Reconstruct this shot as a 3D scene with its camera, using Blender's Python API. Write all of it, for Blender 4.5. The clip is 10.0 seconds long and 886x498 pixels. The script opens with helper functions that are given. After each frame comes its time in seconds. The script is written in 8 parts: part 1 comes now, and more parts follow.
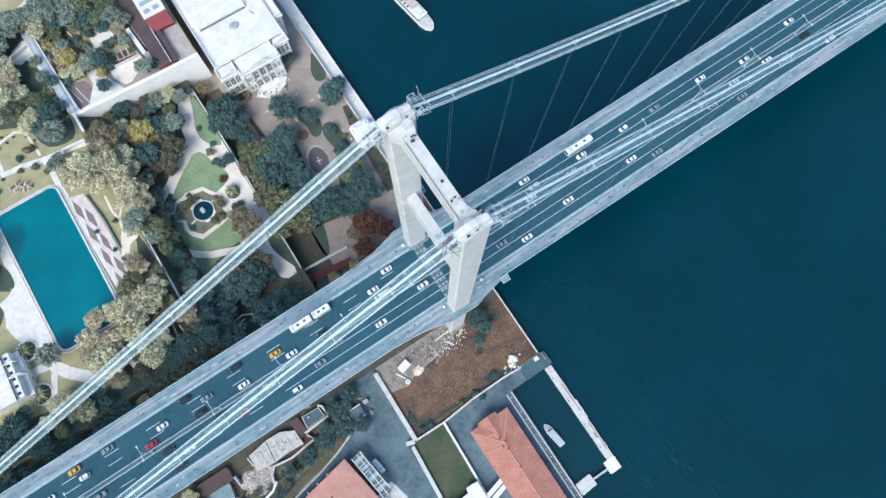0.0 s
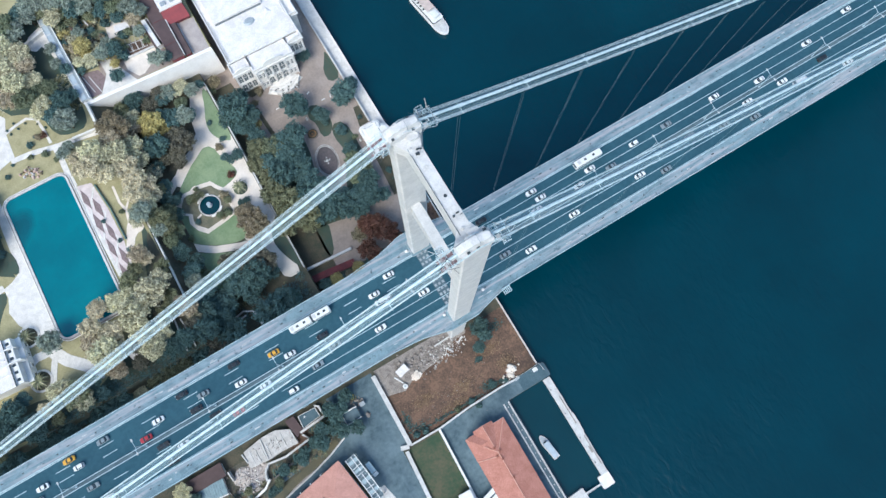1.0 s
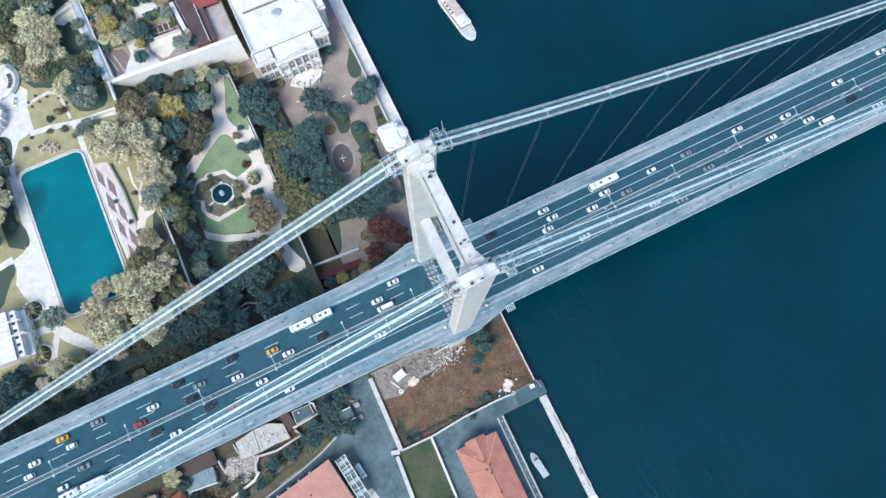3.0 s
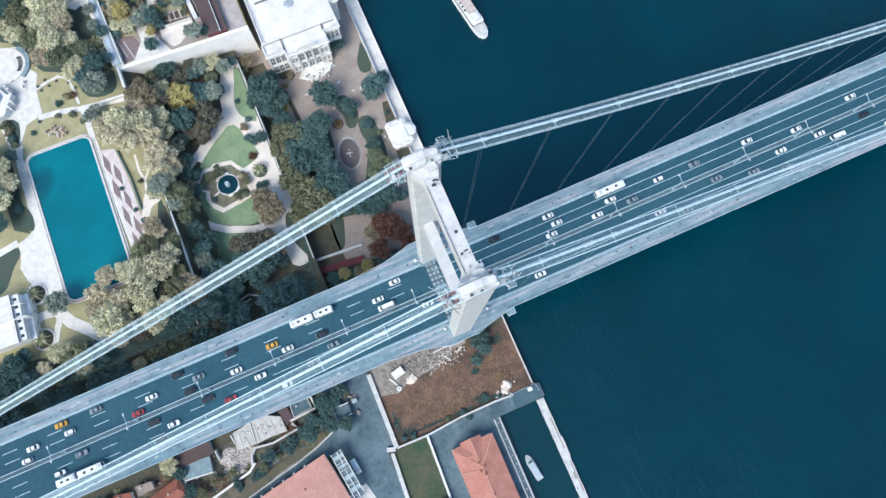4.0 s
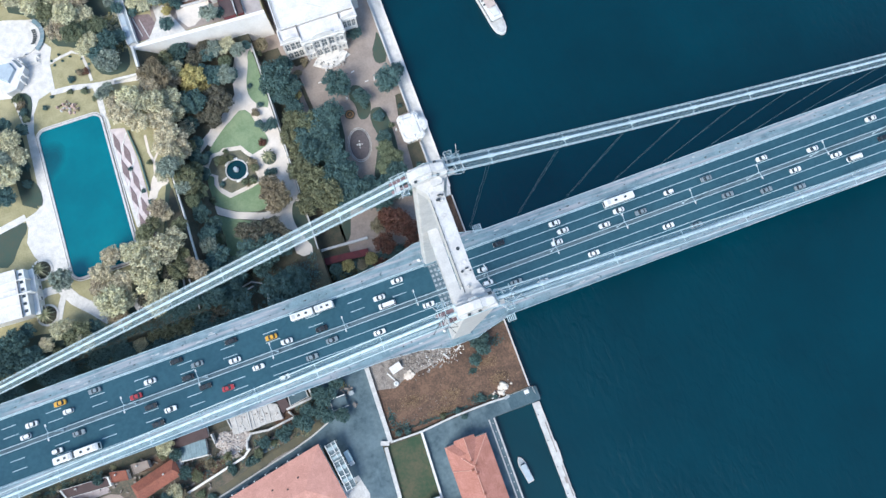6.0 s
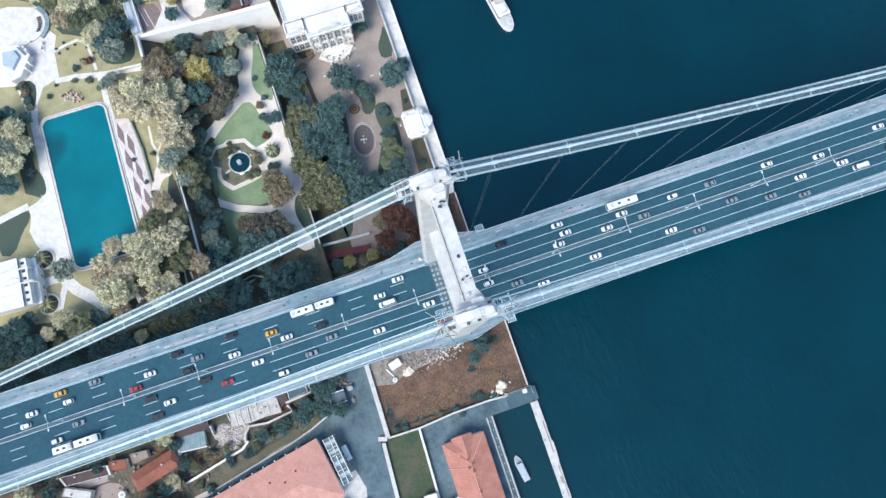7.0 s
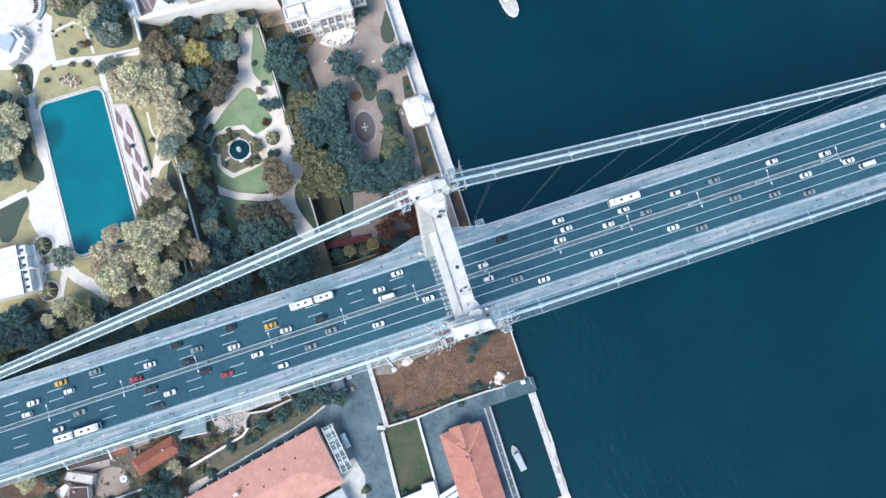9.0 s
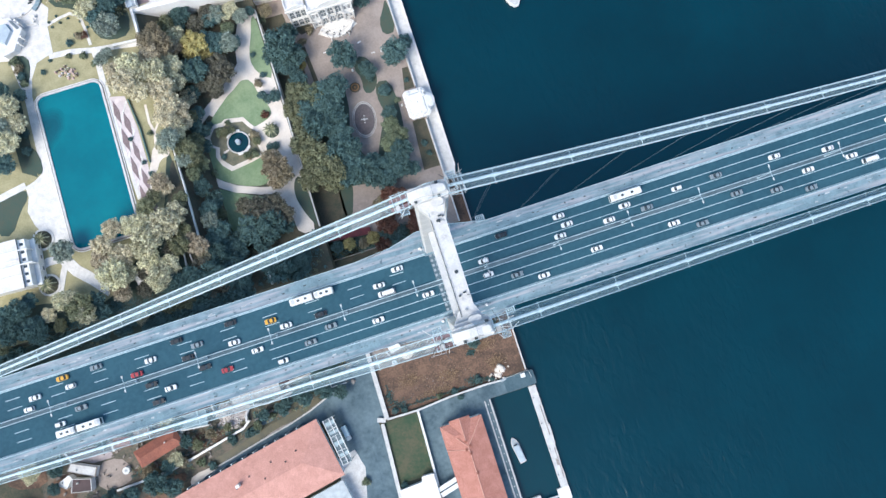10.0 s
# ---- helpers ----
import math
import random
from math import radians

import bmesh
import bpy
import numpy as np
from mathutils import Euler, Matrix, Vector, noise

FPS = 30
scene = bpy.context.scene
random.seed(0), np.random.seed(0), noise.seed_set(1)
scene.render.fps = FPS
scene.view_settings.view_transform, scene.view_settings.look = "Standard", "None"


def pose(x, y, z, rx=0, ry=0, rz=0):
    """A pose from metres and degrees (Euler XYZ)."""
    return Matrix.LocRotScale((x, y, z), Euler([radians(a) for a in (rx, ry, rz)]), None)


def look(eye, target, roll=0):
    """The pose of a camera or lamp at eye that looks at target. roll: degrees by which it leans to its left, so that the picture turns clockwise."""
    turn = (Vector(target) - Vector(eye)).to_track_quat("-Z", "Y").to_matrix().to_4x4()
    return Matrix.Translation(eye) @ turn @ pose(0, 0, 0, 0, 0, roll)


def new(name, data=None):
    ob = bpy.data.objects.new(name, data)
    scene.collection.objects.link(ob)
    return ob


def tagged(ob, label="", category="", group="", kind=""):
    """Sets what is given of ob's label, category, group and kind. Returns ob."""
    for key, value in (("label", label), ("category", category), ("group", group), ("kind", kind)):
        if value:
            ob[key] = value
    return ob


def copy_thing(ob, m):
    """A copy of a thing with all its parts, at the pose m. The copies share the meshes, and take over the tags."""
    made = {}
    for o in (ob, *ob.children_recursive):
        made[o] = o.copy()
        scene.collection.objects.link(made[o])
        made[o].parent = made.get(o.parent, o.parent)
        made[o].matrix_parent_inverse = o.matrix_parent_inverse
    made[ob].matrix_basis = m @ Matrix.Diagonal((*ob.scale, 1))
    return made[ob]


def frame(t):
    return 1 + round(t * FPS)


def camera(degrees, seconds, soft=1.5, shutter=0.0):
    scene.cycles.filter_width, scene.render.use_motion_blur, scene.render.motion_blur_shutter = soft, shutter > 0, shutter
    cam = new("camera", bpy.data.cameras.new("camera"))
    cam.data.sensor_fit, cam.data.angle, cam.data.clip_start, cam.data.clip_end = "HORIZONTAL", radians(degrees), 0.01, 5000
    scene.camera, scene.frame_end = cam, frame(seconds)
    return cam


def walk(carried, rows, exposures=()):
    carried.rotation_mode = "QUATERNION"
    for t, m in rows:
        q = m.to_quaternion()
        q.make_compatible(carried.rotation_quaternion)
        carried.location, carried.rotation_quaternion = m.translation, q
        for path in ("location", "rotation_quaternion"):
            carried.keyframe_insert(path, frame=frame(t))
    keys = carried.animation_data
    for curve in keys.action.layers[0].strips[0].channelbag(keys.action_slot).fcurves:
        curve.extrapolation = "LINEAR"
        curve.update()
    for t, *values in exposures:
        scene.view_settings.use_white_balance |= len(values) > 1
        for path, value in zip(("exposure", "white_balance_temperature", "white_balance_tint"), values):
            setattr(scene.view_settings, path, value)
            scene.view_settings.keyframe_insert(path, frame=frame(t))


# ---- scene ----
cam = camera(70.2, 10.0, 1.45)

# seconds, place, tilt up from straight down, heading, roll
PATH = [
    (0, -27.074, -44.260, 293.616, 14.4786, -34.1425, 0.8694),
    (0.5, -25.410, -43.240, 293.765, 14.4157, -32.8595, 0.8644),
    (1, -23.650, -41.828, 293.937, 14.2519, -31.4054, 0.9514),
    (1.5, -22.169, -40.493, 294.056, 14.1004, -30.2348, 1.0288),
    (2, -20.985, -38.859, 294.252, 13.9201, -29.1578, 1.3502),
    (2.5, -20.060, -37.260, 294.431, 13.7526, -28.3272, 1.7423),
    (4, -16.494, -32.129, 295.312, 12.5482, -25.5901, 2.4450),
    (4.5, -15.422, -30.473, 295.558, 12.1075, -24.7317, 2.5863),
    (5, -14.330, -28.688, 295.757, 11.6585, -23.9771, 2.8542),
    (5.5, -13.224, -27.194, 295.850, 11.2502, -23.0894, 2.6117),
    (7, -10.579, -21.981, 296.443, 9.8105, -21.1923, 2.7108),
    (7.5, -9.709, -20.111, 296.518, 9.2280, -20.8487, 2.7477),
    (8, -8.823, -18.192, 296.472, 8.6297, -20.5900, 2.7187),
    (8.5, -8.063, -16.349, 296.427, 8.0305, -20.5690, 2.7754),
    (9, -7.353, -14.272, 296.528, 7.3276, -20.9410, 3.1962),
    (9.5, -6.585, -12.325, 296.500, 6.6647, -20.9352, 3.2734),
    (10, -5.585, -10.069, 296.461, 5.8321, -20.8795, 3.1469),
]
walk(cam, [(t, pose(x, y, z, rx, 0, rz) @ pose(0, 0, 0, 0, 0, roll)) for t, x, y, z, rx, rz, roll in PATH],
     [(0.0, 0.63, 5880, 2), (4.0, 0.69, 5930, 3), (7.0, 0.75, 5980, 4), (10.0, 0.80, 6040, 5)])

# ---- light ----
world = bpy.data.worlds.new("sky")
scene.world = world
world.use_nodes = True
wn = world.node_tree
sky = wn.nodes.new("ShaderNodeTexSky")
sky.sky_type, sky.sun_disc = "NISHITA", False
SUN_TO = Vector((-0.60, -0.44, 0.82)).normalized()
sky.sun_elevation = math.asin(SUN_TO.z)
sky.sun_rotation = math.atan2(SUN_TO.x, SUN_TO.y)
wn.links.new(sky.outputs[0], wn.nodes["Background"].inputs[0])
wn.nodes["Background"].inputs[1].default_value = 0.155
sun = new("sun", bpy.data.lights.new("sun", "SUN"))
sun.data.energy, sun.data.angle, sun.data.color = 2.35, radians(36), (1.0, 0.905, 0.80)
sun.matrix_world = look(SUN_TO * 500, (0, 0, 0))


# ---- materials ----
def material(name, a, b=None, rough=0.8, size=1.0, bump=0.0, metal=0.0, fine=0.25, island=0.0, each=0.0, spec=0.4):
    """A surface of two tones, mixed by coarse and fine noise in metres, with relief."""
    b = b or tuple(c * 0.72 for c in a)
    m = bpy.data.materials.new(name)
    m.use_nodes = True
    t = m.node_tree
    n, l = t.nodes, t.links
    p = n["Principled BSDF"]
    p.inputs["Roughness"].default_value, p.inputs["Metallic"].default_value = rough, metal
    p.inputs["Specular IOR Level"].default_value = spec
    co = n.new("ShaderNodeNewGeometry")
    big, small = n.new("ShaderNodeTexNoise"), n.new("ShaderNodeTexNoise")
    big.inputs["Scale"].default_value, big.inputs["Detail"].default_value = 1.0 / size, 6
    big.inputs["Roughness"].default_value = 0.62
    small.inputs["Scale"].default_value, small.inputs["Detail"].default_value = 9.0 / size, 3
    for s in (big, small):
        l.new(co.outputs["Position"], s.inputs["Vector"])
    r = n.new("ShaderNodeMapRange")
    r.inputs[1].default_value, r.inputs[2].default_value = 0.34, 0.66
    add = n.new("ShaderNodeMath")
    add.operation = "MULTIPLY_ADD"
    sub = n.new("ShaderNodeMath")
    sub.operation, sub.inputs[1].default_value = "SUBTRACT", 0.5
    l.new(small.outputs["Fac"], sub.inputs[0])
    l.new(sub.outputs[0], add.inputs[0])
    add.inputs[1].default_value = fine
    l.new(big.outputs["Fac"], add.inputs[2])
    l.new(add.outputs[0], r.inputs[0])
    mix = n.new("ShaderNodeMix")
    mix.data_type = "RGBA"
    mix.inputs[6].default_value, mix.inputs[7].default_value = (*a, 1), (*b, 1)
    l.new(r.outputs[0], mix.inputs[0])
    colour = mix.outputs[2]
    if island or each:
        hsv = n.new("ShaderNodeHueSaturation")
        l.new(colour, hsv.inputs["Color"])
        val = n.new("ShaderNodeMath")
        val.operation, val.inputs[1].default_value, val.inputs[2].default_value = "MULTIPLY_ADD", island, 1 - island / 2
        l.new(co.outputs["Random Per Island"], val.inputs[0])
        info = n.new("ShaderNodeObjectInfo")
        val2 = n.new("ShaderNodeMath")
        val2.operation, val2.inputs[1].default_value = "MULTIPLY_ADD", each
        l.new(info.outputs["Random"], val2.inputs[0])
        l.new(val.outputs[0], val2.inputs[2])
        l.new(val2.outputs[0], hsv.inputs["Value"])
        hue = n.new("ShaderNodeMath")
        hue.operation, hue.inputs[1].default_value, hue.inputs[2].default_value = "MULTIPLY_ADD", 0.05 * each, 0.5 - 0.025 * each
        l.new(info.outputs["Random"], hue.inputs[0])
        l.new(hue.outputs[0], hsv.inputs["Hue"])
        colour = hsv.outputs[0]
    l.new(colour, p.inputs["Base Color"])
    if bump:
        bp = n.new("ShaderNodeBump")
        bp.inputs["Strength"].default_value, bp.inputs["Distance"].default_value = min(1, bump * 4), bump
        l.new(add.outputs[0], bp.inputs["Height"])
        l.new(bp.outputs[0], p.inputs["Normal"])
    return m


def water_material(name, a, b, size, ripple, rough):
    """Deep water: dark body colour, slow patches of tone, ripples in two sizes."""
    m = material(name, a, b, rough, size, 0, 0, 0.1, spec=0.5)
    t = m.node_tree
    n, l = t.nodes, t.links
    co = n.new("ShaderNodeNewGeometry")
    mp = n.new("ShaderNodeMapping")
    mp.inputs["Scale"].default_value = (1.0, 0.45, 1.0)
    mp.inputs["Rotation"].default_value = (0, 0, radians(25))
    l.new(co.outputs["Position"], mp.inputs["Vector"])
    w = n.new("ShaderNodeTexNoise")
    w.inputs["Scale"].default_value, w.inputs["Detail"].default_value, w.inputs["Distortion"].default_value = 0.32, 5, 0.6
    l.new(mp.outputs[0], w.inputs["Vector"])
    bp = n.new("ShaderNodeBump")
    bp.inputs["Strength"].default_value, bp.inputs["Distance"].default_value = 0.6, ripple
    gust, spread, lift = n.new("ShaderNodeTexNoise"), n.new("ShaderNodeMapRange"), n.new("ShaderNodeMath")
    gust.inputs["Scale"].default_value, gust.inputs["Detail"].default_value = 0.022, 3
    l.new(co.outputs["Position"], gust.inputs["Vector"])
    for slot, v in (("From Min", 0.42), ("From Max", 0.66), ("To Min", 0.45), ("To Max", 2.4)):
        spread.inputs[slot].default_value = v
    l.new(gust.outputs["Fac"], spread.inputs["Value"])
    lift.operation = "MULTIPLY"
    l.new(w.outputs["Fac"], lift.inputs[0])
    l.new(spread.outputs[0], lift.inputs[1])
    l.new(lift.outputs[0], bp.inputs["Height"])
    l.new(bp.outputs[0], n["Principled BSDF"].inputs["Normal"])
    return m


def tile_material(name, a, b):
    """Clay roof tiles: courses every 0.4 m down the slope, tone from tile to tile."""
    m = material(name, a, b, 0.85, 4.0, 0.03, 0, 0.5)
    t = m.node_tree
    n, l = t.nodes, t.links
    co = n.new("ShaderNodeNewGeometry")
    br = n.new("ShaderNodeTexBrick")
    br.inputs["Scale"].default_value, br.inputs["Mortar Size"].default_value = 1.0, 0.03
    br.inputs["Brick Width"].default_value, br.inputs["Row Height"].default_value = 0.5, 0.42
    br.inputs["Color1"].default_value, br.inputs["Color2"].default_value = (1, 1, 1, 1), (0.82, 0.78, 0.76, 1)
    br.inputs["Mortar"].default_value = (0.6, 0.55, 0.52, 1)
    l.new(co.outputs["Position"], br.inputs["Vector"])
    mul = n.new("ShaderNodeMix")
    mul.data_type, mul.blend_type = "RGBA", "MULTIPLY"
    mul.inputs[0].default_value = 0.8
    p = n["Principled BSDF"]
    old = p.inputs["Base Color"].links[0].from_socket
    l.new(old, mul.inputs[6])
    l.new(br.outputs["Color"], mul.inputs[7])
    l.new(mul.outputs[2], p.inputs["Base Color"])
    return m


def streaked(name, a, b, c):
    """Weathered surfacing with long pale streaks along the deck and dark blots."""
    m = material(name, a, b, 0.85, 4.0, 0.01, fine=0.6)
    t = m.node_tree
    n, l = t.nodes, t.links
    co, mp = n.new("ShaderNodeNewGeometry"), n.new("ShaderNodeMapping")
    mp.inputs["Scale"].default_value = (0.045, 0.75, 1.0)
    l.new(co.outputs["Position"], mp.inputs["Vector"])
    streak, blot = n.new("ShaderNodeTexNoise"), n.new("ShaderNodeTexNoise")
    streak.inputs["Scale"].default_value, streak.inputs["Detail"].default_value = 1.0, 5
    blot.inputs["Scale"].default_value, blot.inputs["Detail"].default_value = 0.55, 4
    l.new(mp.outputs[0], streak.inputs["Vector"])
    l.new(co.outputs["Position"], blot.inputs["Vector"])
    p = n["Principled BSDF"]
    colour = p.inputs["Base Color"].links[0].from_socket
    for noise, low, high, tone in ((streak, 0.46, 0.68, c), (blot, 0.62, 0.74, tuple(v * 0.7 for v in b))):
        r, mix = n.new("ShaderNodeMapRange"), n.new("ShaderNodeMix")
        r.inputs[1].default_value, r.inputs[2].default_value = low, high
        l.new(noise.outputs["Fac"], r.inputs[0])
        mix.data_type = "RGBA"
        mix.inputs[7].default_value = (*tone, 1)
        l.new(r.outputs[0], mix.inputs[0])
        l.new(colour, mix.inputs[6])
        colour = mix.outputs[2]
    l.new(colour, p.inputs["Base Color"])
    return m


SEA = water_material("sea_water", (0.0003, 0.0326, 0.0484), (0.0002, 0.0250, 0.0378), 60, 0.35, 0.25)
SEA.node_tree.nodes["Principled BSDF"].inputs["Specular IOR Level"].default_value = 0.95
SEA.node_tree.nodes["Principled BSDF"].inputs["Specular IOR Level"].default_value = 0.35
POOL = water_material("pool_water", (0.007, 0.165, 0.195), (0.005, 0.125, 0.155), 22, 0.05, 0.12)
BASIN = water_material("basin_water", (0.0025, 0.034, 0.045), (0.002, 0.028, 0.038), 30, 0.1, 0.15)
ASPHALT = material("asphalt", (0.029, 0.090, 0.121), (0.020, 0.070, 0.099), 0.85, 14, 0.01, fine=0.9)
YARD = material("worn_concrete", (0.135, 0.188, 0.215), (0.058, 0.094, 0.115), 0.85, 13, 0.01, fine=0.4)
DARKSLAB = material("dark_quay_concrete", (0.085, 0.135, 0.160), (0.050, 0.092, 0.115), 0.7, 4, 0.01, fine=0.5)
SCRUB = material("scrubby_bare_ground", (0.180, 0.142, 0.108), (0.074, 0.082, 0.064), 0.95, 5, 0.1, fine=0.8)
FOOT = streaked("stained_footway", (0.208, 0.300, 0.338), (0.130, 0.196, 0.228), (0.38, 0.375, 0.395))
STEEL = material("white_bridge_paint", (0.65, 0.628, 0.60), (0.515, 0.50, 0.482), 0.55, 3, 0.0, fine=0.7)
GIRDER = material("grey_bridge_paint", (0.344, 0.3784, 0.3956), (0.258, 0.2838, 0.301), 0.5, 5)
CABLE = material("cable_wrap", (0.62, 0.71, 0.74), (0.36, 0.46, 0.50), 0.55, 1.0, fine=1.0)
MESH = material("catwalk_mesh", (0.36, 0.46, 0.49), (0.20, 0.28, 0.31), 0.7, 0.9, fine=1.0)
MESH.node_tree.nodes["Principled BSDF"].inputs["Alpha"].default_value = 0.42
DARKSTEEL = material("dark_steel", (0.075, 0.09, 0.098), None, 0.5, 1, metal=0.5)
NET = material("red_netting", (0.26, 0.16, 0.168), (0.17, 0.115, 0.122), 0.8, 0.7)
RAIL = material("painted_guard_rail", (0.50, 0.61, 0.65), (0.37, 0.47, 0.51), 0.55, 2, fine=0.6)
PAINT = material("road_paint", (0.50, 0.61, 0.65), (0.33, 0.435, 0.475), 0.7, 1.2, fine=0.8)
# Soil tone kept dark: it also carries tree shade on the ground.
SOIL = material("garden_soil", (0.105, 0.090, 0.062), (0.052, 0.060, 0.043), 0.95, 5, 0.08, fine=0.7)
DIRT = material("brown_dirt", (0.195, 0.118, 0.079), (0.076, 0.051, 0.039), 0.95, 7, 0.1, fine=0.7)
RUBBLE = material("rubble_gravel", (0.3612, 0.3182, 0.2838), (0.1806, 0.1548, 0.1376), 0.95, 2.5, 0.15, fine=1.0)
GRASS = material("dry_lawn", (0.41, 0.36, 0.21), (0.29, 0.265, 0.14), 0.95, 6, 0.06, fine=0.6)
LAWN = material("green_lawn", (0.255, 0.32, 0.185), (0.17, 0.24, 0.13), 0.95, 7, 0.05, fine=0.5)
# Weedy grass, and the dark stand-in colour for shaded ground.
WEED = material("weedy_grass_and_shade", (0.055, 0.088, 0.068), (0.076, 0.088, 0.064), 0.95, 6, 0.08, fine=0.6)
GRAVEL = material("tan_gravel", (0.3763, 0.3106, 0.2687), (0.2784, 0.2292, 0.1997), 0.95, 8, 0.02, fine=0.5)
CREAM = material("cream_gravel_path", (0.78, 0.69, 0.60), (0.66, 0.575, 0.49), 0.95, 6, 0.02, fine=0.5)
PLAZA = material("pale_paving", (0.76, 0.715, 0.665), (0.58, 0.545, 0.50), 0.8, 3, fine=0.7)
MARBLE = material("white_marble", (0.82, 0.785, 0.745), (0.68, 0.655, 0.62), 0.6, 3, fine=0.5)
STONE = material("pale_stone", (0.64, 0.625, 0.60), (0.48, 0.46, 0.44), 0.85, 2.2, 0.02, fine=0.8)
STUCCO = material("pale_stucco", (0.78, 0.77, 0.75), (0.66, 0.65, 0.63), 0.8, 4)
LEAD = material("lead_roof", (0.80, 0.755, 0.73), (0.62, 0.585, 0.565), 0.5, 5, fine=0.6)
GREYGLASS = material("grey_window_glass", (0.20, 0.225, 0.235), (0.12, 0.14, 0.15), 0.2, 1.5, spec=0.6)
GLASS = material("dark_window_glass", (0.045, 0.06, 0.07), (0.03, 0.04, 0.05), 0.12, 1, spec=0.6)
CLAY = tile_material("terracotta_tiles", (0.5332, 0.2494, 0.1935), (0.43, 0.1849, 0.1376))
CLAY2 = tile_material("old_red_tiles", (0.36, 0.135, 0.090), (0.24, 0.095, 0.070))
MAROON = material("maroon_render", (0.17, 0.042, 0.046), (0.11, 0.034, 0.038), 0.85, 3)
DARKROOF = material("dark_brown_roof", (0.105, 0.070, 0.068), (0.075, 0.050, 0.050), 0.8, 5)
TIN = material("corrugated_tin", (0.42, 0.46, 0.48), (0.30, 0.33, 0.35), 0.5, 2, metal=0.2)
BARK = material("bark", (0.11, 0.085, 0.06), (0.06, 0.046, 0.034), 0.95, 0.6, 0.03)
RUBBER = material("tyre_rubber", (0.02, 0.02, 0.02), None, 0.8, 1)
LAMPGLASS = material("lamp_glass", (0.7, 0.7, 0.68), None, 0.3, 1)
# Tones hold the light too: O, T, S lightened for sun, D for shade.
LEAVES = {
    "O": material("olive_leaves", (0.64, 0.605, 0.42), (0.40, 0.375, 0.25), 0.85, 2.5, island=1.0, each=0.25),
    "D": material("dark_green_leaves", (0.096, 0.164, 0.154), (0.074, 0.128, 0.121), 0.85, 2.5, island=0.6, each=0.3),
    "G": material("green_leaves", (0.2, 0.225, 0.14), (0.125, 0.15, 0.09), 0.85, 2.5, island=0.8, each=0.25),
    "B": material("brown_green_leaves", (0.31, 0.26, 0.17), (0.19, 0.16, 0.105), 0.85, 2.5, island=0.8, each=0.25),
    "W": material("warm_olive_leaves", (0.70, 0.63, 0.45), (0.45, 0.395, 0.27), 0.85, 2.5, island=0.9, each=0.25),
    "M": material("mossy_leaves", (0.235, 0.24, 0.14), (0.145, 0.155, 0.09), 0.85, 2.5, island=0.8, each=0.25),
    "Y": material("yellow_green_leaves", (0.54, 0.46, 0.2), (0.34, 0.29, 0.12), 0.85, 2.5, island=0.7, each=0.2),
    "T": material("sunlit_tan_leaves", (0.50, 0.425, 0.305), (0.31, 0.26, 0.18), 0.85, 2.5, island=0.9, each=0.25),
    "S": material("silver_green_leaves", (0.30, 0.345, 0.29), (0.19, 0.225, 0.185), 0.85, 2.5, island=0.9, each=0.25),
    "K": material("dark_olive_leaves", (0.165, 0.155, 0.115), (0.105, 0.102, 0.078), 0.85, 2.5, island=0.9, each=0.25),
    "R": material("russet_leaves", (0.19, 0.085, 0.06), (0.11, 0.06, 0.042), 0.85, 2.5, island=0.8, each=0.2),
}

for m in LEAVES.values():
    # thin leaves let part of the light through
    t = m.node_tree
    p, through_leaf, both = t.nodes["Principled BSDF"], t.nodes.new("ShaderNodeBsdfTranslucent"), t.nodes.new("ShaderNodeMixShader")
    t.links.new(p.inputs["Base Color"].links[0].from_socket, through_leaf.inputs["Color"])
    both.inputs[0].default_value = 0.22
    t.links.new(p.outputs[0], both.inputs[1])
    t.links.new(through_leaf.outputs[0], both.inputs[2])
    t.links.new(both.outputs[0], t.nodes["Material Output"].inputs["Surface"])


def paint(name, c, rough=0.35):
    return material(name, c, tuple(v * 0.93 for v in c), rough, 2, spec=0.5)


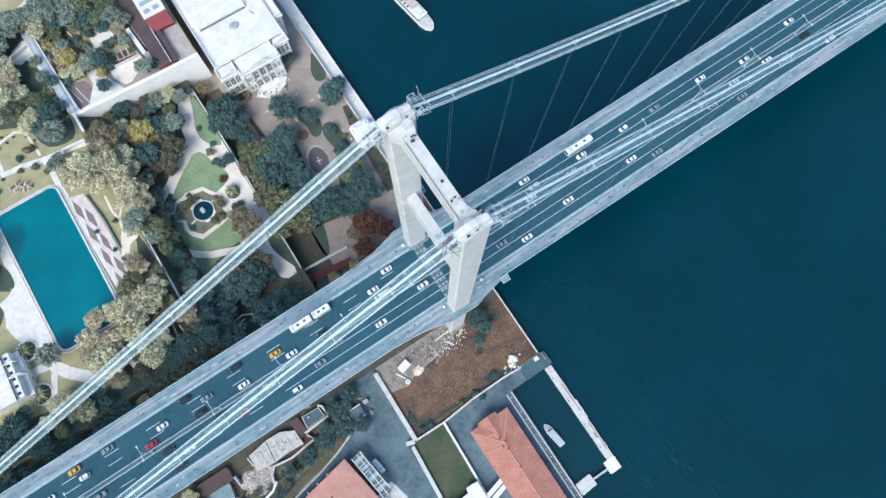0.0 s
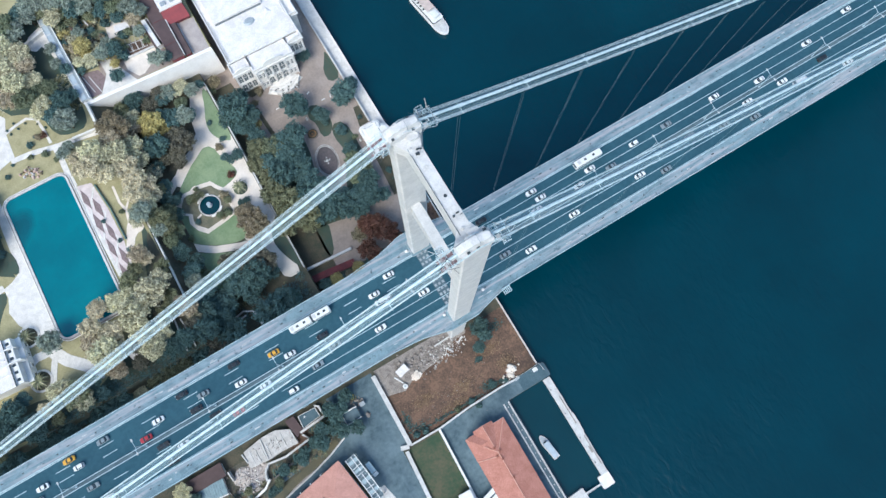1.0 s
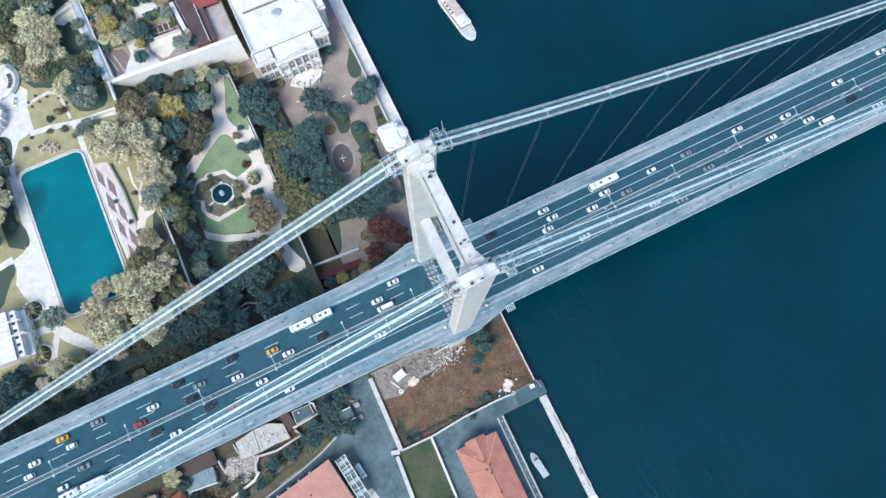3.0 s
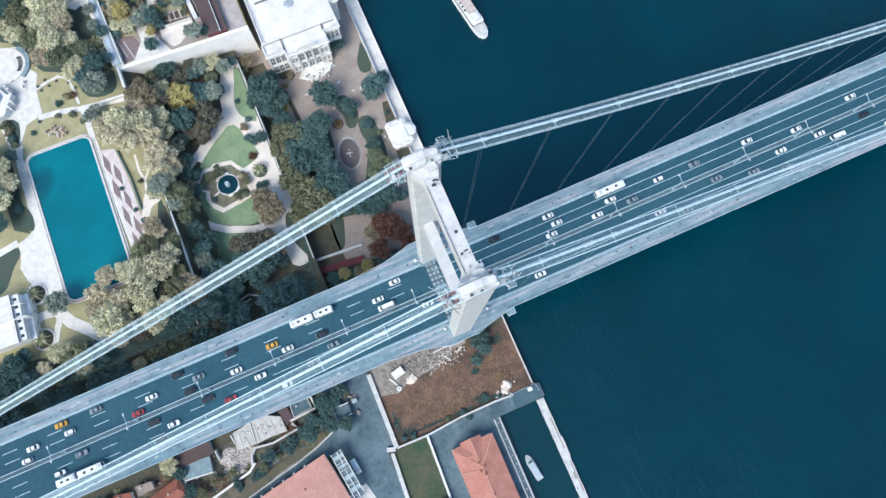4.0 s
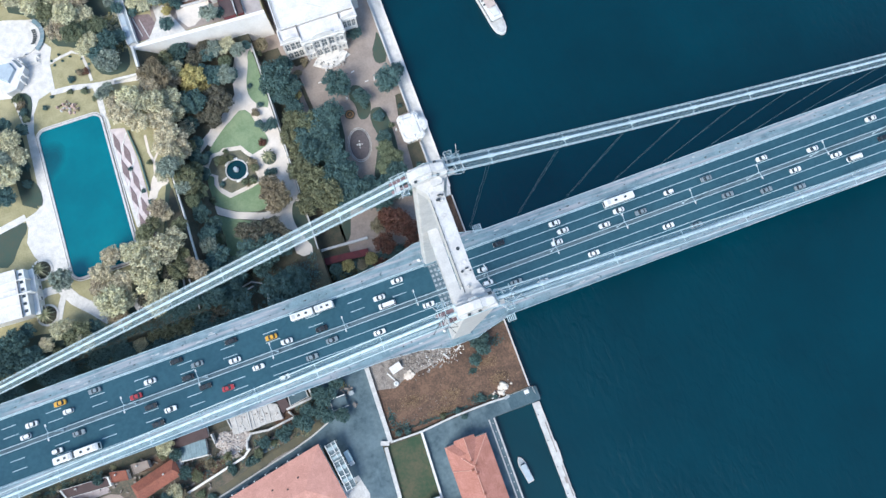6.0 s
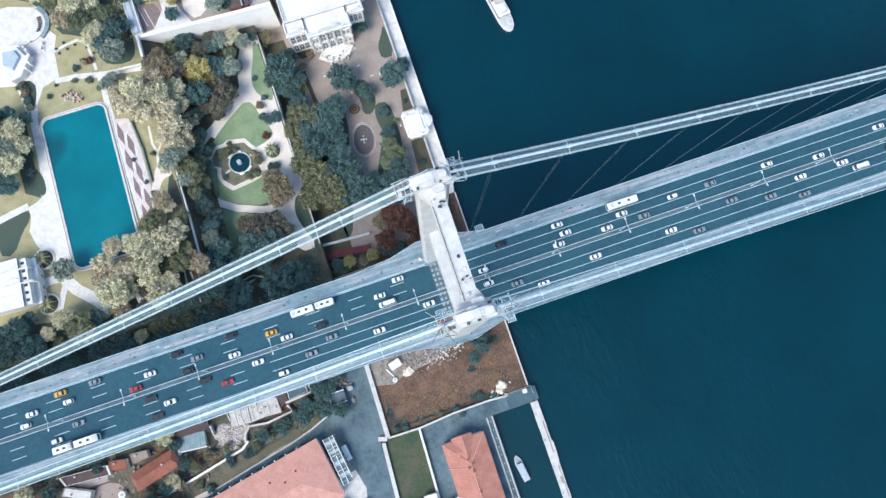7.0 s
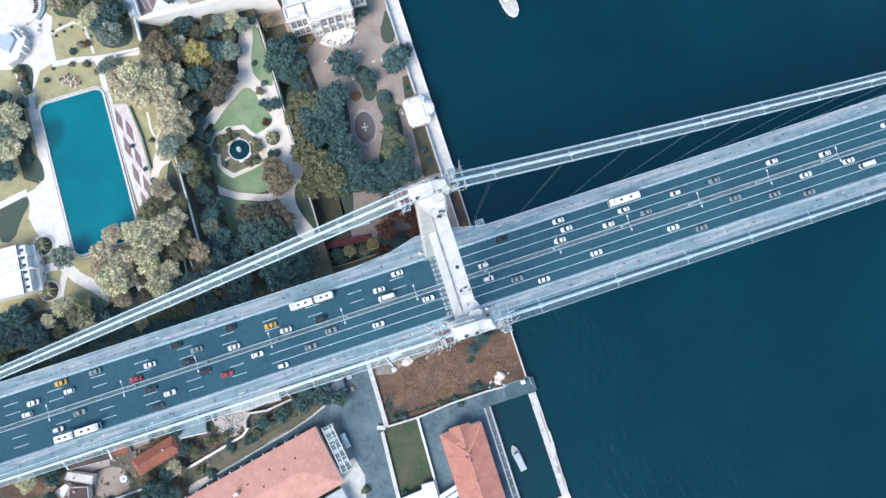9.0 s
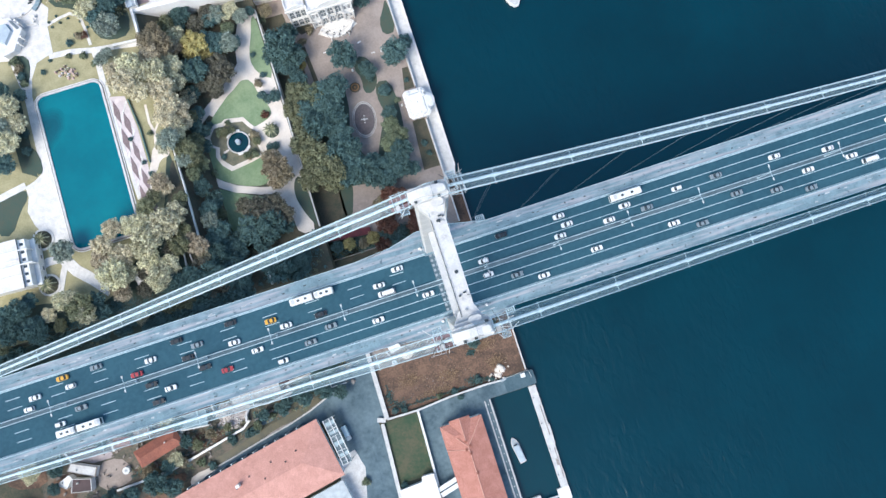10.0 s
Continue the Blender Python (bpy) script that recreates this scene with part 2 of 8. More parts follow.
# ---- mesh tools ----
class Shape:
    """Collects vertices and faces of one mesh."""

    def __init__(self):
        self.v, self.f = [], []

    def add(self, vs, fs):
        o = len(self.v)
        self.v += [tuple(p) for p in vs]
        self.f += [tuple(i + o for i in q) for q in fs]
        return self

    def prism(self, poly, z0, z1, top=1.0, shift=(0, 0)):
        """A polygon drawn up from z0 to z1; its top may shrink about its middle."""
        area = sum(a[0] * b[1] - b[0] * a[1] for a, b in zip(poly, poly[1:] + poly[:1]))
        if area < 0:
            poly = poly[::-1]
        n = len(poly)
        cx, cy = sum(p[0] for p in poly) / n, sum(p[1] for p in poly) / n
        up = [(cx + (x - cx) * top + shift[0], cy + (y - cy) * top + shift[1], z1) for x, y in poly]
        fs = [tuple(range(n))[::-1], tuple(range(n, 2 * n))]
        fs += [(i, (i + 1) % n, n + (i + 1) % n, n + i) for i in range(n)]
        return self.add([(x, y, z0) for x, y in poly] + up, fs)

    def box(self, x0, x1, y0, y1, z0, z1):
        return self.prism([(x0, y0), (x1, y0), (x1, y1), (x0, y1)], z0, z1)

    def slab(self, x0, x1, y0, y1, z0, z1, c=0.1):
        """A box with cut corners."""
        return self.prism([(x0 + c, y0), (x1 - c, y0), (x1, y0 + c), (x1, y1 - c), (x1 - c, y1), (x0 + c, y1), (x0, y1 - c), (x0, y0 + c)], z0, z1)

    def disc(self, x, y, r, z0, z1, n=24, top=1.0, ry=None):
        ry = ry or r
        return self.prism([(x + r * math.cos(i * math.tau / n), y + ry * math.sin(i * math.tau / n)) for i in range(n)], z0, z1, top)

    def ring(self, x, y, r0, r1, z0, z1, n=32, k=1.0):
        """An upright ring between the radii r0 and r1; k stretches it along y."""
        vs = []
        for i in range(n):
            c, s = math.cos(i * math.tau / n), math.sin(i * math.tau / n) * k
            vs += [(x + r0 * c, y + r0 * s, z0), (x + r1 * c, y + r1 * s, z0), (x + r1 * c, y + r1 * s, z1), (x + r0 * c, y + r0 * s, z1)]
        fs = []
        for i in range(n):
            a, b = 4 * i, 4 * ((i + 1) % n)
            fs += [(a + j, a + (j + 1) % 4, b + (j + 1) % 4, b + j) for j in range(4)]
        return self.add(vs, fs)

    def tube(self, pts, r, n=6, r1=None):
        """A round bar along points, tapering to r1."""
        pts = [Vector(p) for p in pts]
        vs, fs = [], []
        for i, p in enumerate(pts):
            d = (pts[min(i + 1, len(pts) - 1)] - pts[max(i - 1, 0)]).normalized()
            a = d.cross((0, 0, 1) if abs(d.z) < 0.9 else (1, 0, 0)).normalized()
            b = d.cross(a)
            w = r if r1 is None else r + (r1 - r) * i / (len(pts) - 1)
            vs += [p + (a * math.cos(k * math.tau / n) + b * math.sin(k * math.tau / n)) * w for k in range(n)]
        for i in range(len(pts) - 1):
            fs += [(i * n + k, i * n + (k + 1) % n, (i + 1) * n + (k + 1) % n, (i + 1) * n + k) for k in range(n)]
        fs += [tuple(range(n))[::-1], tuple(range((len(pts) - 1) * n, len(pts) * n))]
        return self.add(vs, fs)

    def strip(self, pts, w, z0, z1):
        """A path of width w along points, as a slab."""
        left, right = [], []
        for i, p in enumerate(pts):
            a, b = pts[max(i - 1, 0)], pts[min(i + 1, len(pts) - 1)]
            d = Vector((b[0] - a[0], b[1] - a[1])).normalized()
            left.append((p[0] - d.y * w / 2, p[1] + d.x * w / 2))
            right.append((p[0] + d.y * w / 2, p[1] - d.x * w / 2))
        return self.prism(left + right[::-1], z0, z1)

    def hip(self, x0, x1, y0, y1, z0, z1, inset=None, over=0.0):
        """A hipped roof with its ridge along the longer side."""
        x0, x1, y0, y1 = x0 - over, x1 + over, y0 - over, y1 + over
        w, d = x1 - x0, y1 - y0
        i = min(w, d) / 2 if inset is None else inset
        ridge = [((x0 + x1) / 2, y0 + i, z1), ((x0 + x1) / 2, y1 - i, z1)] if d >= w else [(x0 + i, (y0 + y1) / 2, z1), (x1 - i, (y0 + y1) / 2, z1)]
        vs = [(x0, y0, z0), (x1, y0, z0), (x1, y1, z0), (x0, y1, z0)] + ridge + [(x0, y0, z0 - 0.25), (x1, y0, z0 - 0.25), (x1, y1, z0 - 0.25), (x0, y1, z0 - 0.25)]
        f = [(0, 1, 4), (1, 2, 5, 4), (2, 3, 5), (3, 0, 4, 5)] if d >= w else [(0, 1, 5, 4), (1, 2, 5), (2, 3, 4, 5), (3, 0, 4)]
        f += [(6, 7, 1, 0), (7, 8, 2, 1), (8, 9, 3, 2), (9, 6, 0, 3), (9, 8, 7, 6)]
        return self.add(vs, f)

    def mesh(self, name, mat, smooth=False):
        me = bpy.data.meshes.new(name)
        me.from_pydata(self.v, [], self.f)
        me.materials.append(mat)
        if smooth:
            me.shade_smooth()
        me.update()
        return me


def merged(shapes):
    """Several shapes as one."""
    s = Shape()
    for other in shapes:
        s.add(other.v, other.f)
    return s


def part(name, shape, mat, parent=None, label="", smooth=False):
    """One mesh object under a thing or a part."""
    ob = new(name, shape.mesh(name, mat, smooth))
    ob.parent = parent
    return tagged(ob, label)


def thing(name, at, label, category, group="", kind="", turn=0.0):
    """An empty at the base of a thing, which parents its parts."""
    ob = new(name)
    ob.empty_display_size = 0.5
    ob.matrix_basis = pose(at[0], at[1], at[2], 0, 0, turn)
    return tagged(ob, label, category, group, kind)


def ground_piece(name, shape, mat, label, category="ground"):
    return tagged(part(name, shape, mat), label, category, "", "structure")


# ---- water and land ----
ground_piece("water", Shape().add([(-1800, -1800, 0), (1800, -1800, 0), (1800, 1800, 0), (-1800, 1800, 0)], [(0, 1, 2, 3)]), SEA, "dark teal strait water with fine ripples", "sea")
LAND = [(22.3, 1500), (22.3, 20), (24.6, 18), (24.6, -54.3), (5.0, -54.3), (5.0, -1500), (-1500, -1500), (-1500, 1500)]
ground_piece("ground", Shape().prism(LAND, -6, 2.0), SOIL, "dark bare soil shore land behind quay walls")
ground_piece("garden_terrace", Shape().box(-45, 16.6, 28, 420, 2.0, 5.0), GRAVEL, "tan gravel seafront garden court")
ground_piece("middle_terrace", Shape().box(-95, -45, 24, 166, 2.0, 12.0), SOIL, "dark planted middle garden terrace")
ground_piece("upper_terrace", Shape().prism([(-1400, 32), (-96, 32), (-96, 161.3), (-74, 160.2), (-52, 159.2), (-33.4, 158.5), (-33.4, 420), (-52, 420), (-52, 1400), (-1400, 1400)], 2.0, 24.0), GRASS, "dry lawn of the upper pool terrace")
ground_piece("bank", Shape().add([(-96, 32, 11.9), (-84, 32, 11.9), (-84, 160, 11.9), (-96, 160, 11.9), (-96, 32, 24), (-96, 160, 24)], [(0, 3, 2, 1), (1, 2, 5, 4), (0, 4, 5, 3), (0, 1, 4), (2, 3, 5)]), SOIL, "planted soil bank between two terraces")
# The bank's shade is put in with the dark weed colour.
ground_piece("slope_terrace", Shape().box(-1400, -94.5, 17.5, 32, 2.0, 14.0), WEED, "soil bank below the pool terrace, shade in its colour")

# Thin dark sheet added so the sunlit terrace face reads as shaded.
ground_piece("terrace_face", Shape().box(-700, -96.1, 31.5, 31.97, 13.5, 24.12), SOIL, "dark sheet over the lit face of the pool terrace")
quay = ground_piece("quay", Shape().prism([(16.6, 50), (21.6, 50), (22.5, 54), (22.5, 420), (16.6, 420)], 2.0, 3.6), PLAZA, "white stone quay promenade along the water", "quay")
stone = Shape().slab(-0.5, 0.5, 0, 5.9, 0, 0.16).mesh("coping_stone", MARBLE)
for i in range(28):
    ob = new("coping_stone", stone)
    ob.parent, ob.location = quay, (22.4, 54 + i * 6, 3.6)
tagged(part("quay_wall", Shape().box(16.0, 16.6, 96, 420, 5.0, 6.4).box(16.0, 16.6, 28, 79, 5.0, 6.4), STONE), "pale stone garden wall behind the quay", "wall", "", "structure")
tagged(part("sea_wall", Shape().box(24.1, 24.7, -46.6, 17, 2.0, 2.9), STONE), "pale sea wall along the dirt lot", "wall", "", "structure")


# ---- garden surfaces ----
def flat(name, poly, z, mat, label, h=0.06, category="path"):
    return ground_piece(name, Shape().prism(poly, z - 0.3, z + h), mat, label, category)


def soft(poly, rounds=2):
    """Rounds the corners of an outline."""
    for _ in range(rounds):
        poly = [q for (ax, ay), (bx, by) in zip(poly, poly[1:] + poly[:1]) for q in ((ax * 0.75 + bx * 0.25, ay * 0.75 + by * 0.25), (ax * 0.25 + bx * 0.75, ay * 0.25 + by * 0.75))]
    return poly


def path(name, pts, w, z, mat, label, h=0.08):
    return ground_piece(name, Shape().strip(pts, w, z - 0.3, z + h), mat, label, "path")


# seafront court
# Dark beds under the trees have their shade in the colour.
flat("lawn", [(-45, 28), (-32.5, 28), (-32.5, 110), (-31.5, 126), (-34, 150), (-45, 150)], 5, SOIL, "bare lawn under garden trees, shade in its colour", category="lawn")
flat("lawn", soft([(15.2, 142.5), (15.9, 138), (15.9, 125.0), (9.4, 124.8), (9.2, 132), (13.0, 138)], 1), 5, WEED, "dark green lawn bed beside the quay", category="lawn")
flat("lawn", soft([(-6.4, 119.0), (-1.0, 116.6), (0.4, 108), (-0.6, 103), (-4.0, 99.2), (-8.0, 100.3), (-7.0, 108), (-9.4, 113)], 1), 5, WEED, "dark green planted bed in gravel", category="lawn")
flat("lawn", soft([(-1.0, 104.0), (5.4, 102.9), (6.4, 90), (4.2, 72), (-6, 62), (-12, 66), (-7.2, 77), (-1.4, 88.1), (-3.0, 97.4)], 1), 5, WEED, "dark green planted bed in gravel", category="lawn")
flat("lawn", [(-33, 100), (-16, 106), (-17, 95), (-20, 84), (-17, 72), (-10, 64), (-20, 58), (-33, 60)], 5, WEED, "planted bed under garden trees, shade in its colour", category="lawn")
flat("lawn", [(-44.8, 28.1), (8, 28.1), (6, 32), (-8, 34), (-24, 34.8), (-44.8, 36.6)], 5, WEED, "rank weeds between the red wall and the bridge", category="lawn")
flat("lawn", soft([(-34, 44.6), (-30.5, 45), (-27.4, 54), (-26, 60), (-33, 62)], 1), 5, WEED, "dark grassy planting bed", category="lawn")
flat("lawn", soft([(-30, 145), (-22, 141), (-24.5, 137.5), (-29.5, 137)], 1), 5, SOIL, "brown planting bed beside the palace corner", category="lawn")
flat("lawn", [(12.8, 106.5), (15.7, 106.5), (15.7, 96), (10.7, 95.6)], 5, SOIL, "brown flower bed beside the quay wall", category="lawn")
flat("lawn", [(9.8, 80.2), (15.8, 80.2), (15.8, 56), (8.0, 56)], 5, SOIL, "brown flower bed beside the quay wall", category="lawn")
flat("lawn", [(-30.4, 131), (-28.4, 131), (-27.0, 112), (-29.0, 111)], 5, SOIL, "narrow brown border beside the court", category="lawn")
# middle terrace
path("path", [(-46.5, 151), (-52, 147), (-56, 138), (-57.5, 128), (-64, 121), (-72, 116), (-79, 109)], 6.0, 12, CREAM, "cream gravel garden path")
flat("garden_walk", soft([(-46.0, 153), (-50, 152.5), (-56.5, 141), (-59, 131), (-60.5, 120), (-62, 108), (-64, 72), (-58.5, 62), (-56, 52), (-55, 43), (-45.9, 43), (-45.6, 100)], 1), 12, CREAM, "broad cream gravel garden walk", 0.06)
path("path", [(-91.5, 86), (-87.2, 80), (-82, 75.6), (-76.7, 72.0), (-66, 67.7), (-57.0, 65.6)], 3.4, 12, CREAM, "cream gravel path curving round a lawn", 0.14)
flat("lawn", soft([(-56.4, 120), (-61.5, 121), (-71.8, 113.2), (-80, 106), (-84.5, 98), (-70, 96), (-58, 98.0), (-51.6, 100.4), (-51.6, 105), (-54.6, 111.4)], 1), 12, LAWN, "mown green lawn round a fountain", 0.11, "lawn")
path("path", [(-56.5, 122.5), (-61, 122.6), (-66.8, 118.6), (-72.2, 115.6), (-78, 112.6), (-85.5, 106.8), (-89.6, 101.6)], 3.4, 12, CREAM, "cream gravel path round a lawn", 0.13)
flat("lawn", soft([(-84, 96), (-90, 88), (-88.5, 83.4), (-78, 74.6), (-66.6, 69.9), (-61.2, 70.6), (-60.2, 76), (-61.9, 84), (-70, 94)], 2), 12, LAWN, "mown green lawn below a fountain", 0.10, "lawn")
flat("lawn", soft([(-93, 82), (-86.8, 76), (-76, 69.6), (-64, 64.2), (-66, 60), (-74, 54), (-80, 50), (-84, 54)], 1), 12, LAWN, "mown green lawn below a path", 0.10, "lawn")
flat("lawn", soft([(-46.0, 150), (-45.7, 132), (-45.8, 117), (-50.6, 119.6), (-54, 125.7), (-53.6, 132.5), (-50.0, 141.2), (-48.4, 148)], 1), 12, LAWN, "mown green lawn beside a wall", 0.11, "lawn")
flat("lawn", soft([(-45.9, 68), (-49.8, 69.6), (-52.4, 61.9), (-50.8, 54.0), (-47.4, 46), (-45.9, 44)], 2), 12, WEED, "dark lawn strip beside a wall", 0.17, "lawn")
# upper terrace
flat("plaza", [(-134.5, 190), (-133.0, 182), (-134.2, 177.4), (-131.7, 173.8), (-134.2, 166.7), (-134.9, 153.2), (-143, 150.5), (-146.8, 144), (-148.6, 136), (-148.8, 62), (-151, 62), (-154.5, 69), (-158.4, 74), (-161.4, 79.7), (-163, 86.4), (-160.9, 92.7), (-161.3, 97.4), (-157, 98.6), (-153.0, 101), (-152, 137), (-154.5, 155), (-175, 160), (-200, 170), (-200, 195), (-150, 195)], 24, PLAZA, "white sunlit paved plaza beside the pool")
path("path", [(-137, 151.8), (-127, 151), (-117, 148.6), (-108, 147.5), (-96, 145.5)], 2.6, 24, PLAZA, "pale garden path", 0.1)
path("path", [(-117.4, 150), (-116.8, 143), (-117.0, 134), (-116.6, 126)], 2.6, 24, PLAZA, "pale path along the pool", 0.12)
path("path", [(-116.7, 126), (-116.3, 108), (-115.8, 92), (-115.2, 77)], 1.5, 24, PLAZA, "pale path along the pool", 0.15)
path("path", [(-152, 62), (-160, 62.5), (-166, 60)], 3.6, 24, PLAZA, "pale path to the white house", 0.1)
path("path", [(-153, 61.5), (-149, 55), (-143, 49), (-137, 42)], 5.0, 24, PLAZA, "pale path below the pool", 0.14)
path("path", [(-152.5, 60), (-155.5, 54), (-158.5, 47)], 2.6, 24, PLAZA, "pale path curving round a palm", 0.17)
path("path", [(-161, 98), (-172, 96), (-190, 92)], 3.0, 24, PLAZA, "pale garden path", 0.1)
path("path", [(-134.6, 166.2), (-128.6, 167.8), (-123.4, 168.6), (-119.4, 166.2), (-118.5, 159.3), (-118.0, 151.4)], 1.3, 24, PLAZA, "narrow pale garden path round a lawn", 0.12)
PINK = material("pink_paving", (0.70, 0.60, 0.57), (0.56, 0.47, 0.45), 0.9, 2.5, fine=0.6)
BEDDING = material("maroon_bedding", (0.27, 0.195, 0.195), (0.17, 0.13, 0.125), 0.95, 1.2, 0.1, fine=0.9)
flat("pool_band", [(-117.4, 126), (-109.6, 124), (-107.9, 109.2), (-107.6, 92.5), (-108.9, 76), (-115.3, 76), (-116.1, 90.3), (-116.7, 107.9)], 24, PINK, "pinkish paved band with diamond beds", 0.07)
rnd = random.Random(12)
for k in range(4):
    y = 121.5 - k * 13.4
    o = 0.55 * k
    for dx, dy in ((-1.6, 0), (1.6, -6.4)):
        c = (-113.2 + o + dx, y - 4 + dy)
        w = rnd.uniform(0.8, 1.05)
        flat("flower_bed", [(c[0] - 0.4, c[1] + 6.0), (c[0] + 1.5 * w, c[1] + 0.8), (c[0] + 0.8, c[1] - 5.6), (c[0] - 1.4 * w, c[1] - 0.4)], 24, BEDDING, "diamond bed of dark maroon bedding plants", 0.2, "flower bed")
    path("path_stripe", [(-116.2 + o * 0.5, y), (-113.4 + o, y - 6.7), (-109.8 + o * 0.6, y - 13.4)], 0.75, 24, PLAZA, "white diagonal paving stripe", 0.12)
    path("path_stripe", [(-109.4 + o * 0.4, y), (-113.4 + o, y - 6.7), (-115.8 + o * 0.5, y - 13.4)], 0.75, 24, PLAZA, "white diagonal paving stripe", 0.14)
# Narrow upright strip, dark green, along the band's east edge.
path("hedge", [(-108.4, 122), (-106.6, 107.2), (-106.4, 91.4)], 0.5, 24, LEAVES["D"], "thin dark strip beside the paved band", 1.0)
path("path", [(-101.9, 117.5), (-102.3, 109), (-101.2, 104.2), (-102.1, 98.7), (-104, 92), (-107.5, 87)], 1.1, 24, CREAM, "pale garden path on the lawn", 0.11)
path("path", [(-93.8, 116.6), (-98.1, 108.2), (-101.2, 104.2)], 0.9, 24, CREAM, "narrow pale garden path on the lawn", 0.13)
flat("path", soft([(-103.6, 98), (-100.6, 98.5), (-97.5, 96), (-97.2, 92), (-102, 91.5), (-105, 86), (-108.4, 87), (-106.5, 91)], 1), 24, CREAM, "pale gravel corner of the lawn", 0.09)
# Dark sheets over the pale lawn paint the shade below the trees.
flat("planting", soft([(-195, 32.2), (-96.6, 32.2), (-96.6, 96), (-100, 90), (-104, 74), (-112, 60), (-126, 50), (-136, 40), (-146, 37), (-160, 44), (-168, 46), (-195, 48)], 1), 24, WEED, "ground under garden trees, coloured dark as their shade", 0.05, "ground")
flat("planting", [(-175, 32.1), (-96.1, 32.1), (-96.1, 44), (-106, 46), (-116, 50), (-126, 47), (-133, 38.5), (-145, 35), (-175, 36)], 24, WEED, "edge of the pool terrace, coloured dark as shade", 0.07, "ground")
flat("planting", soft([(-96.1, 40), (-96.1, 90), (-98.5, 88), (-101, 80), (-104, 72), (-110, 62), (-106, 50), (-101, 40)], 1), 24, SOIL, "soil strip beside a white wall, shade in its colour", 0.09, "ground")
# Weed colour reads as tree shadow on this ground.
flat("planting", soft([(-100, 151), (-108, 150.5), (-114.5, 154), (-116.8, 166), (-122, 170.6), (-131, 174.5), (-136, 192), (-150, 200), (-140, 225), (-100, 225), (-99, 190), (-98, 160)], 1), 24, WEED, "ground under garden trees, coloured dark as their shade", 0.05, "ground")
flat("planting", soft([(-154.9, 114.7), (-151.9, 109.3), (-152.1, 101.1), (-155.2, 100.9), (-156.2, 108)], 1), 24, WEED, "dark planted bed beside the plaza", 0.3, "lawn")
flat("planting", soft([(-153.2, 157.4), (-146.0, 154.7), (-146.4, 147.5), (-150.3, 139), (-152.8, 150)], 1), 24, WEED, "dark planted bed in the plaza", 0.3, "lawn")
# Two lawn patches with shade painted in as dark weed colour.
flat("lawn", soft([(-176, 98), (-161.2, 96.6), (-161.4, 92), (-165.6, 87.8), (-171.7, 78.0), (-178, 80)], 1), 24, WEED, "lawn patch beside the plaza, coloured dark as shade", 0.09, "lawn")
flat("lawn", [(-155, 100), (-161, 104), (-162, 135), (-154, 135)], 24, WEED, "lawn beside the plaza, shade in its colour", 0.07, "lawn")

# bare shore strip beside the tower foot
flat("bare_earth", [(16.8, 19), (21.7, 19), (21.5, 50), (16.8, 50)], 2, DIRT, "bare brown earth by the water", 0.06, "ground")
tagged(part("sea_wall", Shape().box(21.7, 22.25, 20, 50, 2.0, 2.8), STONE), "thin pale sea wall beside bare earth", "wall", "", "structure")
# south shore
flat("dirt_lot", [(-41.8, -18), (24.1, -16), (24.1, -46.8), (5, -47), (-12, -47.2), (-41.8, -48.2)], 2, DIRT, "bare brown dirt lot with dry weeds", 0.1, "lot")
flat("rubble_ground", [(-41.6, -12), (-2, -12), (-3, -19), (-14, -23), (-27, -24), (-33, -27), (-41.4, -25)], 2, RUBBLE, "pale rubble-strewn gravel under the bridge edge", 0.16, "lot")
flat("road", [(-66, -12), (-43, -12), (-43, -48.5), (-47, -49), (-46.5, -140), (-66.5, -140), (-65, -58), (-66, -40), (-90, -44), (-140, -58), (-141, -52), (-119, -44), (-89, -37.6), (-70, -32.5), (-64.5, -27)], 2, YARD, "worn grey concrete yard road", 0.05, "road")
flat("forecourt", [(-71.5, -59.5), (-61, -57), (-58.6, -66), (-62, -80), (-73, -82), (-70.5, -66)], 2, STONE, "pale concrete forecourt beside the tiled hall", 0.12, "yard")
flat("yard", [(-28.6, -49), (4.6, -48), (24.6, -48), (24.6, -54.2), (5, -54.2), (4.9, -160), (-46, -160), (-46, -90), (-28.8, -90)], 2, YARD, "grey asphalt yard beside the basin", 0.06, "yard")
flat("lawn", [(-44.5, -50), (-29, -50), (-29.4, -78), (-46.2, -78)], 2, material("rank_grass", (0.040, 0.075, 0.042), (0.105, 0.098, 0.060), 0.95, 11, 0.1, fine=0.45), "walled patch of green weedy grass", 0.14, "lawn")
flat("ditch_bank", [(-72, -17), (-70, -31.5), (-96, -33.2), (-119, -43), (-160, -58), (-200, -66), (-200, -20), (-120, -17)], 2, SCRUB, "weedy bank and overgrown yards below the bridge", 0.04, "lawn")
path("ditch", [(-70, -30.6), (-78, -32.7), (-86, -34.8), (-97.5, -37.0), (-106, -39.6), (-117.5, -42.3), (-124, -43.2)], 3.2, 2, material("muddy_water", (0.112, 0.094, 0.048), (0.072, 0.070, 0.042), 0.4, 3.5, 0.03, fine=0.6), "muddy brown ditch beside the road", 0.12)
path("verge", [(-66.5, -30.9), (-75, -34.2), (-85.2, -37.1), (-100.2, -40.3), (-116, -43.9), (-123, -45.4)], 0.7, 2, STONE, "pale broken kerb beside the road", 0.35)
flat("verge", soft([(-82, -36.0), (-88, -37.6), (-99, -39.9), (-97, -38.7), (-90, -36.9)], 1), 2, RUBBLE, "pale gravelly verge beside a ditch", 0.13, "ground")
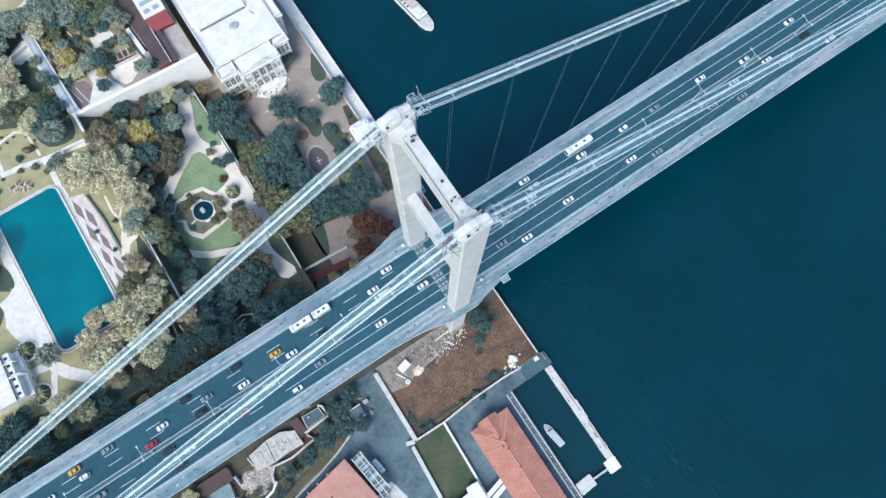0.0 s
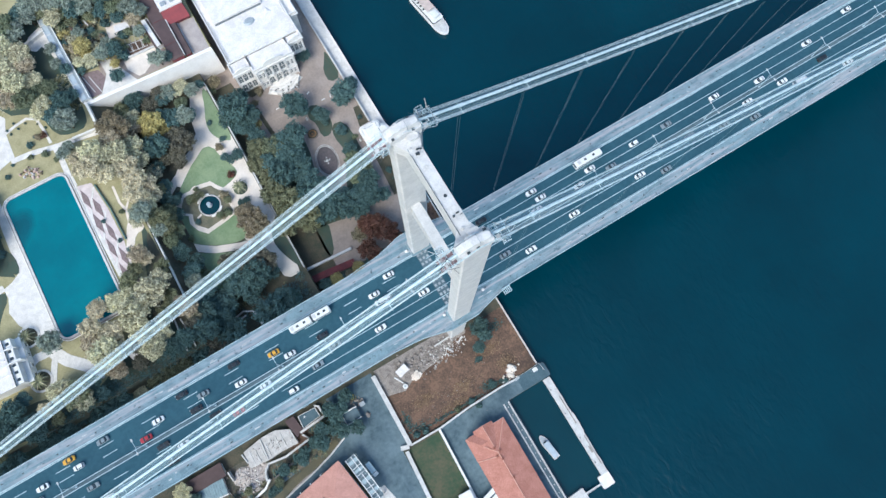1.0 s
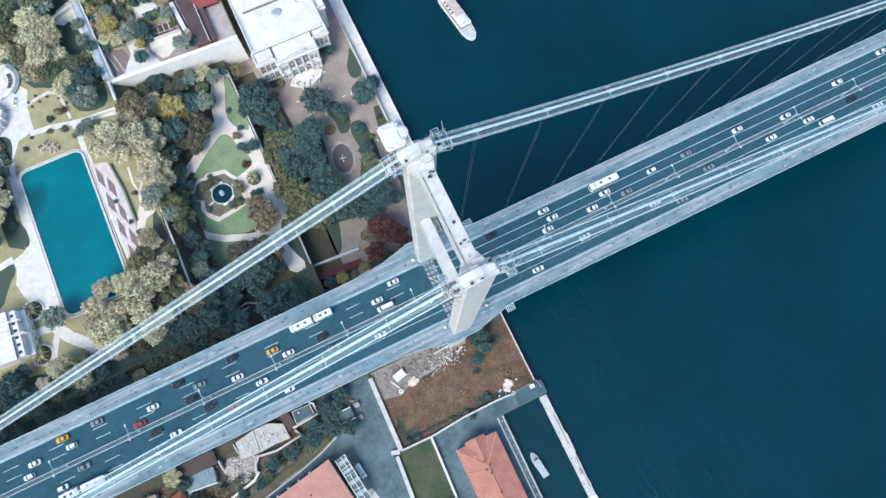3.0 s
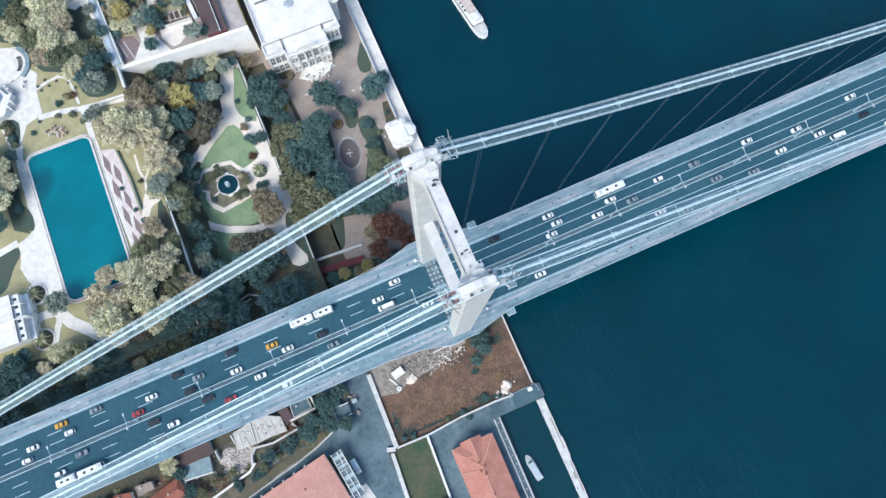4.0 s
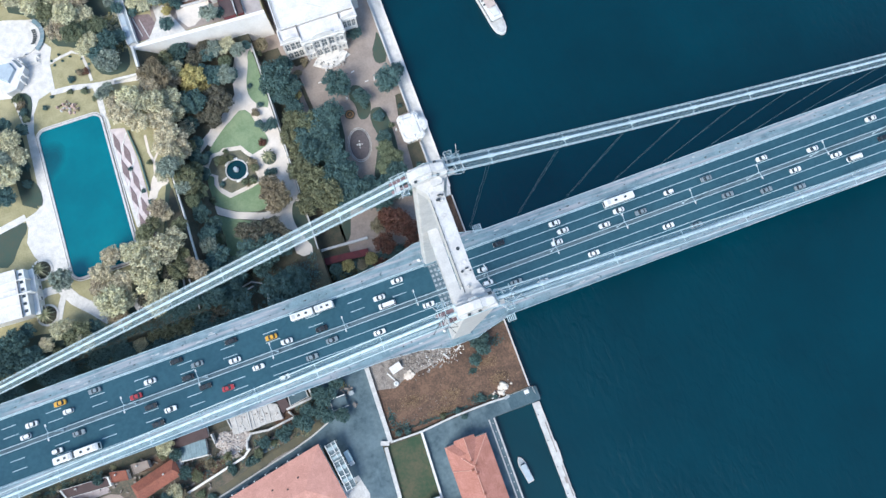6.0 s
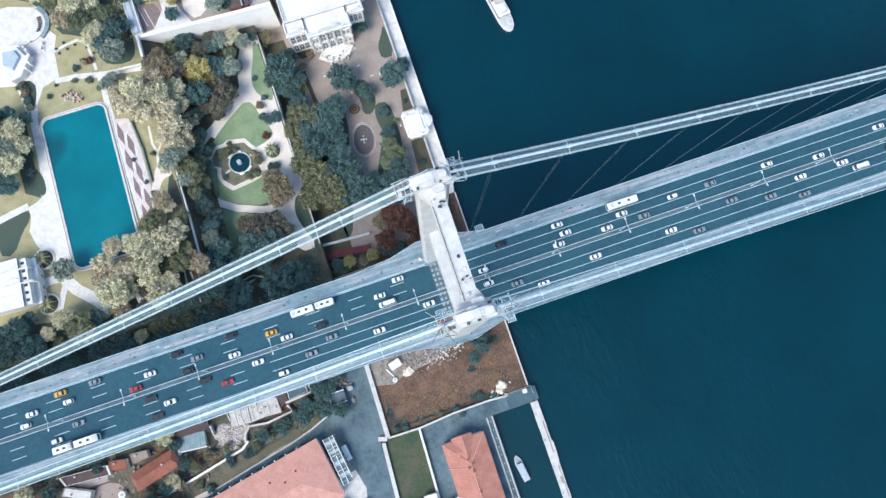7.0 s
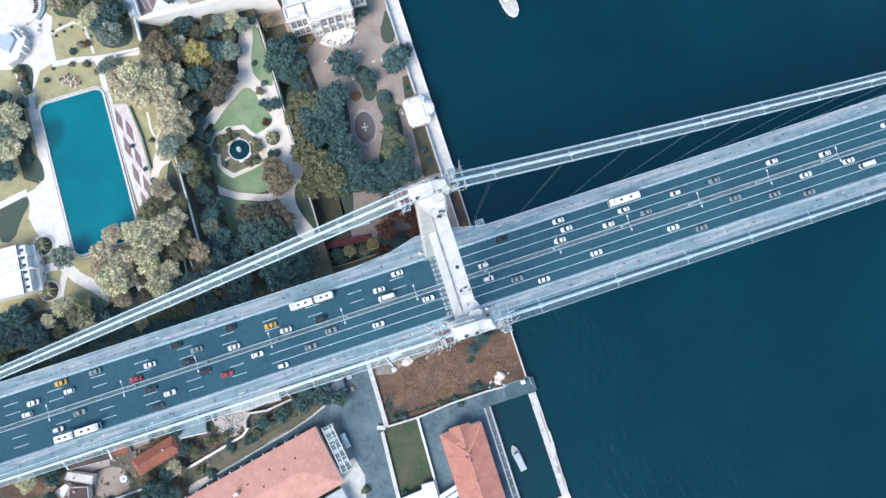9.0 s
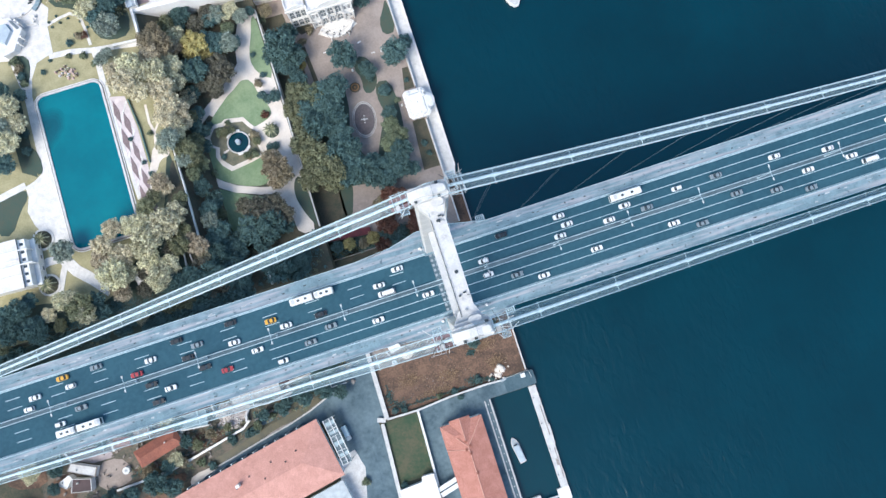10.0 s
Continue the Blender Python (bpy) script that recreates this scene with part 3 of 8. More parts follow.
flat("broken_slab", soft([(-93.9, -29.9), (-91.1, -29.5), (-90.8, -33.1), (-99.5, -34.2), (-100.6, -32.6), (-95.5, -32.0)], 1), 2, YARD, "broken grey slab by a dark puddle", 0.2, "ground")
flat("puddle", soft([(-100.9, -26.8), (-91.5, -27.6), (-94.4, -29.8), (-96.2, -31.8), (-100.7, -32.1)], 1), 2, BASIN, "dark still puddle below the ruins", 0.1, "water")
for pts in ([(-106, -34), (-122, -36.5), (-132, -33), (-127, -27), (-112, -31)], [(-134, -34), (-152, -37), (-160, -34), (-156, -40), (-142, -40)], [(-158, -20), (-128, -18), (-118, -19), (-124, -26), (-150, -24)], [(-195, -27), (-183, -28), (-186, -42), (-203, -44)], [(-76, -18), (-88, -19), (-90, -25), (-80, -28)], [(-136, -42), (-150, -45), (-162, -50), (-150, -53), (-137, -47)]):
    flat("bare_earth", soft(pts, 2), 2, DIRT, "bare brown earth among weeds", 0.09, "ground")
flat("bare_earth", soft([(-214, -17.8), (-196, -20), (-196.7, -30.6), (-214, -27)], 1), 2, DIRT, "bare brown earth below the bridge", 0.08, "ground")
flat("pale_heap", soft([(-136, -48.9), (-133.8, -45.4), (-122.1, -44.3), (-121.4, -45.8), (-130.4, -48.2), (-133.6, -51.0)], 1), 2, CREAM, "pale spill of sand beside the road", 0.5, "ground")
flat("bare_yard", soft([(-175.9, -40), (-173.6, -27.5), (-163.4, -27.5), (-158.5, -34), (-161, -40.5)], 1), 2, GRAVEL, "tan bare yard between small houses", 0.1, "yard")


# ---- walls ----
def wall(name, pts, w, z0, z1, mat, label):
    s = Shape().strip(pts, w, z0, z1)
    s.strip(pts, w + 0.3, z1, z1 + 0.15)
    return tagged(part(name, s, mat), label, "wall", "", "structure")


wall("garden_wall", [(-45.1, 152), (-44.8, 110), (-45.1, 90), (-45.4, 44)], 0.3, 4, 12.5, STONE, "pale coping wall between two garden levels")
wall("garden_wall", [(-45.4, 44), (-22.7, 42.6)], 0.8, 4.5, 7, STONE, "pale stone wall beside a bare bed")
wall("garden_wall", [(-95.2, 98), (-95.0, 74), (-95.1, 36)], 0.3, 20, 24.6, MARBLE, "white coping wall below the pool terrace")
wall("garden_wall", [(-95.9, 161), (-95.9, 146.4), (-108, 147.2)], 0.9, 20, 26.0, MARBLE, "white garden wall with a sharp corner")
wall("step_wall", [(-74.0, 37.2), (-73.2, 31), (-72.9, 25.1)], 0.7, 11, 13.4, STONE, "pale stone wall running down a shaded bank")
wall("step_wall", [(-83.0, 38.6), (-78.4, 39.6), (-74.2, 37.4)], 0.3, 11, 12.9, STONE, "thin pale edging on a shaded bank")
wall("step_wall", [(-83.0, 36.4), (-78.0, 37.4)], 0.3, 11, 12.8, STONE, "thin pale edging on a shaded bank")
wall("garden_wall", [(-102.8, 48.8), (-103.4, 39.6), (-103.6, 33)], 0.3, 22, 24.9, STONE, "pale coping wall between garden trees")
wall("garden_wall", [(-100.6, 47.0), (-99.8, 40.4), (-99.7, 33)], 0.25, 22, 24.7, STONE, "pale coping wall between garden trees")
wall("lot_wall", [(-42.6, -14), (-42.8, -48.4)], 1.7, 2, 3.4, STONE, "thick pale stone wall beside the lane")
wall("lot_wall", [(-42.8, -48.6), (-28, -48.9), (-12, -47.6), (5, -47.4), (12, -47.8)], 0.5, 2, 3.6, STONE, "thin stone wall between lot and yard")
wall("lawn_wall", [(-47.2, -47.6), (-43.6, -48.8)], 1.6, 2, 3.2, STONE, "thick pale stone wall corner")
wall("lawn_wall", [(-45.5, -50), (-47.3, -86), (-47.5, -110)], 1.4, 2, 3.3, STONE, "thick pale stone wall beside the lawn")
wall("lawn_wall", [(-28.4, -49.3), (-29.4, -84)], 0.7, 2, 3.7, MARBLE, "white garden wall beside a lawn")
wall("bank_wall", [(-71.5, -12), (-70.0, -13.2), (-69.6, -18.2), (-82.0, -19.2)], 0.7, 2, 4.2, STONE, "broken pale wall round ruins")
wall("bank_wall", [(-81.6, -20.4), (-79.6, -23.5), (-92, -25.0), (-100.1, -23.8), (-102.6, -26.5), (-103.6, -30)], 0.6, 2, 4.4, STONE, "broken pale wall round ruins")
wall("bank_wall", [(-90.9, -28.8), (-100.2, -30.5)], 0.4, 2, 3.2, RUBBLE, "low broken wall stub in weeds")
wall("bank_wall", [(-102.4, -29.8), (-105.7, -32.4), (-129.5, -37.8), (-142.3, -40.4), (-167, -41.4)], 0.7, 2, 4.0, MARBLE, "long white retaining wall below ruins")
wall("red_wall", [(-49.3, 38.8), (-36, 37.6), (-24.4, 36.2)], 3.0, 2, 6.5, MAROON, "low weathered red wall roof by the trees")
wall("retaining_wall", [(-96.4, 161.0), (-74, 159.8), (-52, 158.8), (-33.2, 158.1)], 1.4, 4.0, 24.7, material("limewashed_wall", (0.90, 0.86, 0.82), (0.80, 0.76, 0.72), 0.9, 6, fine=0.5), "high white retaining wall below the upper garden")
flat("court", [(-92.5, 177.2), (-84.7, 175.3), (-82.9, 169.8), (-88.3, 162.8), (-93.4, 163.4), (-94.0, 175.8)], 24, BEDDING, "dark maroon paved corner court", 0.1)
for x, y in ((-91.5, 170), (-88.6, 168)):
    path("court_kerb", [(x - 1.2, y + 6), (x + 1.2, y - 5)], 0.4, 24, STONE, "pale kerb across the corner court", 0.3)
flat("court", [(-82.4, 179.5), (-77.4, 177.8), (-74.5, 170), (-70.5, 161.0), (-93.5, 162.0), (-87.8, 162.9), (-82.0, 171.2)], 24, PLAZA, "white sunlit paved court", 0.13)
flat("court", [(-86, 162.4), (-52.2, 160.6), (-52.6, 169), (-55.6, 175.6), (-74, 175.2), (-83, 180.5)], 24, GRAVEL, "tan gravel of the upper garden court", 0.08)
flat("court", [(-72.4, 168), (-72.4, 172.8), (-55.9, 174.2), (-55.6, 168.2), (-62, 165), (-66, 162.5), (-69, 162.5)], 24, CREAM, "pale paved upper garden court", 0.12)
flat("court", soft([(-97.2, 212.4), (-97.0, 184), (-99.2, 184.8), (-101.7, 201.0), (-107.6, 198.4), (-110, 207)], 1), 24, PLAZA, "white sunlit paved corner", 0.12)
flat("court", [(-42.0, 160), (-34.0, 159.4), (-33.6, 178.4), (-41.6, 180)], 24, material("pinkish_paving", (0.46, 0.40, 0.37), (0.36, 0.31, 0.29), 0.9, 5, fine=0.5), "pinkish grey paved palace court", 0.1)
flat("vegetable_bed", [(-68.5, 181.2), (-59.1, 180.1), (-58.2, 174.6), (-68.9, 174.6)], 24, DIRT, "brown kitchen-garden bed with pale dividers", 0.22, "flower bed")
for x in (-66.4, -63.6, -60.8):
    path("bed_divider", [(x, 180.2), (x + 0.2, 175.2)], 0.35, 24, STONE, "pale divider across a garden bed", 0.36)
wall("garden_wall", [(-69.4, 173.4), (-54.9, 172.6)], 0.4, 24, 25.2, STONE, "thin pale garden wall")
path("path", [(-93, 205), (-86, 197), (-84, 188), (-79, 182)], 1.0, 24, CREAM, "narrow pale garden path", 0.12)
path("path", [(-92, 186), (-84, 191), (-77, 188)], 0.8, 24, CREAM, "narrow pale garden path", 0.14)
wall("garden_wall", [(-110, 203.5), (-95.2, 208)], 1.0, 24, 26, STONE, "pale garden wall")
wall("garden_wall", [(-80.6, 204), (-77.6, 192), (-74.2, 186.5)], 0.5, 24, 25.6, STONE, "thin pale garden wall")
path("road", [(-112, 219), (-95, 225.5), (-80, 231)], 7.0, 24, PLAZA, "pale lane behind the garden", 0.1)
wall("garden_wall", [(-108, 216.5), (-92, 222.5), (-78, 228)], 0.6, 24, 26.5, STONE, "pale lane wall")

# ---- pool ----
PX0, PX1, PY0, PY1 = -147.0, -118.6, 63.6, 134.4


def pool_outline(o, r=3.5):
    pts = []
    for cx, cy, a in ((PX1 - r, PY1 - r, 0), (PX0 + r, PY1 - r, 90), (PX0 + r, PY0 + r, 180), (PX1 - r, PY0 + r, 270)):
        pts += [(cx + (r + o) * math.cos(radians(a + k * 15)), cy + (r + o) * math.sin(radians(a + k * 15))) for k in range(7)]
    return pts


def frame_ring(inner, outer, z0, z1):
    n = len(inner)
    vs = [(*p, z0) for p in inner] + [(*p, z0) for p in outer] + [(*p, z1) for p in outer] + [(*p, z1) for p in inner]
    fs = []
    for i in range(n):
        j = (i + 1) % n
        fs += [(k * n + i, k * n + j, ((k + 1) % 4) * n + j, ((k + 1) % 4) * n + i) for k in range(4)]
    return Shape().add(vs, fs)


pool = thing("garden_pool", (0, 0, 0), "large rectangular teal garden pool with white stone rim", "pool")
part("basin_water", Shape().prism(pool_outline(0.1), 23.5, 24.35), POOL, pool, "still teal pool water")
# Nested outlines, each darker than the last, towards the pool's north-west corner.
for k, (grow, tone) in enumerate(((1.35, 0.160), (1.2, 0.145), (1.05, 0.128), (0.88, 0.112), (0.68, 0.098))):
    outline = soft([(-144.5 + (x + 140) * grow, 119 + (y - 120) * grow) for x, y in ((-145.6, 126), (-141, 127), (-135.5, 127), (-133.5, 121), (-137, 116), (-142, 112), (-145, 104))], 2)
    part("deep_patch", Shape().prism([(max(x, -146.9), min(y, 134.2)) for x, y in outline], 24.2, 24.354 + 0.004 * k), water_material("dark_pool_water", (0.0065, tone, tone + 0.028), (0.005, tone * 0.8, tone * 0.8 + 0.025), 9, 0.05, 0.12), pool, "darker patch of pool water")
part("rim", frame_ring(pool_outline(0), pool_outline(0.85), 23.6, 24.75), STONE, pool, "pale stone coping")
part("gutter", frame_ring(pool_outline(0.85), pool_outline(1.35), 23.6, 24.3), GRAVEL, pool, "tan gravel gutter")
part("outer_kerb", frame_ring(pool_outline(1.35), pool_outline(1.65), 23.6, 24.45), MARBLE, pool, "low white kerb")
ROCK = material("pink_rock", (0.60, 0.45, 0.38), (0.42, 0.30, 0.25), 0.95, 1.0, 0.05, fine=0.8)
rocks = thing("rockery", (-131.4, 141.6, 24), "pile of pinkish rough rocks with low plants by the pool", "rockery")
rnd = random.Random(4)
for i in range(34):
    a, d = rnd.uniform(0, math.tau), rnd.random() ** 0.6 * 4.6
    r = rnd.uniform(0.35, 0.95)
    part("rock", Shape().disc(math.cos(a) * d * 1.15, math.sin(a) * d * 0.8, r, -0.2, rnd.uniform(0.5, 1.4), 6, 0.55), (ROCK, ROCK, STONE, LEAVES["B"])[i % 4], rocks)

# ---- bridge ----
def deck_z(x):
    return 60 + 0.0155 * x - (0.0000145 * x * x if x > 0 else 0)


X0, X1 = -640, 560
STEPS = [X0 + i * 20 for i in range(61)]


def along(profile, xs):
    """A closed cross-section of (y, dz) carried along the deck."""
    n, s = len(profile), Shape()
    vs = [(x, y, deck_z(x) + dz) for x in xs for y, dz in profile]
    fs = [(i * n + k, (i + 1) * n + k, (i + 1) * n + (k + 1) % n, i * n + (k + 1) % n) for i in range(len(xs) - 1) for k in range(n)]
    fs += [tuple(range(n)), tuple(range((len(xs) - 1) * n, len(xs) * n))[::-1]]
    return s.add(vs, fs)


DECK_TURN = 0.34


def axis_y(x):
    """The deck's middle line, a little askew to the towers."""
    return 1.0 + x * math.tan(radians(DECK_TURN))


deck = thing("bridge_deck", (0, axis_y(0), 0), "six-lane suspension bridge deck with pale footways", "bridge", turn=DECK_TURN)
part("box_girder", along([(-16.6, -0.5), (-10, -3.2), (10, -3.2), (16.6, -0.5), (16.6, -0.05), (-16.6, -0.05)], STEPS), GIRDER, deck, "grey painted steel box girder")
part("roadway", along([(-11.9, -0.04), (11.9, -0.04), (11.9, 0.04), (-11.9, 0.04)], STEPS), ASPHALT, deck, "blue-grey asphalt roadway")
for sg in (1, -1):
    prof = [(sg * 12.0, -0.04), (sg * 16.9, -0.04), (sg * 16.9, 0.28), (sg * 12.0, 0.28)]
    part("footway", along(prof if sg > 0 else prof[::-1], STEPS), FOOT, deck, "pale stained footway")
    prof = [(sg * 11.75, -0.04), (sg * 12.05, -0.04), (sg * 12.05, 0.75), (sg * 11.75, 0.75)]
    part("kerb", along(prof if sg > 0 else prof[::-1], STEPS), RAIL, deck, "pale crash barrier kerb")
    out = [(-24, 16.85), (-16, 17.9), (-9, 19.6), (-5.5, 20.6), (6, 20.6), (9, 19.6), (15, 18.2), (22, 16.85)]
    poly = [(x, y * sg) for x, y in out]
    part("footway_bulge", Shape().prism(poly, 58.6, 60.3), FOOT, deck, "footway widened round the tower leg")
    rail = Shape()
    line = [(x, y * sg) for x, y in [(X0 + i * 10, 16.75) for i in range(62)] + out[1:-1] + [(22 + i * 10, 16.75) for i in range(53)]]
    for h in (0.6, 1.3):
        rail.tube([(x, y, deck_z(x) + 0.28 + h) for x, y in line], 0.06, 4)
    for i in range(240):
        x = -240 + i * 2.0
        if not -24 < x < 22:
            rail.box(x - 0.06, x + 0.06, 16.75 * sg - 0.06, 16.75 * sg + 0.06, deck_z(x) + 0.28, deck_z(x) + 1.6)
    tagged(part("guard_rail", rail, RAIL, deck, "thin white footway railing"), kind="stuff")
part("median", along([(-0.5, 0.04), (0.5, 0.04), (0.5, 0.12), (-0.5, 0.12)], STEPS), YARD, deck, "low grey median strip")
for sg in (1, -1):
    part("median_rail", along([(sg * 0.78 - 0.13, 0.3), (sg * 0.78 + 0.13, 0.3), (sg * 0.78 + 0.13, 0.62), (sg * 0.78 - 0.13, 0.62)], STEPS), RAIL, deck, "white steel guard rail")
    tagged(part("rail_post", merged([Shape().box(x - 0.07, x + 0.07, sg * 0.78 - 0.07, sg * 0.78 + 0.07, deck_z(x), deck_z(x) + 0.32) for x in range(-240, 240, 4)]), GIRDER, deck, "short steel rail posts"), kind="stuff")
for y in (-11.45, 11.45):
    part("edge_line", along([(y - 0.16, 0.0), (y + 0.16, 0.0), (y + 0.16, 0.055), (y - 0.16, 0.055)], STEPS), PAINT, deck, "solid white road line")
for y in (-7.9, -4.4, 4.4, 7.9):
    solid = [x for x in STEPS if x >= 0]
    part("lane_line", along([(y - 0.12, 0.0), (y + 0.12, 0.0), (y + 0.12, 0.055), (y - 0.12, 0.055)], solid), PAINT, deck, "solid white lane line over the main span")
    if y < 0:
        part("lane_line", along([(y - 0.12, 0.0), (y + 0.12, 0.0), (y + 0.12, 0.055), (y - 0.12, 0.055)], [-70, -40, -10, 0]), PAINT, deck, "solid white lane line near the tower")
    for i in range(26):
        x = (-12 if y > 0 else -78) - i * 16.6
        part("lane_dash", Shape().box(x - 7.2, x, y - 0.13, y + 0.13, deck_z(x) - 0.1, deck_z(x - 3) + 0.06), PAINT, deck)
part("expansion_joint", along([(-11.7, 0.0), (11.7, 0.0), (11.7, 0.047), (-11.7, 0.047)], [-2.9, 1.6]), YARD, deck, "grey steel expansion joint")
for x in (-2.2, -0.65, 0.9):
    for k in range(12):
        y = -10.6 + 1.93 * k
        part("joint_plate", Shape().slab(x - 0.45, x + 0.45, y - 0.55, y + 0.45, 59.8, deck_z(x) + 0.062, 0.05), GIRDER, deck)
rnd = random.Random(11)
PATCH = material("footway_patch", (0.56, 0.57, 0.57), (0.30, 0.31, 0.32), 0.9, 1.2, fine=1.0)
for i in range(90):
    x, sg = rnd.uniform(-230, 240), rnd.choice((1, -1))
    w, d, y = rnd.uniform(0.3, 1.5), rnd.uniform(0.2, 0.6), sg * rnd.uniform(13.2, 15.6)
    z = deck_z(x) + 0.27
    part("patch", Shape().prism([(x - w, y - d / 2), (x + w * 0.7, y - d * 0.6), (x + w, y + d / 3), (x - w * 0.6, y + d / 2)], z, z + 0.035), PATCH, deck)
covers = Shape()
for i in range(150):
    x, sg = -235 + i * 3.2 + rnd.uniform(-3, 3), 1 if i % 2 else -1
    y, w = sg * rnd.uniform(13.2, 14.6), rnd.uniform(0.12, 0.5)
    covers.slab(x - w, x + w * rnd.uniform(0.6, 1.6), y - 0.15, y + rnd.uniform(0.1, 0.4), deck_z(x) + 0.2, deck_z(x) + 0.335, 0.05)
for x, y in ((-5.2, -14.2), (12.2, -13.4), (-5.2, 14.2)):
    part("dome_light", Shape().disc(x, y, 0.62, deck_z(x) + 0.25, deck_z(x) + 1.0, 14, 0.8).disc(x, y, 0.5, deck_z(x) + 1.0, deck_z(x) + 1.3, 14, 0.4), LEAD, deck, "round white dome on the footway")
tagged(part("hatch_cover", covers, DARKSTEEL, deck, "dark footway drain gratings and hatch covers"), kind="stuff")
for sg in (1, -1):
    lo, hi = min(sg * 16.9, sg * 19.4), max(sg * 16.9, sg * 19.4)
    deckplate = part("access_platform", Shape().box(18.2, 21.6, lo, hi, 59.9, 60.05), MESH, deck, "small steel grating platform")
    part("gate", Shape().box(18.2, 21.6, sg * 17.0 - 0.1, sg * 17.0 + 0.1, 60.05, 61.6), RAIL, deckplate, "white gate panel")
    for k in range(5):
        part("slat", Shape().box(18.4 + k * 0.7, 18.65 + k * 0.7, lo, hi, 60.05, 60.3), RAIL, deckplate)
    part("handrail", Shape().tube([(18.3, sg * 17, 61.4), (18.3, sg * 19.3, 61.4), (21.4, sg * 19.3, 61.4), (21.4, sg * 17, 61.4)], 0.1, 4), RAIL, deckplate)
for x in (-75, -135, -195, -255, -320, -400, -480, -560, -620):
    pier = thing("bridge_pier", (x, 0, 2), "plain grey concrete pier under the deck", "pier", "approach piers")
    for y in (-9, 9):
        part("column", Shape().slab(-1.5, 1.5, y - 1.5, y + 1.5, -1, deck_z(x) - 5.4, 0.4), GIRDER, pier)
    part("cap", Shape().slab(-1.9, 1.9, -13, 13, deck_z(x) - 7.4 + 2.0, deck_z(x) - 5.0, 0.3), GIRDER, pier)

# ---- tower ----
# how far the south saddle and cable stand out and above the north ones
SOUTH = {1: (0.0, 0.0), -1: (0.5, 1.4)}
tower = thing("bridge_tower", (0, 0, 0), "tall white steel portal tower of a suspension bridge", "tower")


def leg_ring(z, sg):
    k = (z - 60) / 103
    y0, y1, hx = 12.55 + 0.75 * k, 17.3 + 0.1 * k, 3.6 - 0.05 * k
    c = 0.35
    e = hx + 0.55 * max(k, 0.0)
    pts = [(-hx + c, y0), (e - c, y0), (e, y0 + c), (e, y1 - c), (e - c, y1), (-hx + c, y1), (-hx, y1 - c), (-hx, y0 + c)]
    return [(x, y * sg, z) for x, y in (pts if sg > 0 else pts[::-1])]


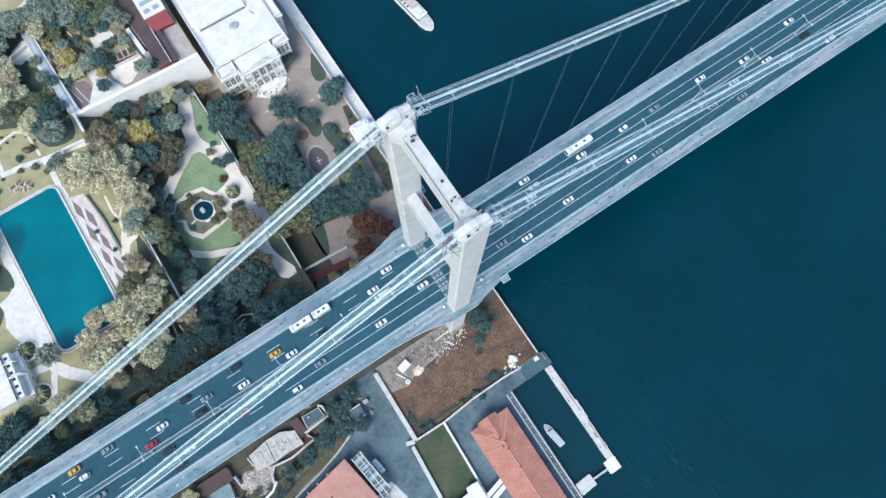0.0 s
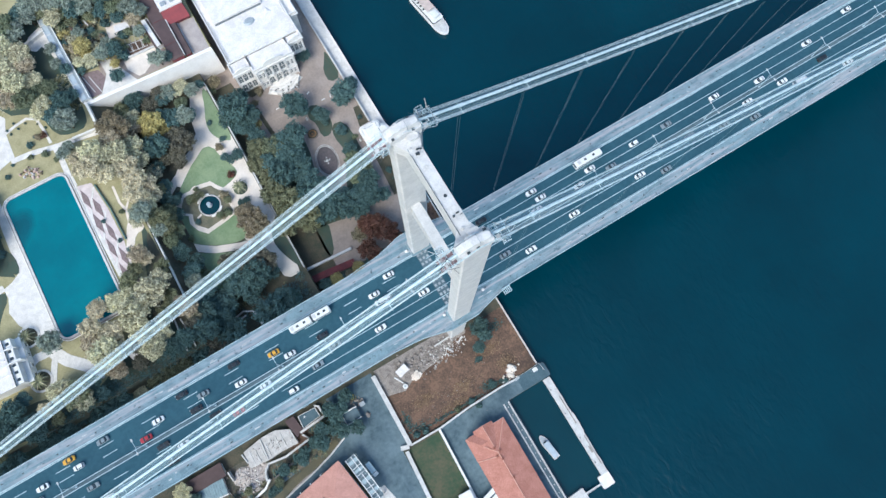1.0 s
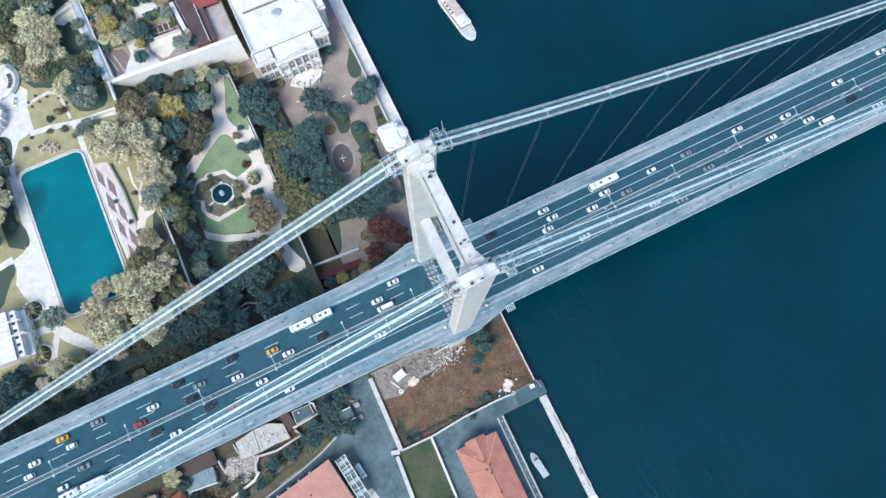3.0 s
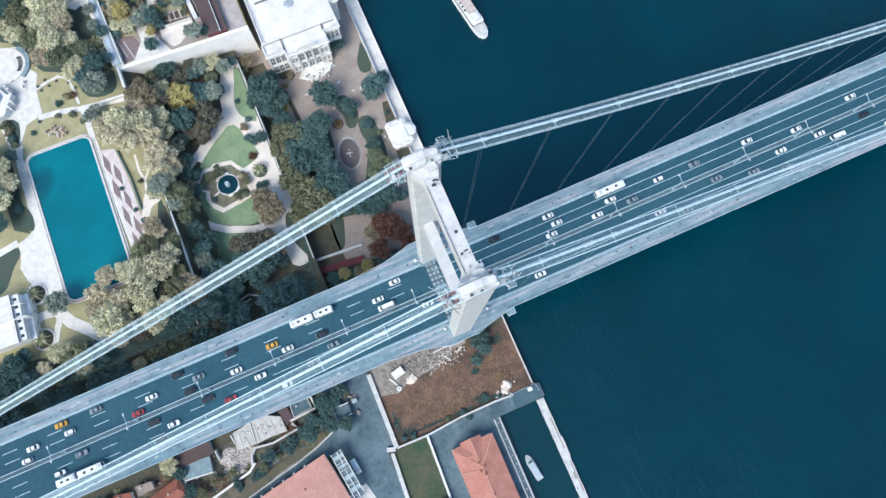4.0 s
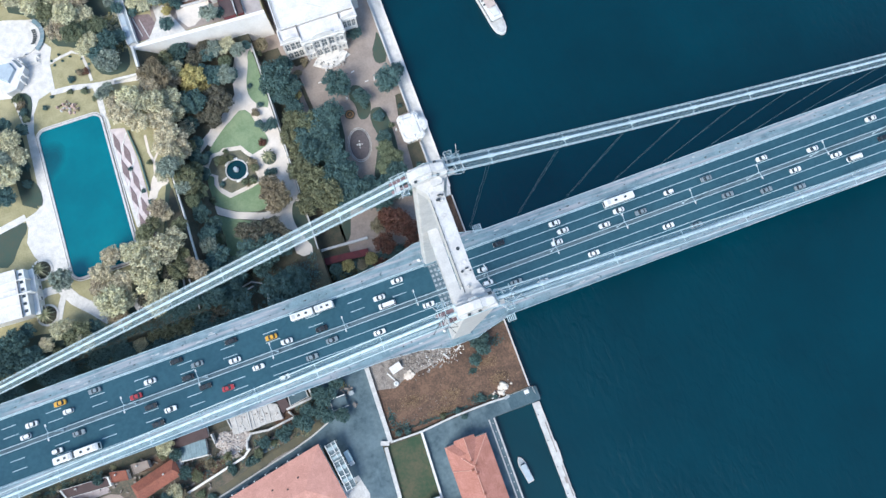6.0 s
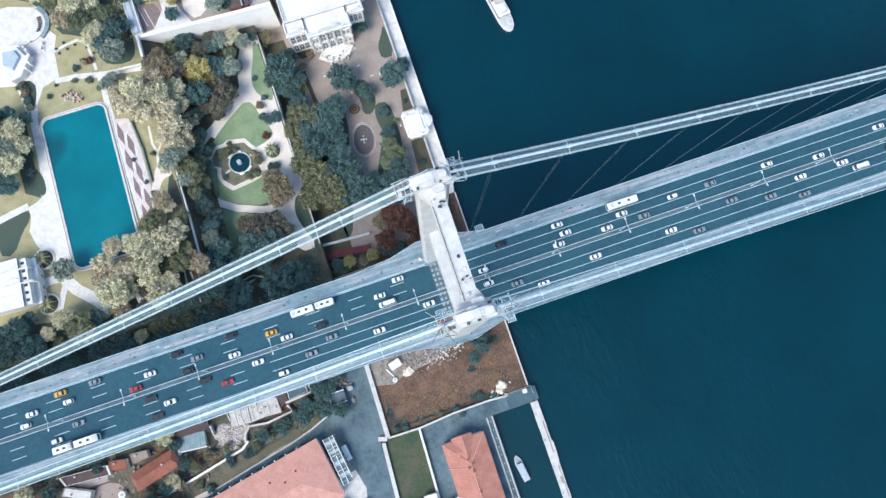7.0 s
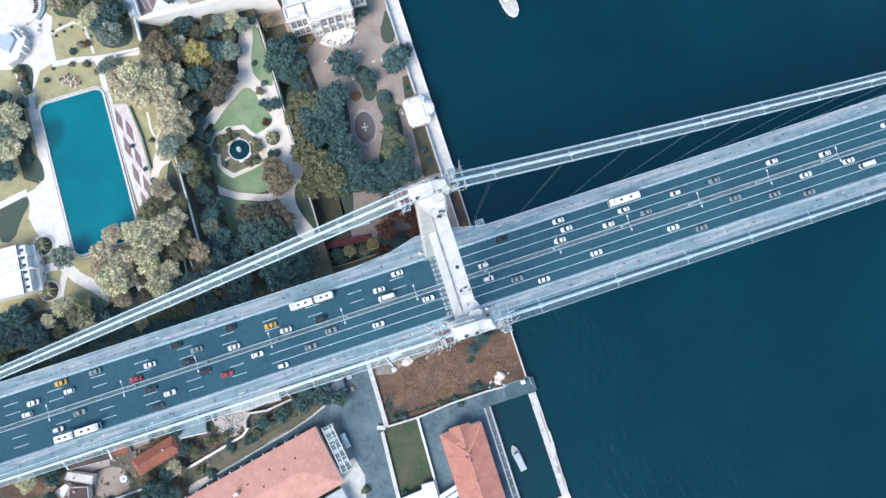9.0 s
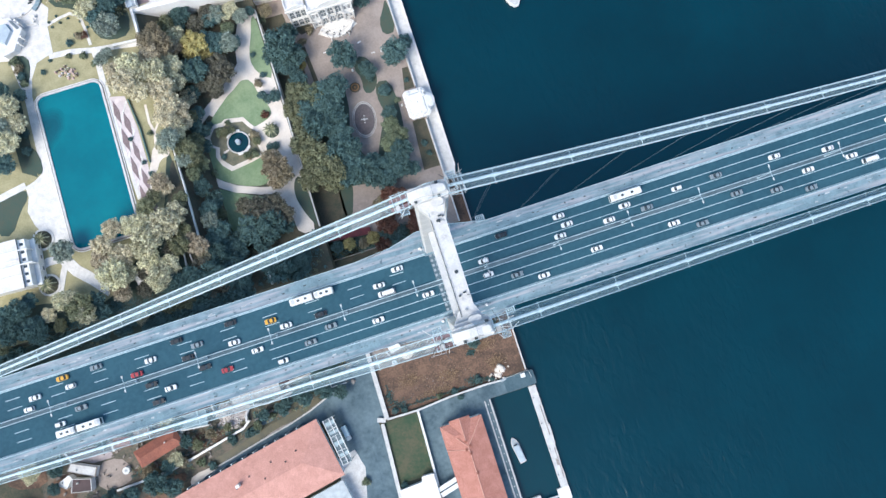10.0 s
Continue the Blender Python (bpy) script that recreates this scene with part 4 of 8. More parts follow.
for sg in (1, -1):
    leg = Shape()
    levels = [1.0, 30, 60, 85, 112, 138, 161.2 + SOUTH[sg][1]]
    vs = [p for z in levels for p in leg_ring(z, sg)]
    fs = [(i * 8 + k, i * 8 + (k + 1) % 8, i * 8 + 8 + (k + 1) % 8, i * 8 + 8 + k) for i in range(len(levels) - 1) for k in range(8)]
    leg.add(vs, fs + [tuple(range(8))[::-1], tuple(range(len(vs) - 8, len(vs)))])
    part("leg", leg, STEEL, tower, "white tapering steel leg")
    y = 14.9 * sg
    part("plinth", Shape().slab(-4.2, 4.2, y - 3.4, y + 3.4, 1.5, 2.7, 0.8), RUBBLE, tower, "concrete footing")
    collar = Shape().prism([(-4.3, y - 3.1), (4.3, y - 3.1), (4.3, y + 3.1), (-4.3, y + 3.1)], 60.2, 61.2, 0.93)
    part("collar", collar, FOOT, tower, "stained base collar on the footway")
    y, up = 15.4 * sg - SOUTH[sg][0], SOUTH[sg][1]
    head = Shape().slab(-4.3, 4.2, y - 1.75, y + 1.75, 161.2 + up, 162.9 + up, 0.35)
    part("saddle_platform", head, STEEL, tower, "white platform on top of the leg")
    prof = [(-4.6, 0.0), (-4.2, 0.8), (-2.8, 1.5), (-1.0, 1.9), (1.0, 1.9), (2.6, 1.5), (3.9, 0.8), (4.3, 0.0)]
    hood = Shape().add([(px, y - 1.25 + 0.35 * (q > 0.5), 162.9 + up + q) for px, q in prof] + [(px, y + 1.25 - 0.35 * (q > 0.5), 162.9 + up + q) for px, q in prof], [tuple(range(8)), tuple(range(8, 16))[::-1]] + [(k + 1, k, k + 8, k + 9) for k in range(7)])
    part("saddle_housing", hood, STEEL, tower, "white hood over the cable saddle")
    part("hatch", Shape().slab(-0.2, 2.6, y - sg * 2.5 - 0.8, y - sg * 2.5 + 0.8, 160.9 + up, 162.2 + up, 0.45), STEEL, tower, "rounded white access hood")
    part("saddle_cover", Shape().slab(1.0, 3.7, y - 1.0, y + 0.6, 163.2 + up, 164.6 + up, 0.4), STEEL, tower, "rounded white cover box")
    part("saddle_cover", Shape().slab(-1.6, 0.6, y - sg * 1.3 - 0.5, y - sg * 1.3 + 0.5, 162.9 + up, 163.7 + up, 0.3), STEEL, tower)
    part("hood_seam", Shape().box(0.72, 0.82, y - 1.2, y + 1.2, 163.0 + up, 164.86 + up), GIRDER, tower)
    rnd = random.Random(40 + sg)
    for x0, x1 in ((4.5, 7.9), (-8.2, -4.7)):
        zc = 163.9 + up
        for x in (x0, x0 + (x1 - x0) * rnd.uniform(0.4, 0.6), x1):
            zt, x = zc - abs(x) * 0.40, x + rnd.uniform(-0.25, 0.25)
            n, f, h = y - rnd.uniform(1.5, 2.2), y + rnd.uniform(1.5, 2.2), rnd.uniform(0.5, 1.3)
            hoop = [(x, n, zt - 1.2), (x + 0.1, n, zt + h), (x - 0.1, f, zt + h), (x, f, zt - 1.2), (x, n, zt - 1.2)]
            part("scaffold_hoop", Shape().tube(hoop, 0.06, 4), CABLE, tower, "white tubular hoop round the cable end")
        for yy in (y - 1.85, y + 1.85):
            for dz in (-1.0, 0.7):
                e0, e1 = x0 + rnd.uniform(-0.4, 0.4), x1 + rnd.uniform(-0.6, 0.6)
                part("scaffold_rail", Shape().tube([(e0, yy, zc - abs(e0) * 0.40 + dz), (e1, yy + rnd.uniform(-0.3, 0.3), zc - abs(e1) * 0.40 + dz)], 0.06, 4), CABLE, tower)
        part("scaffold_board", Shape().box(x0 + 0.4, x0 + 1.4, y - 1.8, y - 0.5, zc - 2.9, zc - 2.8), STONE, tower, "pale scaffold boards")
        side = 1 if (x0 > 0) == (sg > 0) else -1
        xm, yy = (x0 + x1) / 2 + rnd.uniform(-0.8, 0.8), y + side * 2.6
        part("side_platform", Shape().box(xm - 0.9, xm + 0.9, yy - 0.6, yy + 0.6, 161.0 + up, 161.14 + up), MESH, tower, "small grating platform")
        for dx in (-0.9, 0.9):
            part("platform_post", Shape().tube([(xm + dx, yy + side * 0.6, 160.9 + up), (xm + dx, yy + side * 0.6, 162.3 + up)], 0.06, 4), CABLE, tower)
        part("platform_rail", Shape().tube([(xm - 0.9, yy - side * 0.6, 162.2 + up), (xm - 0.9, yy + side * 0.6, 162.3 + up), (xm + 0.9, yy + side * 0.6, 162.3 + up), (xm + 0.9, yy - side * 0.6, 162.2 + up)], 0.06, 4), CABLE, tower)
rnd = random.Random(19)
for sg in (1, -1):
    for k in range(30):
        # loose scaffold tubes and ropes about the cable ends
        side = rnd.choice((1, -1))
        a = Vector((side * rnd.uniform(4.4, 8.6), 15.4 * sg - SOUTH[sg][0] + rnd.uniform(-2.6, 2.6), 161.2 + SOUTH[sg][1] + rnd.uniform(-0.6, 2.6)))
        d = Vector((rnd.uniform(-1, 1), rnd.uniform(-1, 1), rnd.uniform(-0.7, 0.7))).normalized() * rnd.uniform(1.4, 3.6)
        part("scaffold_tube", Shape().tube([a, a + d], 0.055, 4), STEEL if k % 3 else DARKSTEEL, tower)
    for k in range(5):
        x, yy = rnd.uniform(-3.6, 3.4), (15.4 + rnd.choice((-1.45, 1.45))) * sg - SOUTH[sg][0]
        part("platform_box", Shape().slab(x - rnd.uniform(0.2, 0.5), x + 0.4, yy - 0.25, yy + 0.3, 162.8 + SOUTH[sg][1], 163.1 + SOUTH[sg][1] + rnd.random() * 0.5, 0.06), STONE if k % 2 else DARKSTEEL, tower)
part("portal_beam", Shape().slab(-1.35, 2.0, -13.8, 13.8, 154.5, 160.9, 0.25), STEEL, tower, "white upper cross beam")
part("portal_beam", Shape().slab(-1.7, 1.5, -13.0, 13.0, 109.0, 115.0, 0.25), STEEL, tower, "white middle cross beam")
part("portal_beam", Shape().slab(-2.1, 2.1, -13.0, 13.0, 48.5, 54.5, 0.25), STEEL, tower, "white lower cross beam")
for sg in (1, -1):
    part("gusset", Shape().prism([(-1.3, 10.6 * sg), (2.15, 10.6 * sg), (3.4, 13.6 * sg), (-3.4, 13.6 * sg)], 157.0, 160.95), STEEL, tower, "white plate flaring into the leg")
rnd = random.Random(23)
# Grey chips imitate the notched railing shadow along the beam's west edge.
for k in range(16):
    y = -12 + k * 1.5 + rnd.uniform(-0.5, 0.5)
    part("edge_fitting", Shape().slab(-1.3, -1.3 + rnd.uniform(0.1, 0.25), y, y + rnd.uniform(0.3, 1.1), 160.85, 160.98, 0.03), GIRDER, tower)
for k in range(7):
    x, y = rnd.uniform(-0.9, 1.4), rnd.uniform(7.6, 11.4) * (1 if k % 3 else -1)
    part("beam_fitting", Shape().slab(x, x + rnd.uniform(0.2, 0.5), y, y + rnd.uniform(0.15, 0.4), 160.85, 161.1 + rnd.random() * 0.4, 0.04), DARKSTEEL if k % 2 else STONE, tower)
part("beam_rail", Shape().tube([(-1.28, -12.4, 161.3), (-1.28, 9.6, 161.3)], 0.07, 4), DARKSTEEL, tower, "dark handrail along the beam edge")
part("manhole", Shape().disc(0.6, -2.7, 0.42, 160.85, 161.0, 12), DARKSTEEL, tower, "dark open manhole")
for x0, x1, y0, y1, zz in ((-0.2, 0.7, 8.8, 9.3, 161.5), (0.4, 1.3, 9.9, 10.2, 161.3), (-0.5, 0.0, -8.1, -7.6, 161.4), (0.5, 1.3, -7.6, -7.3, 161.3)):
    part("equipment_box", Shape().slab(x0, x1, y0, y1, 160.9, zz, 0.1), DARKSTEEL, tower, "small dark equipment on the upper beam")
for x, y, r in ((0.8, -6.0, 0.7), (0.4, 5.2, 0.55)):
    part("hatch_rim", Shape().ring(x, y, r - 0.2, r, 160.9, 161.05, 14), STONE, tower)
part("beam_lamp", Shape().disc(0.0, -11.2, 0.35, 160.9, 161.6, 10, 0.7), STONE, tower)
for sg in (1, -1):
    part("bracket", Shape().slab(3.4, 5.2, sg * 14.6 - 1.5, sg * 14.6 + 1.5, 109.6, 109.9, 0.4), MESH, tower, "grey grating platform at mid height")
    part("platform_rail", Shape().tube([(3.5, sg * 14.6 - 1.5, 110.9), (5.1, sg * 14.6 - 1.5, 110.9), (5.1, sg * 14.6 + 1.5, 110.9), (3.5, sg * 14.6 + 1.5, 110.9)], 0.06, 4), CABLE, tower)

# ---- main cables ----
CY = 15.5
HANGER = material("hanger_rope", (0.16, 0.24, 0.27), None, 0.6, 1)


def swing(x):
    """The side spans draw in a little towards the south."""
    return 0.0075 * min(x, 0.0)


def cable_z(x):
    if x >= 0:
        return 71 + 93 * ((x - 537) / 537) ** 2
    return 164 + 0.475 * x + 0.00006 * x * x


XS = [-228 + i * 6 for i in range(39)] + [6 + i * 6 for i in range(86)]
for sg in (1, -1):
    y = CY * sg - SOUTH[sg][0]
    main = thing("main_cable", (0, y, SOUTH[sg][1]), "thick pale main cable with mesh catwalk beneath", "cable", "main cables")
    part("cable", Shape().tube([(x, swing(x), cable_z(x)) for x in XS], 0.36, 8), CABLE, main, "", True)
    walk_floor, edge = Shape(), Shape()
    for xs in ([x for x in XS if x < -5], [x for x in XS if x > 5]):
        for w0, w1, dz in ((-1.6, -0.12, -1.15), (0.12, 1.6, -1.15)):
            vs = [(x, w + swing(x), cable_z(x) + dz) for x in xs for w in (w0, w1)]
            walk_floor.add(vs, [(2 * i, 2 * i + 2, 2 * i + 3, 2 * i + 1) for i in range(len(xs) - 1)])
    for w in (-1.62, 1.62):
        for dz in (-1.15, -0.5, 0.1):
            edge.tube([(x, w + swing(x), cable_z(x) + dz) for x in XS], 0.06, 4)
    for i in range(210):
        x = -224 + i * 3.0
        if not -6 < x < 6:
            for w in (-1.62, 1.62):
                edge.tube([(x, w + swing(x), cable_z(x) - 1.15), (x, w + swing(x), cable_z(x) + 0.1)], 0.045, 4)
    tagged(part("hand_ropes", edge, CABLE, main, "pale catwalk hand ropes and posts"), kind="stuff")
    part("catwalk_floor", walk_floor, MESH, main, "grey wire-mesh catwalk")
    for i in range(20):
        x = 15.4 + 19.7 * i
        part("clamp", Shape().tube([(x - 0.7, 0, cable_z(x - 0.7)), (x + 0.7, 0, cable_z(x + 0.7))], 0.47, 8), CABLE, main, "pale cable band")
        part("cross_bar", Shape().tube([(x, -1.9, cable_z(x) - 1.1), (x, 1.9, cable_z(x) - 1.1)], 0.06, 4), CABLE, main)
        for dx in (-0.35, 0.35):
            part("hanger", Shape().tube([(x + dx, 0, cable_z(x)), (x + dx, axis_y(x) + 16.8 * sg - y, deck_z(x) + 0.2 - SOUTH[sg][1])], 0.027, 5), HANGER, main, "thin grey hanger rope")
    for i in range(12):
        x = -22 - 17.0 * i
        part("cross_bar", Shape().tube([(x, swing(x) - 2.0, cable_z(x) - 1.1), (x, swing(x) + 2.0, cable_z(x) - 1.1)], 0.07, 4).tube([(x - 0.5, swing(x), cable_z(x - 0.5)), (x + 0.5, swing(x), cable_z(x + 0.5))], 0.46, 8), CABLE, main)
    net = Shape()
    for w in (-1.35, 0.55):
        xs = (-8.8, -4.9)
        net.add([(xs[0], w, cable_z(xs[0]) - 0.9), (xs[1], w, cable_z(xs[1]) - 0.9), (xs[1], w + 0.75, cable_z(xs[1]) - 0.9), (xs[0], w + 0.75, cable_z(xs[0]) - 0.9)], [(0, 1, 2, 3)])
    part("safety_net", net, NET, main, "faded red netting on the catwalk")
    anchor = thing("cable_anchor", (-226, y + swing(-226), 2), "concrete anchor block at the cable end", "anchor", "anchor blocks")
    part("block", Shape().slab(-6, 6, -3, 3, -1, cable_z(-226) - 1.2, 0.6), GIRDER, anchor)

# ---- street lamps on the median ----
lamp = thing("street_lamp", (-11.2, axis_y(-11.2), deck_z(-11.2) + 0.5), "white double-arm street lamp on the median", "street lamp", "median street lamps")
part("pole", Shape().tube([(0, 0, -0.1), (0, 0, 9.6)], 0.16, 8, 0.09), RAIL, lamp)
for sg in (1, -1):
    part("arm", Shape().tube([(0, 0, 9.2), (0, 1.2 * sg, 9.7), (0, 2.4 * sg, 9.8)], 0.09, 6), RAIL, lamp)
    part("lamp_head", Shape().slab(-0.24, 0.24, min(2.0 * sg, 3.0 * sg), max(2.0 * sg, 3.0 * sg), 9.72, 9.92, 0.08), LAMPGLASS, lamp)
part("base", Shape().slab(-0.3, 0.3, -0.3, 0.3, -0.1, 0.5, 0.06), RAIL, lamp)
for k in range(-9, 10):
    if k:
        x = -11.2 + 27.2 * k
        copy_thing(lamp, pose(x, axis_y(x), deck_z(x) + 0.5))


# ---- vehicles ----
def car(colour_name, colour, label, length=4.5, width=1.85, height=1.45, van=False):
    """One parked-looking car, nose towards +x, at the origin."""
    c = thing("car", (0, 0, 0), label, "car", "cars on the bridge")
    col = paint(colour_name, colour)
    L, W = length / 2, width / 2

    def hull(x0, x1, w, c1):
        return [(x0 + c1, -w), (x1 - c1, -w), (x1 - c1 * 0.35, -w * 0.86), (x1, -w * 0.5), (x1, w * 0.5), (x1 - c1 * 0.35, w * 0.86), (x1 - c1, w), (x0 + c1, w), (x0 + c1 * 0.3, w * 0.86), (x0, w * 0.55), (x0, -w * 0.55), (x0 + c1 * 0.3, -w * 0.86)]

    body = Shape().prism(hull(-L, L, W, 0.55), 0.28, 0.62).prism(hull(-L, L, W, 0.55), 0.62, 0.9, 0.95)
    part("body", body, col, c)
    a, b = (-L + 0.15, L - 0.9) if van else (-L + 0.75, L - 1.15)
    part("cabin", Shape().prism(hull(a, b, W * 0.9, 0.35), 0.88, height - 0.06, 0.78, (-0.1, 0)), GLASS, c, "dark window glass")
    part("roof", Shape().prism(hull(a + (0.2 if van else 0.55), b - (0.75 if van else 0.85), W * 0.74, 0.25), height - 0.07, height, 0.95), col, c)
    for sg in (1, -1):
        part("headlight", Shape().slab(L - 0.22, L + 0.01, sg * W * 0.62 - 0.18, sg * W * 0.62 + 0.18, 0.58, 0.72, 0.04), LAMPGLASS, c)
        part("tail_light", Shape().slab(-L - 0.01, -L + 0.12, sg * W * 0.62 - 0.16, sg * W * 0.62 + 0.16, 0.6, 0.76, 0.03), NET, c)
        for x in (-L * 0.6, L * 0.62):
            wh = Shape().tube([(x, sg * (W - 0.2), 0.32), (x, sg * (W + 0.01), 0.32)], 0.32, 12)
            part("wheel", wh, RUBBER, c)
    return c


def bus(sections, label):
    b = thing("bus", (0, 0, 0), label, "bus", "buses on the bridge")
    col = paint("bus_white", (0.80, 0.79, 0.76))
    x = sum(sections) / 2 + 0.4 * (len(sections) - 1)
    for i, L in enumerate(sections):
        x0, x1 = x - L, x
        part("body", Shape().slab(x0, x1, -1.27, 1.27, 0.35, 2.95, 0.3), col, b)
        n = int((L - 1.0) / 1.5)
        for k in range(n):
            wx = x0 + 0.5 + k * (L - 1.0) / n
            for sg in (1, -1):
                part("window", Shape().slab(wx, wx + (L - 1.0) / n - 0.12, min(sg * 1.2, sg * 1.3), max(sg * 1.2, sg * 1.3), 1.3, 2.2, 0.02), GLASS, b, "dark side window")
        if i == 0:
            part("windscreen", Shape().slab(x1 - 0.06, x1 + 0.03, -1.0, 1.0, 1.2, 2.5, 0.02), GLASS, b, "dark windscreen")
        part("roof", Shape().prism([(x0 + 0.2, -1.2), (x1 - 0.2, -1.2), (x1 - 0.1, 0), (x1 - 0.2, 1.2), (x0 + 0.2, 1.2), (x0 + 0.1, 0)], 2.95, 3.12, 0.94), col, b)
        for k in (0.3, 0.62):
            hx = x0 + L * k
            part("roof_hatch", Shape().slab(hx - 0.5, hx + 0.5, -0.4, 0.4, 3.1, 3.24, 0.1), DARKSTEEL, b, "dark roof hatch")
        part("cooling_unit", Shape().slab(x0 + L * 0.8, x0 + L * 0.8 + 1.2, -0.8, 0.8, 3.1, 3.3, 0.15), STEEL, b)
        for k in (0.22, 0.78):
            for sg in (1, -1):
                part("wheel", Shape().tube([(x0 + L * k, sg * 0.95, 0.48), (x0 + L * k, sg * 1.26, 0.48)], 0.48, 12), RUBBER, b)
        if i + 1 < len(sections):
            part("bellows", Shape().slab(x0 - 0.85, x0 + 0.05, -1.1, 1.1, 0.6, 2.9, 0.05), DARKSTEEL, b, "dark folding bellows")
        x = x0 - 0.8
    return b


PROTOS = {
    "w": car("white_car", (0.80, 0.80, 0.79), "white saloon car on the bridge roadway"),
    "v": car("white_van", (0.78, 0.78, 0.77), "long white minibus on the bridge roadway", 6.6, 2.05, 2.3, True),
    "k": car("black_car", (0.018, 0.02, 0.024), "black car on the bridge roadway"),
    "s": car("silver_car", (0.22, 0.26, 0.28), "grey car on the bridge roadway"),
    "r": car("red_car", (0.38, 0.03, 0.04), "red car on the bridge roadway"),
    "y": car("yellow_taxi", (0.68, 0.36, 0.04), "yellow taxi on the bridge roadway"),
    "h": car("hatchback_white", (0.79, 0.79, 0.78), "small white hatchback on the bridge roadway", 3.9, 1.75, 1.5, True),
}
PROTOS["A"] = bus([8.6, 7.0], "white articulated city bus on the bridge roadway")
PROTOS["S"] = bus([12.0], "white single-deck bus on the bridge roadway")
TRAFFIC = {
    10.0: "w-15.7 k-81 k-102 s-133 y-146 A-49 w48.3 S74.5 k25.4 w205",
    6.2: "w-24 y-66.4 s-95 w-113 h-143.8 w-157.5 w50.3 w73.3 h94.2 w133.6 s110 w181 w-185",
    2.75: "v-22 k-47.9 w-61.4 w-81.5 k-99.5 r-119.2 h-160.5 w46.5 w66 s81.1 w154 h16.1 w-196",
    -2.6: "w-7.4 s-45.5 w-74 k-94.3 k-115 s115.2 w144 w161.6 k182.2 h16.3 s-142",
    -6.0: "s-54.3 r-86.6 w-108.5 h-150.8 w88.8 s130 s26.5 w58 w-28 v168",
    -9.4: "k-114 A-143.7 s99 s142.7 h-66 w36 w190",
}
used = set()
for y, row in TRAFFIC.items():
    for item in row.split():
        key, x = item[0], float(item[1:])
        where = pose(x, y + axis_y(x) - 0.4, deck_z(x) + 0.05, 0, -0.89 if y < 0 else 0.89, DECK_TURN + (0 if y < 0 else 180))
        if key in used:
            copy_thing(PROTOS[key], where)
        else:
            PROTOS[key].matrix_basis = where
            used.add(key)


# ---- buildings ----
def arched_window(parent, x, y, z, w, h, face, arch=True, split=True):
    """A window with a proud surround, dark panes and a mullion. face: 's' looks to -y, 'e' to +x."""
    def put(s, name, mat, label="", under=None):
        if face == "e":
            s.v = [(-b, a, c) for a, b, c in s.v]
        if face == "w":
            s.v = [(b, -a, c) for a, b, c in s.v]
        s.v = [(a + x, b + y, c + z) for a, b, c in s.v]
        return part(name, s, mat, under or parent, label)

    fr = Shape().box(-w / 2 - 0.28, -w / 2, -0.28, 0.1, 0, h).box(w / 2, w / 2 + 0.28, -0.28, 0.1, 0, h).box(-w / 2 - 0.4, w / 2 + 0.4, -0.4, 0.1, -0.25, 0)
    if arch:
        n = 6
        for i in range(n):
            a, b = math.pi * i / n, math.pi * (i + 1) / n
            r0, r1 = w / 2, w / 2 + 0.28
            q = [(r0 * math.cos(a), r0 * math.sin(a)), (r1 * math.cos(a), r1 * math.sin(a)), (r1 * math.cos(b), r1 * math.sin(b)), (r0 * math.cos(b), r0 * math.sin(b))]
            fr.add([(p, -0.28, h + s) for p, s in q] + [(p, 0.1, h + s) for p, s in q], [(0, 1, 2, 3), (7, 6, 5, 4), (0, 4, 5, 1), (1, 5, 6, 2), (2, 6, 7, 3), (3, 7, 4, 0)])
    else:
        fr.box(-w / 2 - 0.4, w / 2 + 0.4, -0.4, 0.1, h, h + 0.35)
    win = put(fr, "window", MARBLE, "carved white window surround")
    pane = Shape().box(-w / 2, w / 2, -0.06, 0.08, 0, h)
    if arch:
        pane.add([(w / 2 * math.cos(math.pi * i / 8), -0.06, h + w / 2 * math.sin(math.pi * i / 8)) for i in range(9)], [tuple(range(9))])
    put(pane, "pane", GREYGLASS if parent.name.startswith("palace") else GLASS, "dull grey glass" if parent.name.startswith("palace") else "dark glass", win)
    if split:
        put(Shape().box(-0.08, 0.08, -0.16, 0.0, 0, h + (w / 2 if arch else 0)).box(-w / 2, w / 2, -0.16, 0.0, h * 0.62, h * 0.62 + 0.14), "mullion", MARBLE, "", win)
    return win


palace = thing("palace", (0, 0, 0), "large white marble waterfront palace with arched windows", "palace")
PZ, PT = 5.0, 22.6
part("wall", Shape().box(-30, 6.6, 147, 230, PZ, PT), MARBLE, palace, "white marble main block")
part("wall", Shape().box(-30.6, -21.4, 141.2, 147, PZ, PT - 0.4), MARBLE, palace, "projecting white corner bay")
part("wall", Shape().box(-21.4, -0.9, 138.2, 147, PZ, PT - 0.4), MARBLE, palace, "projecting white entrance bay")
part("wall", Shape().box(-0.9, 6.8, 143.8, 147, PZ, PT - 0.4), MARBLE, palace, "projecting white seaward bay")
part("wall", Shape().box(6.6, 10.8, 157.5, 200, PZ, PT - 0.8), MARBLE, palace, "white seaward wing")
roof = part("roof", Shape().box(-29.5, 6.1, 147, 229.5, PT, PT + 0.5), LEAD, palace, "flat pale roof")
part("bay_roof", Shape().box(-30.2, -21.6, 141.6, 147, PT - 0.4, PT), LEAD, palace)
part("bay_roof", Shape().box(-21.0, -1.3, 138.6, 147, PT - 0.4, PT + 0.1), LEAD, palace)
part("bay_roof", Shape().box(-0.6, 6.4, 144.2, 147, PT - 0.4, PT), LEAD, palace)
par = Shape()
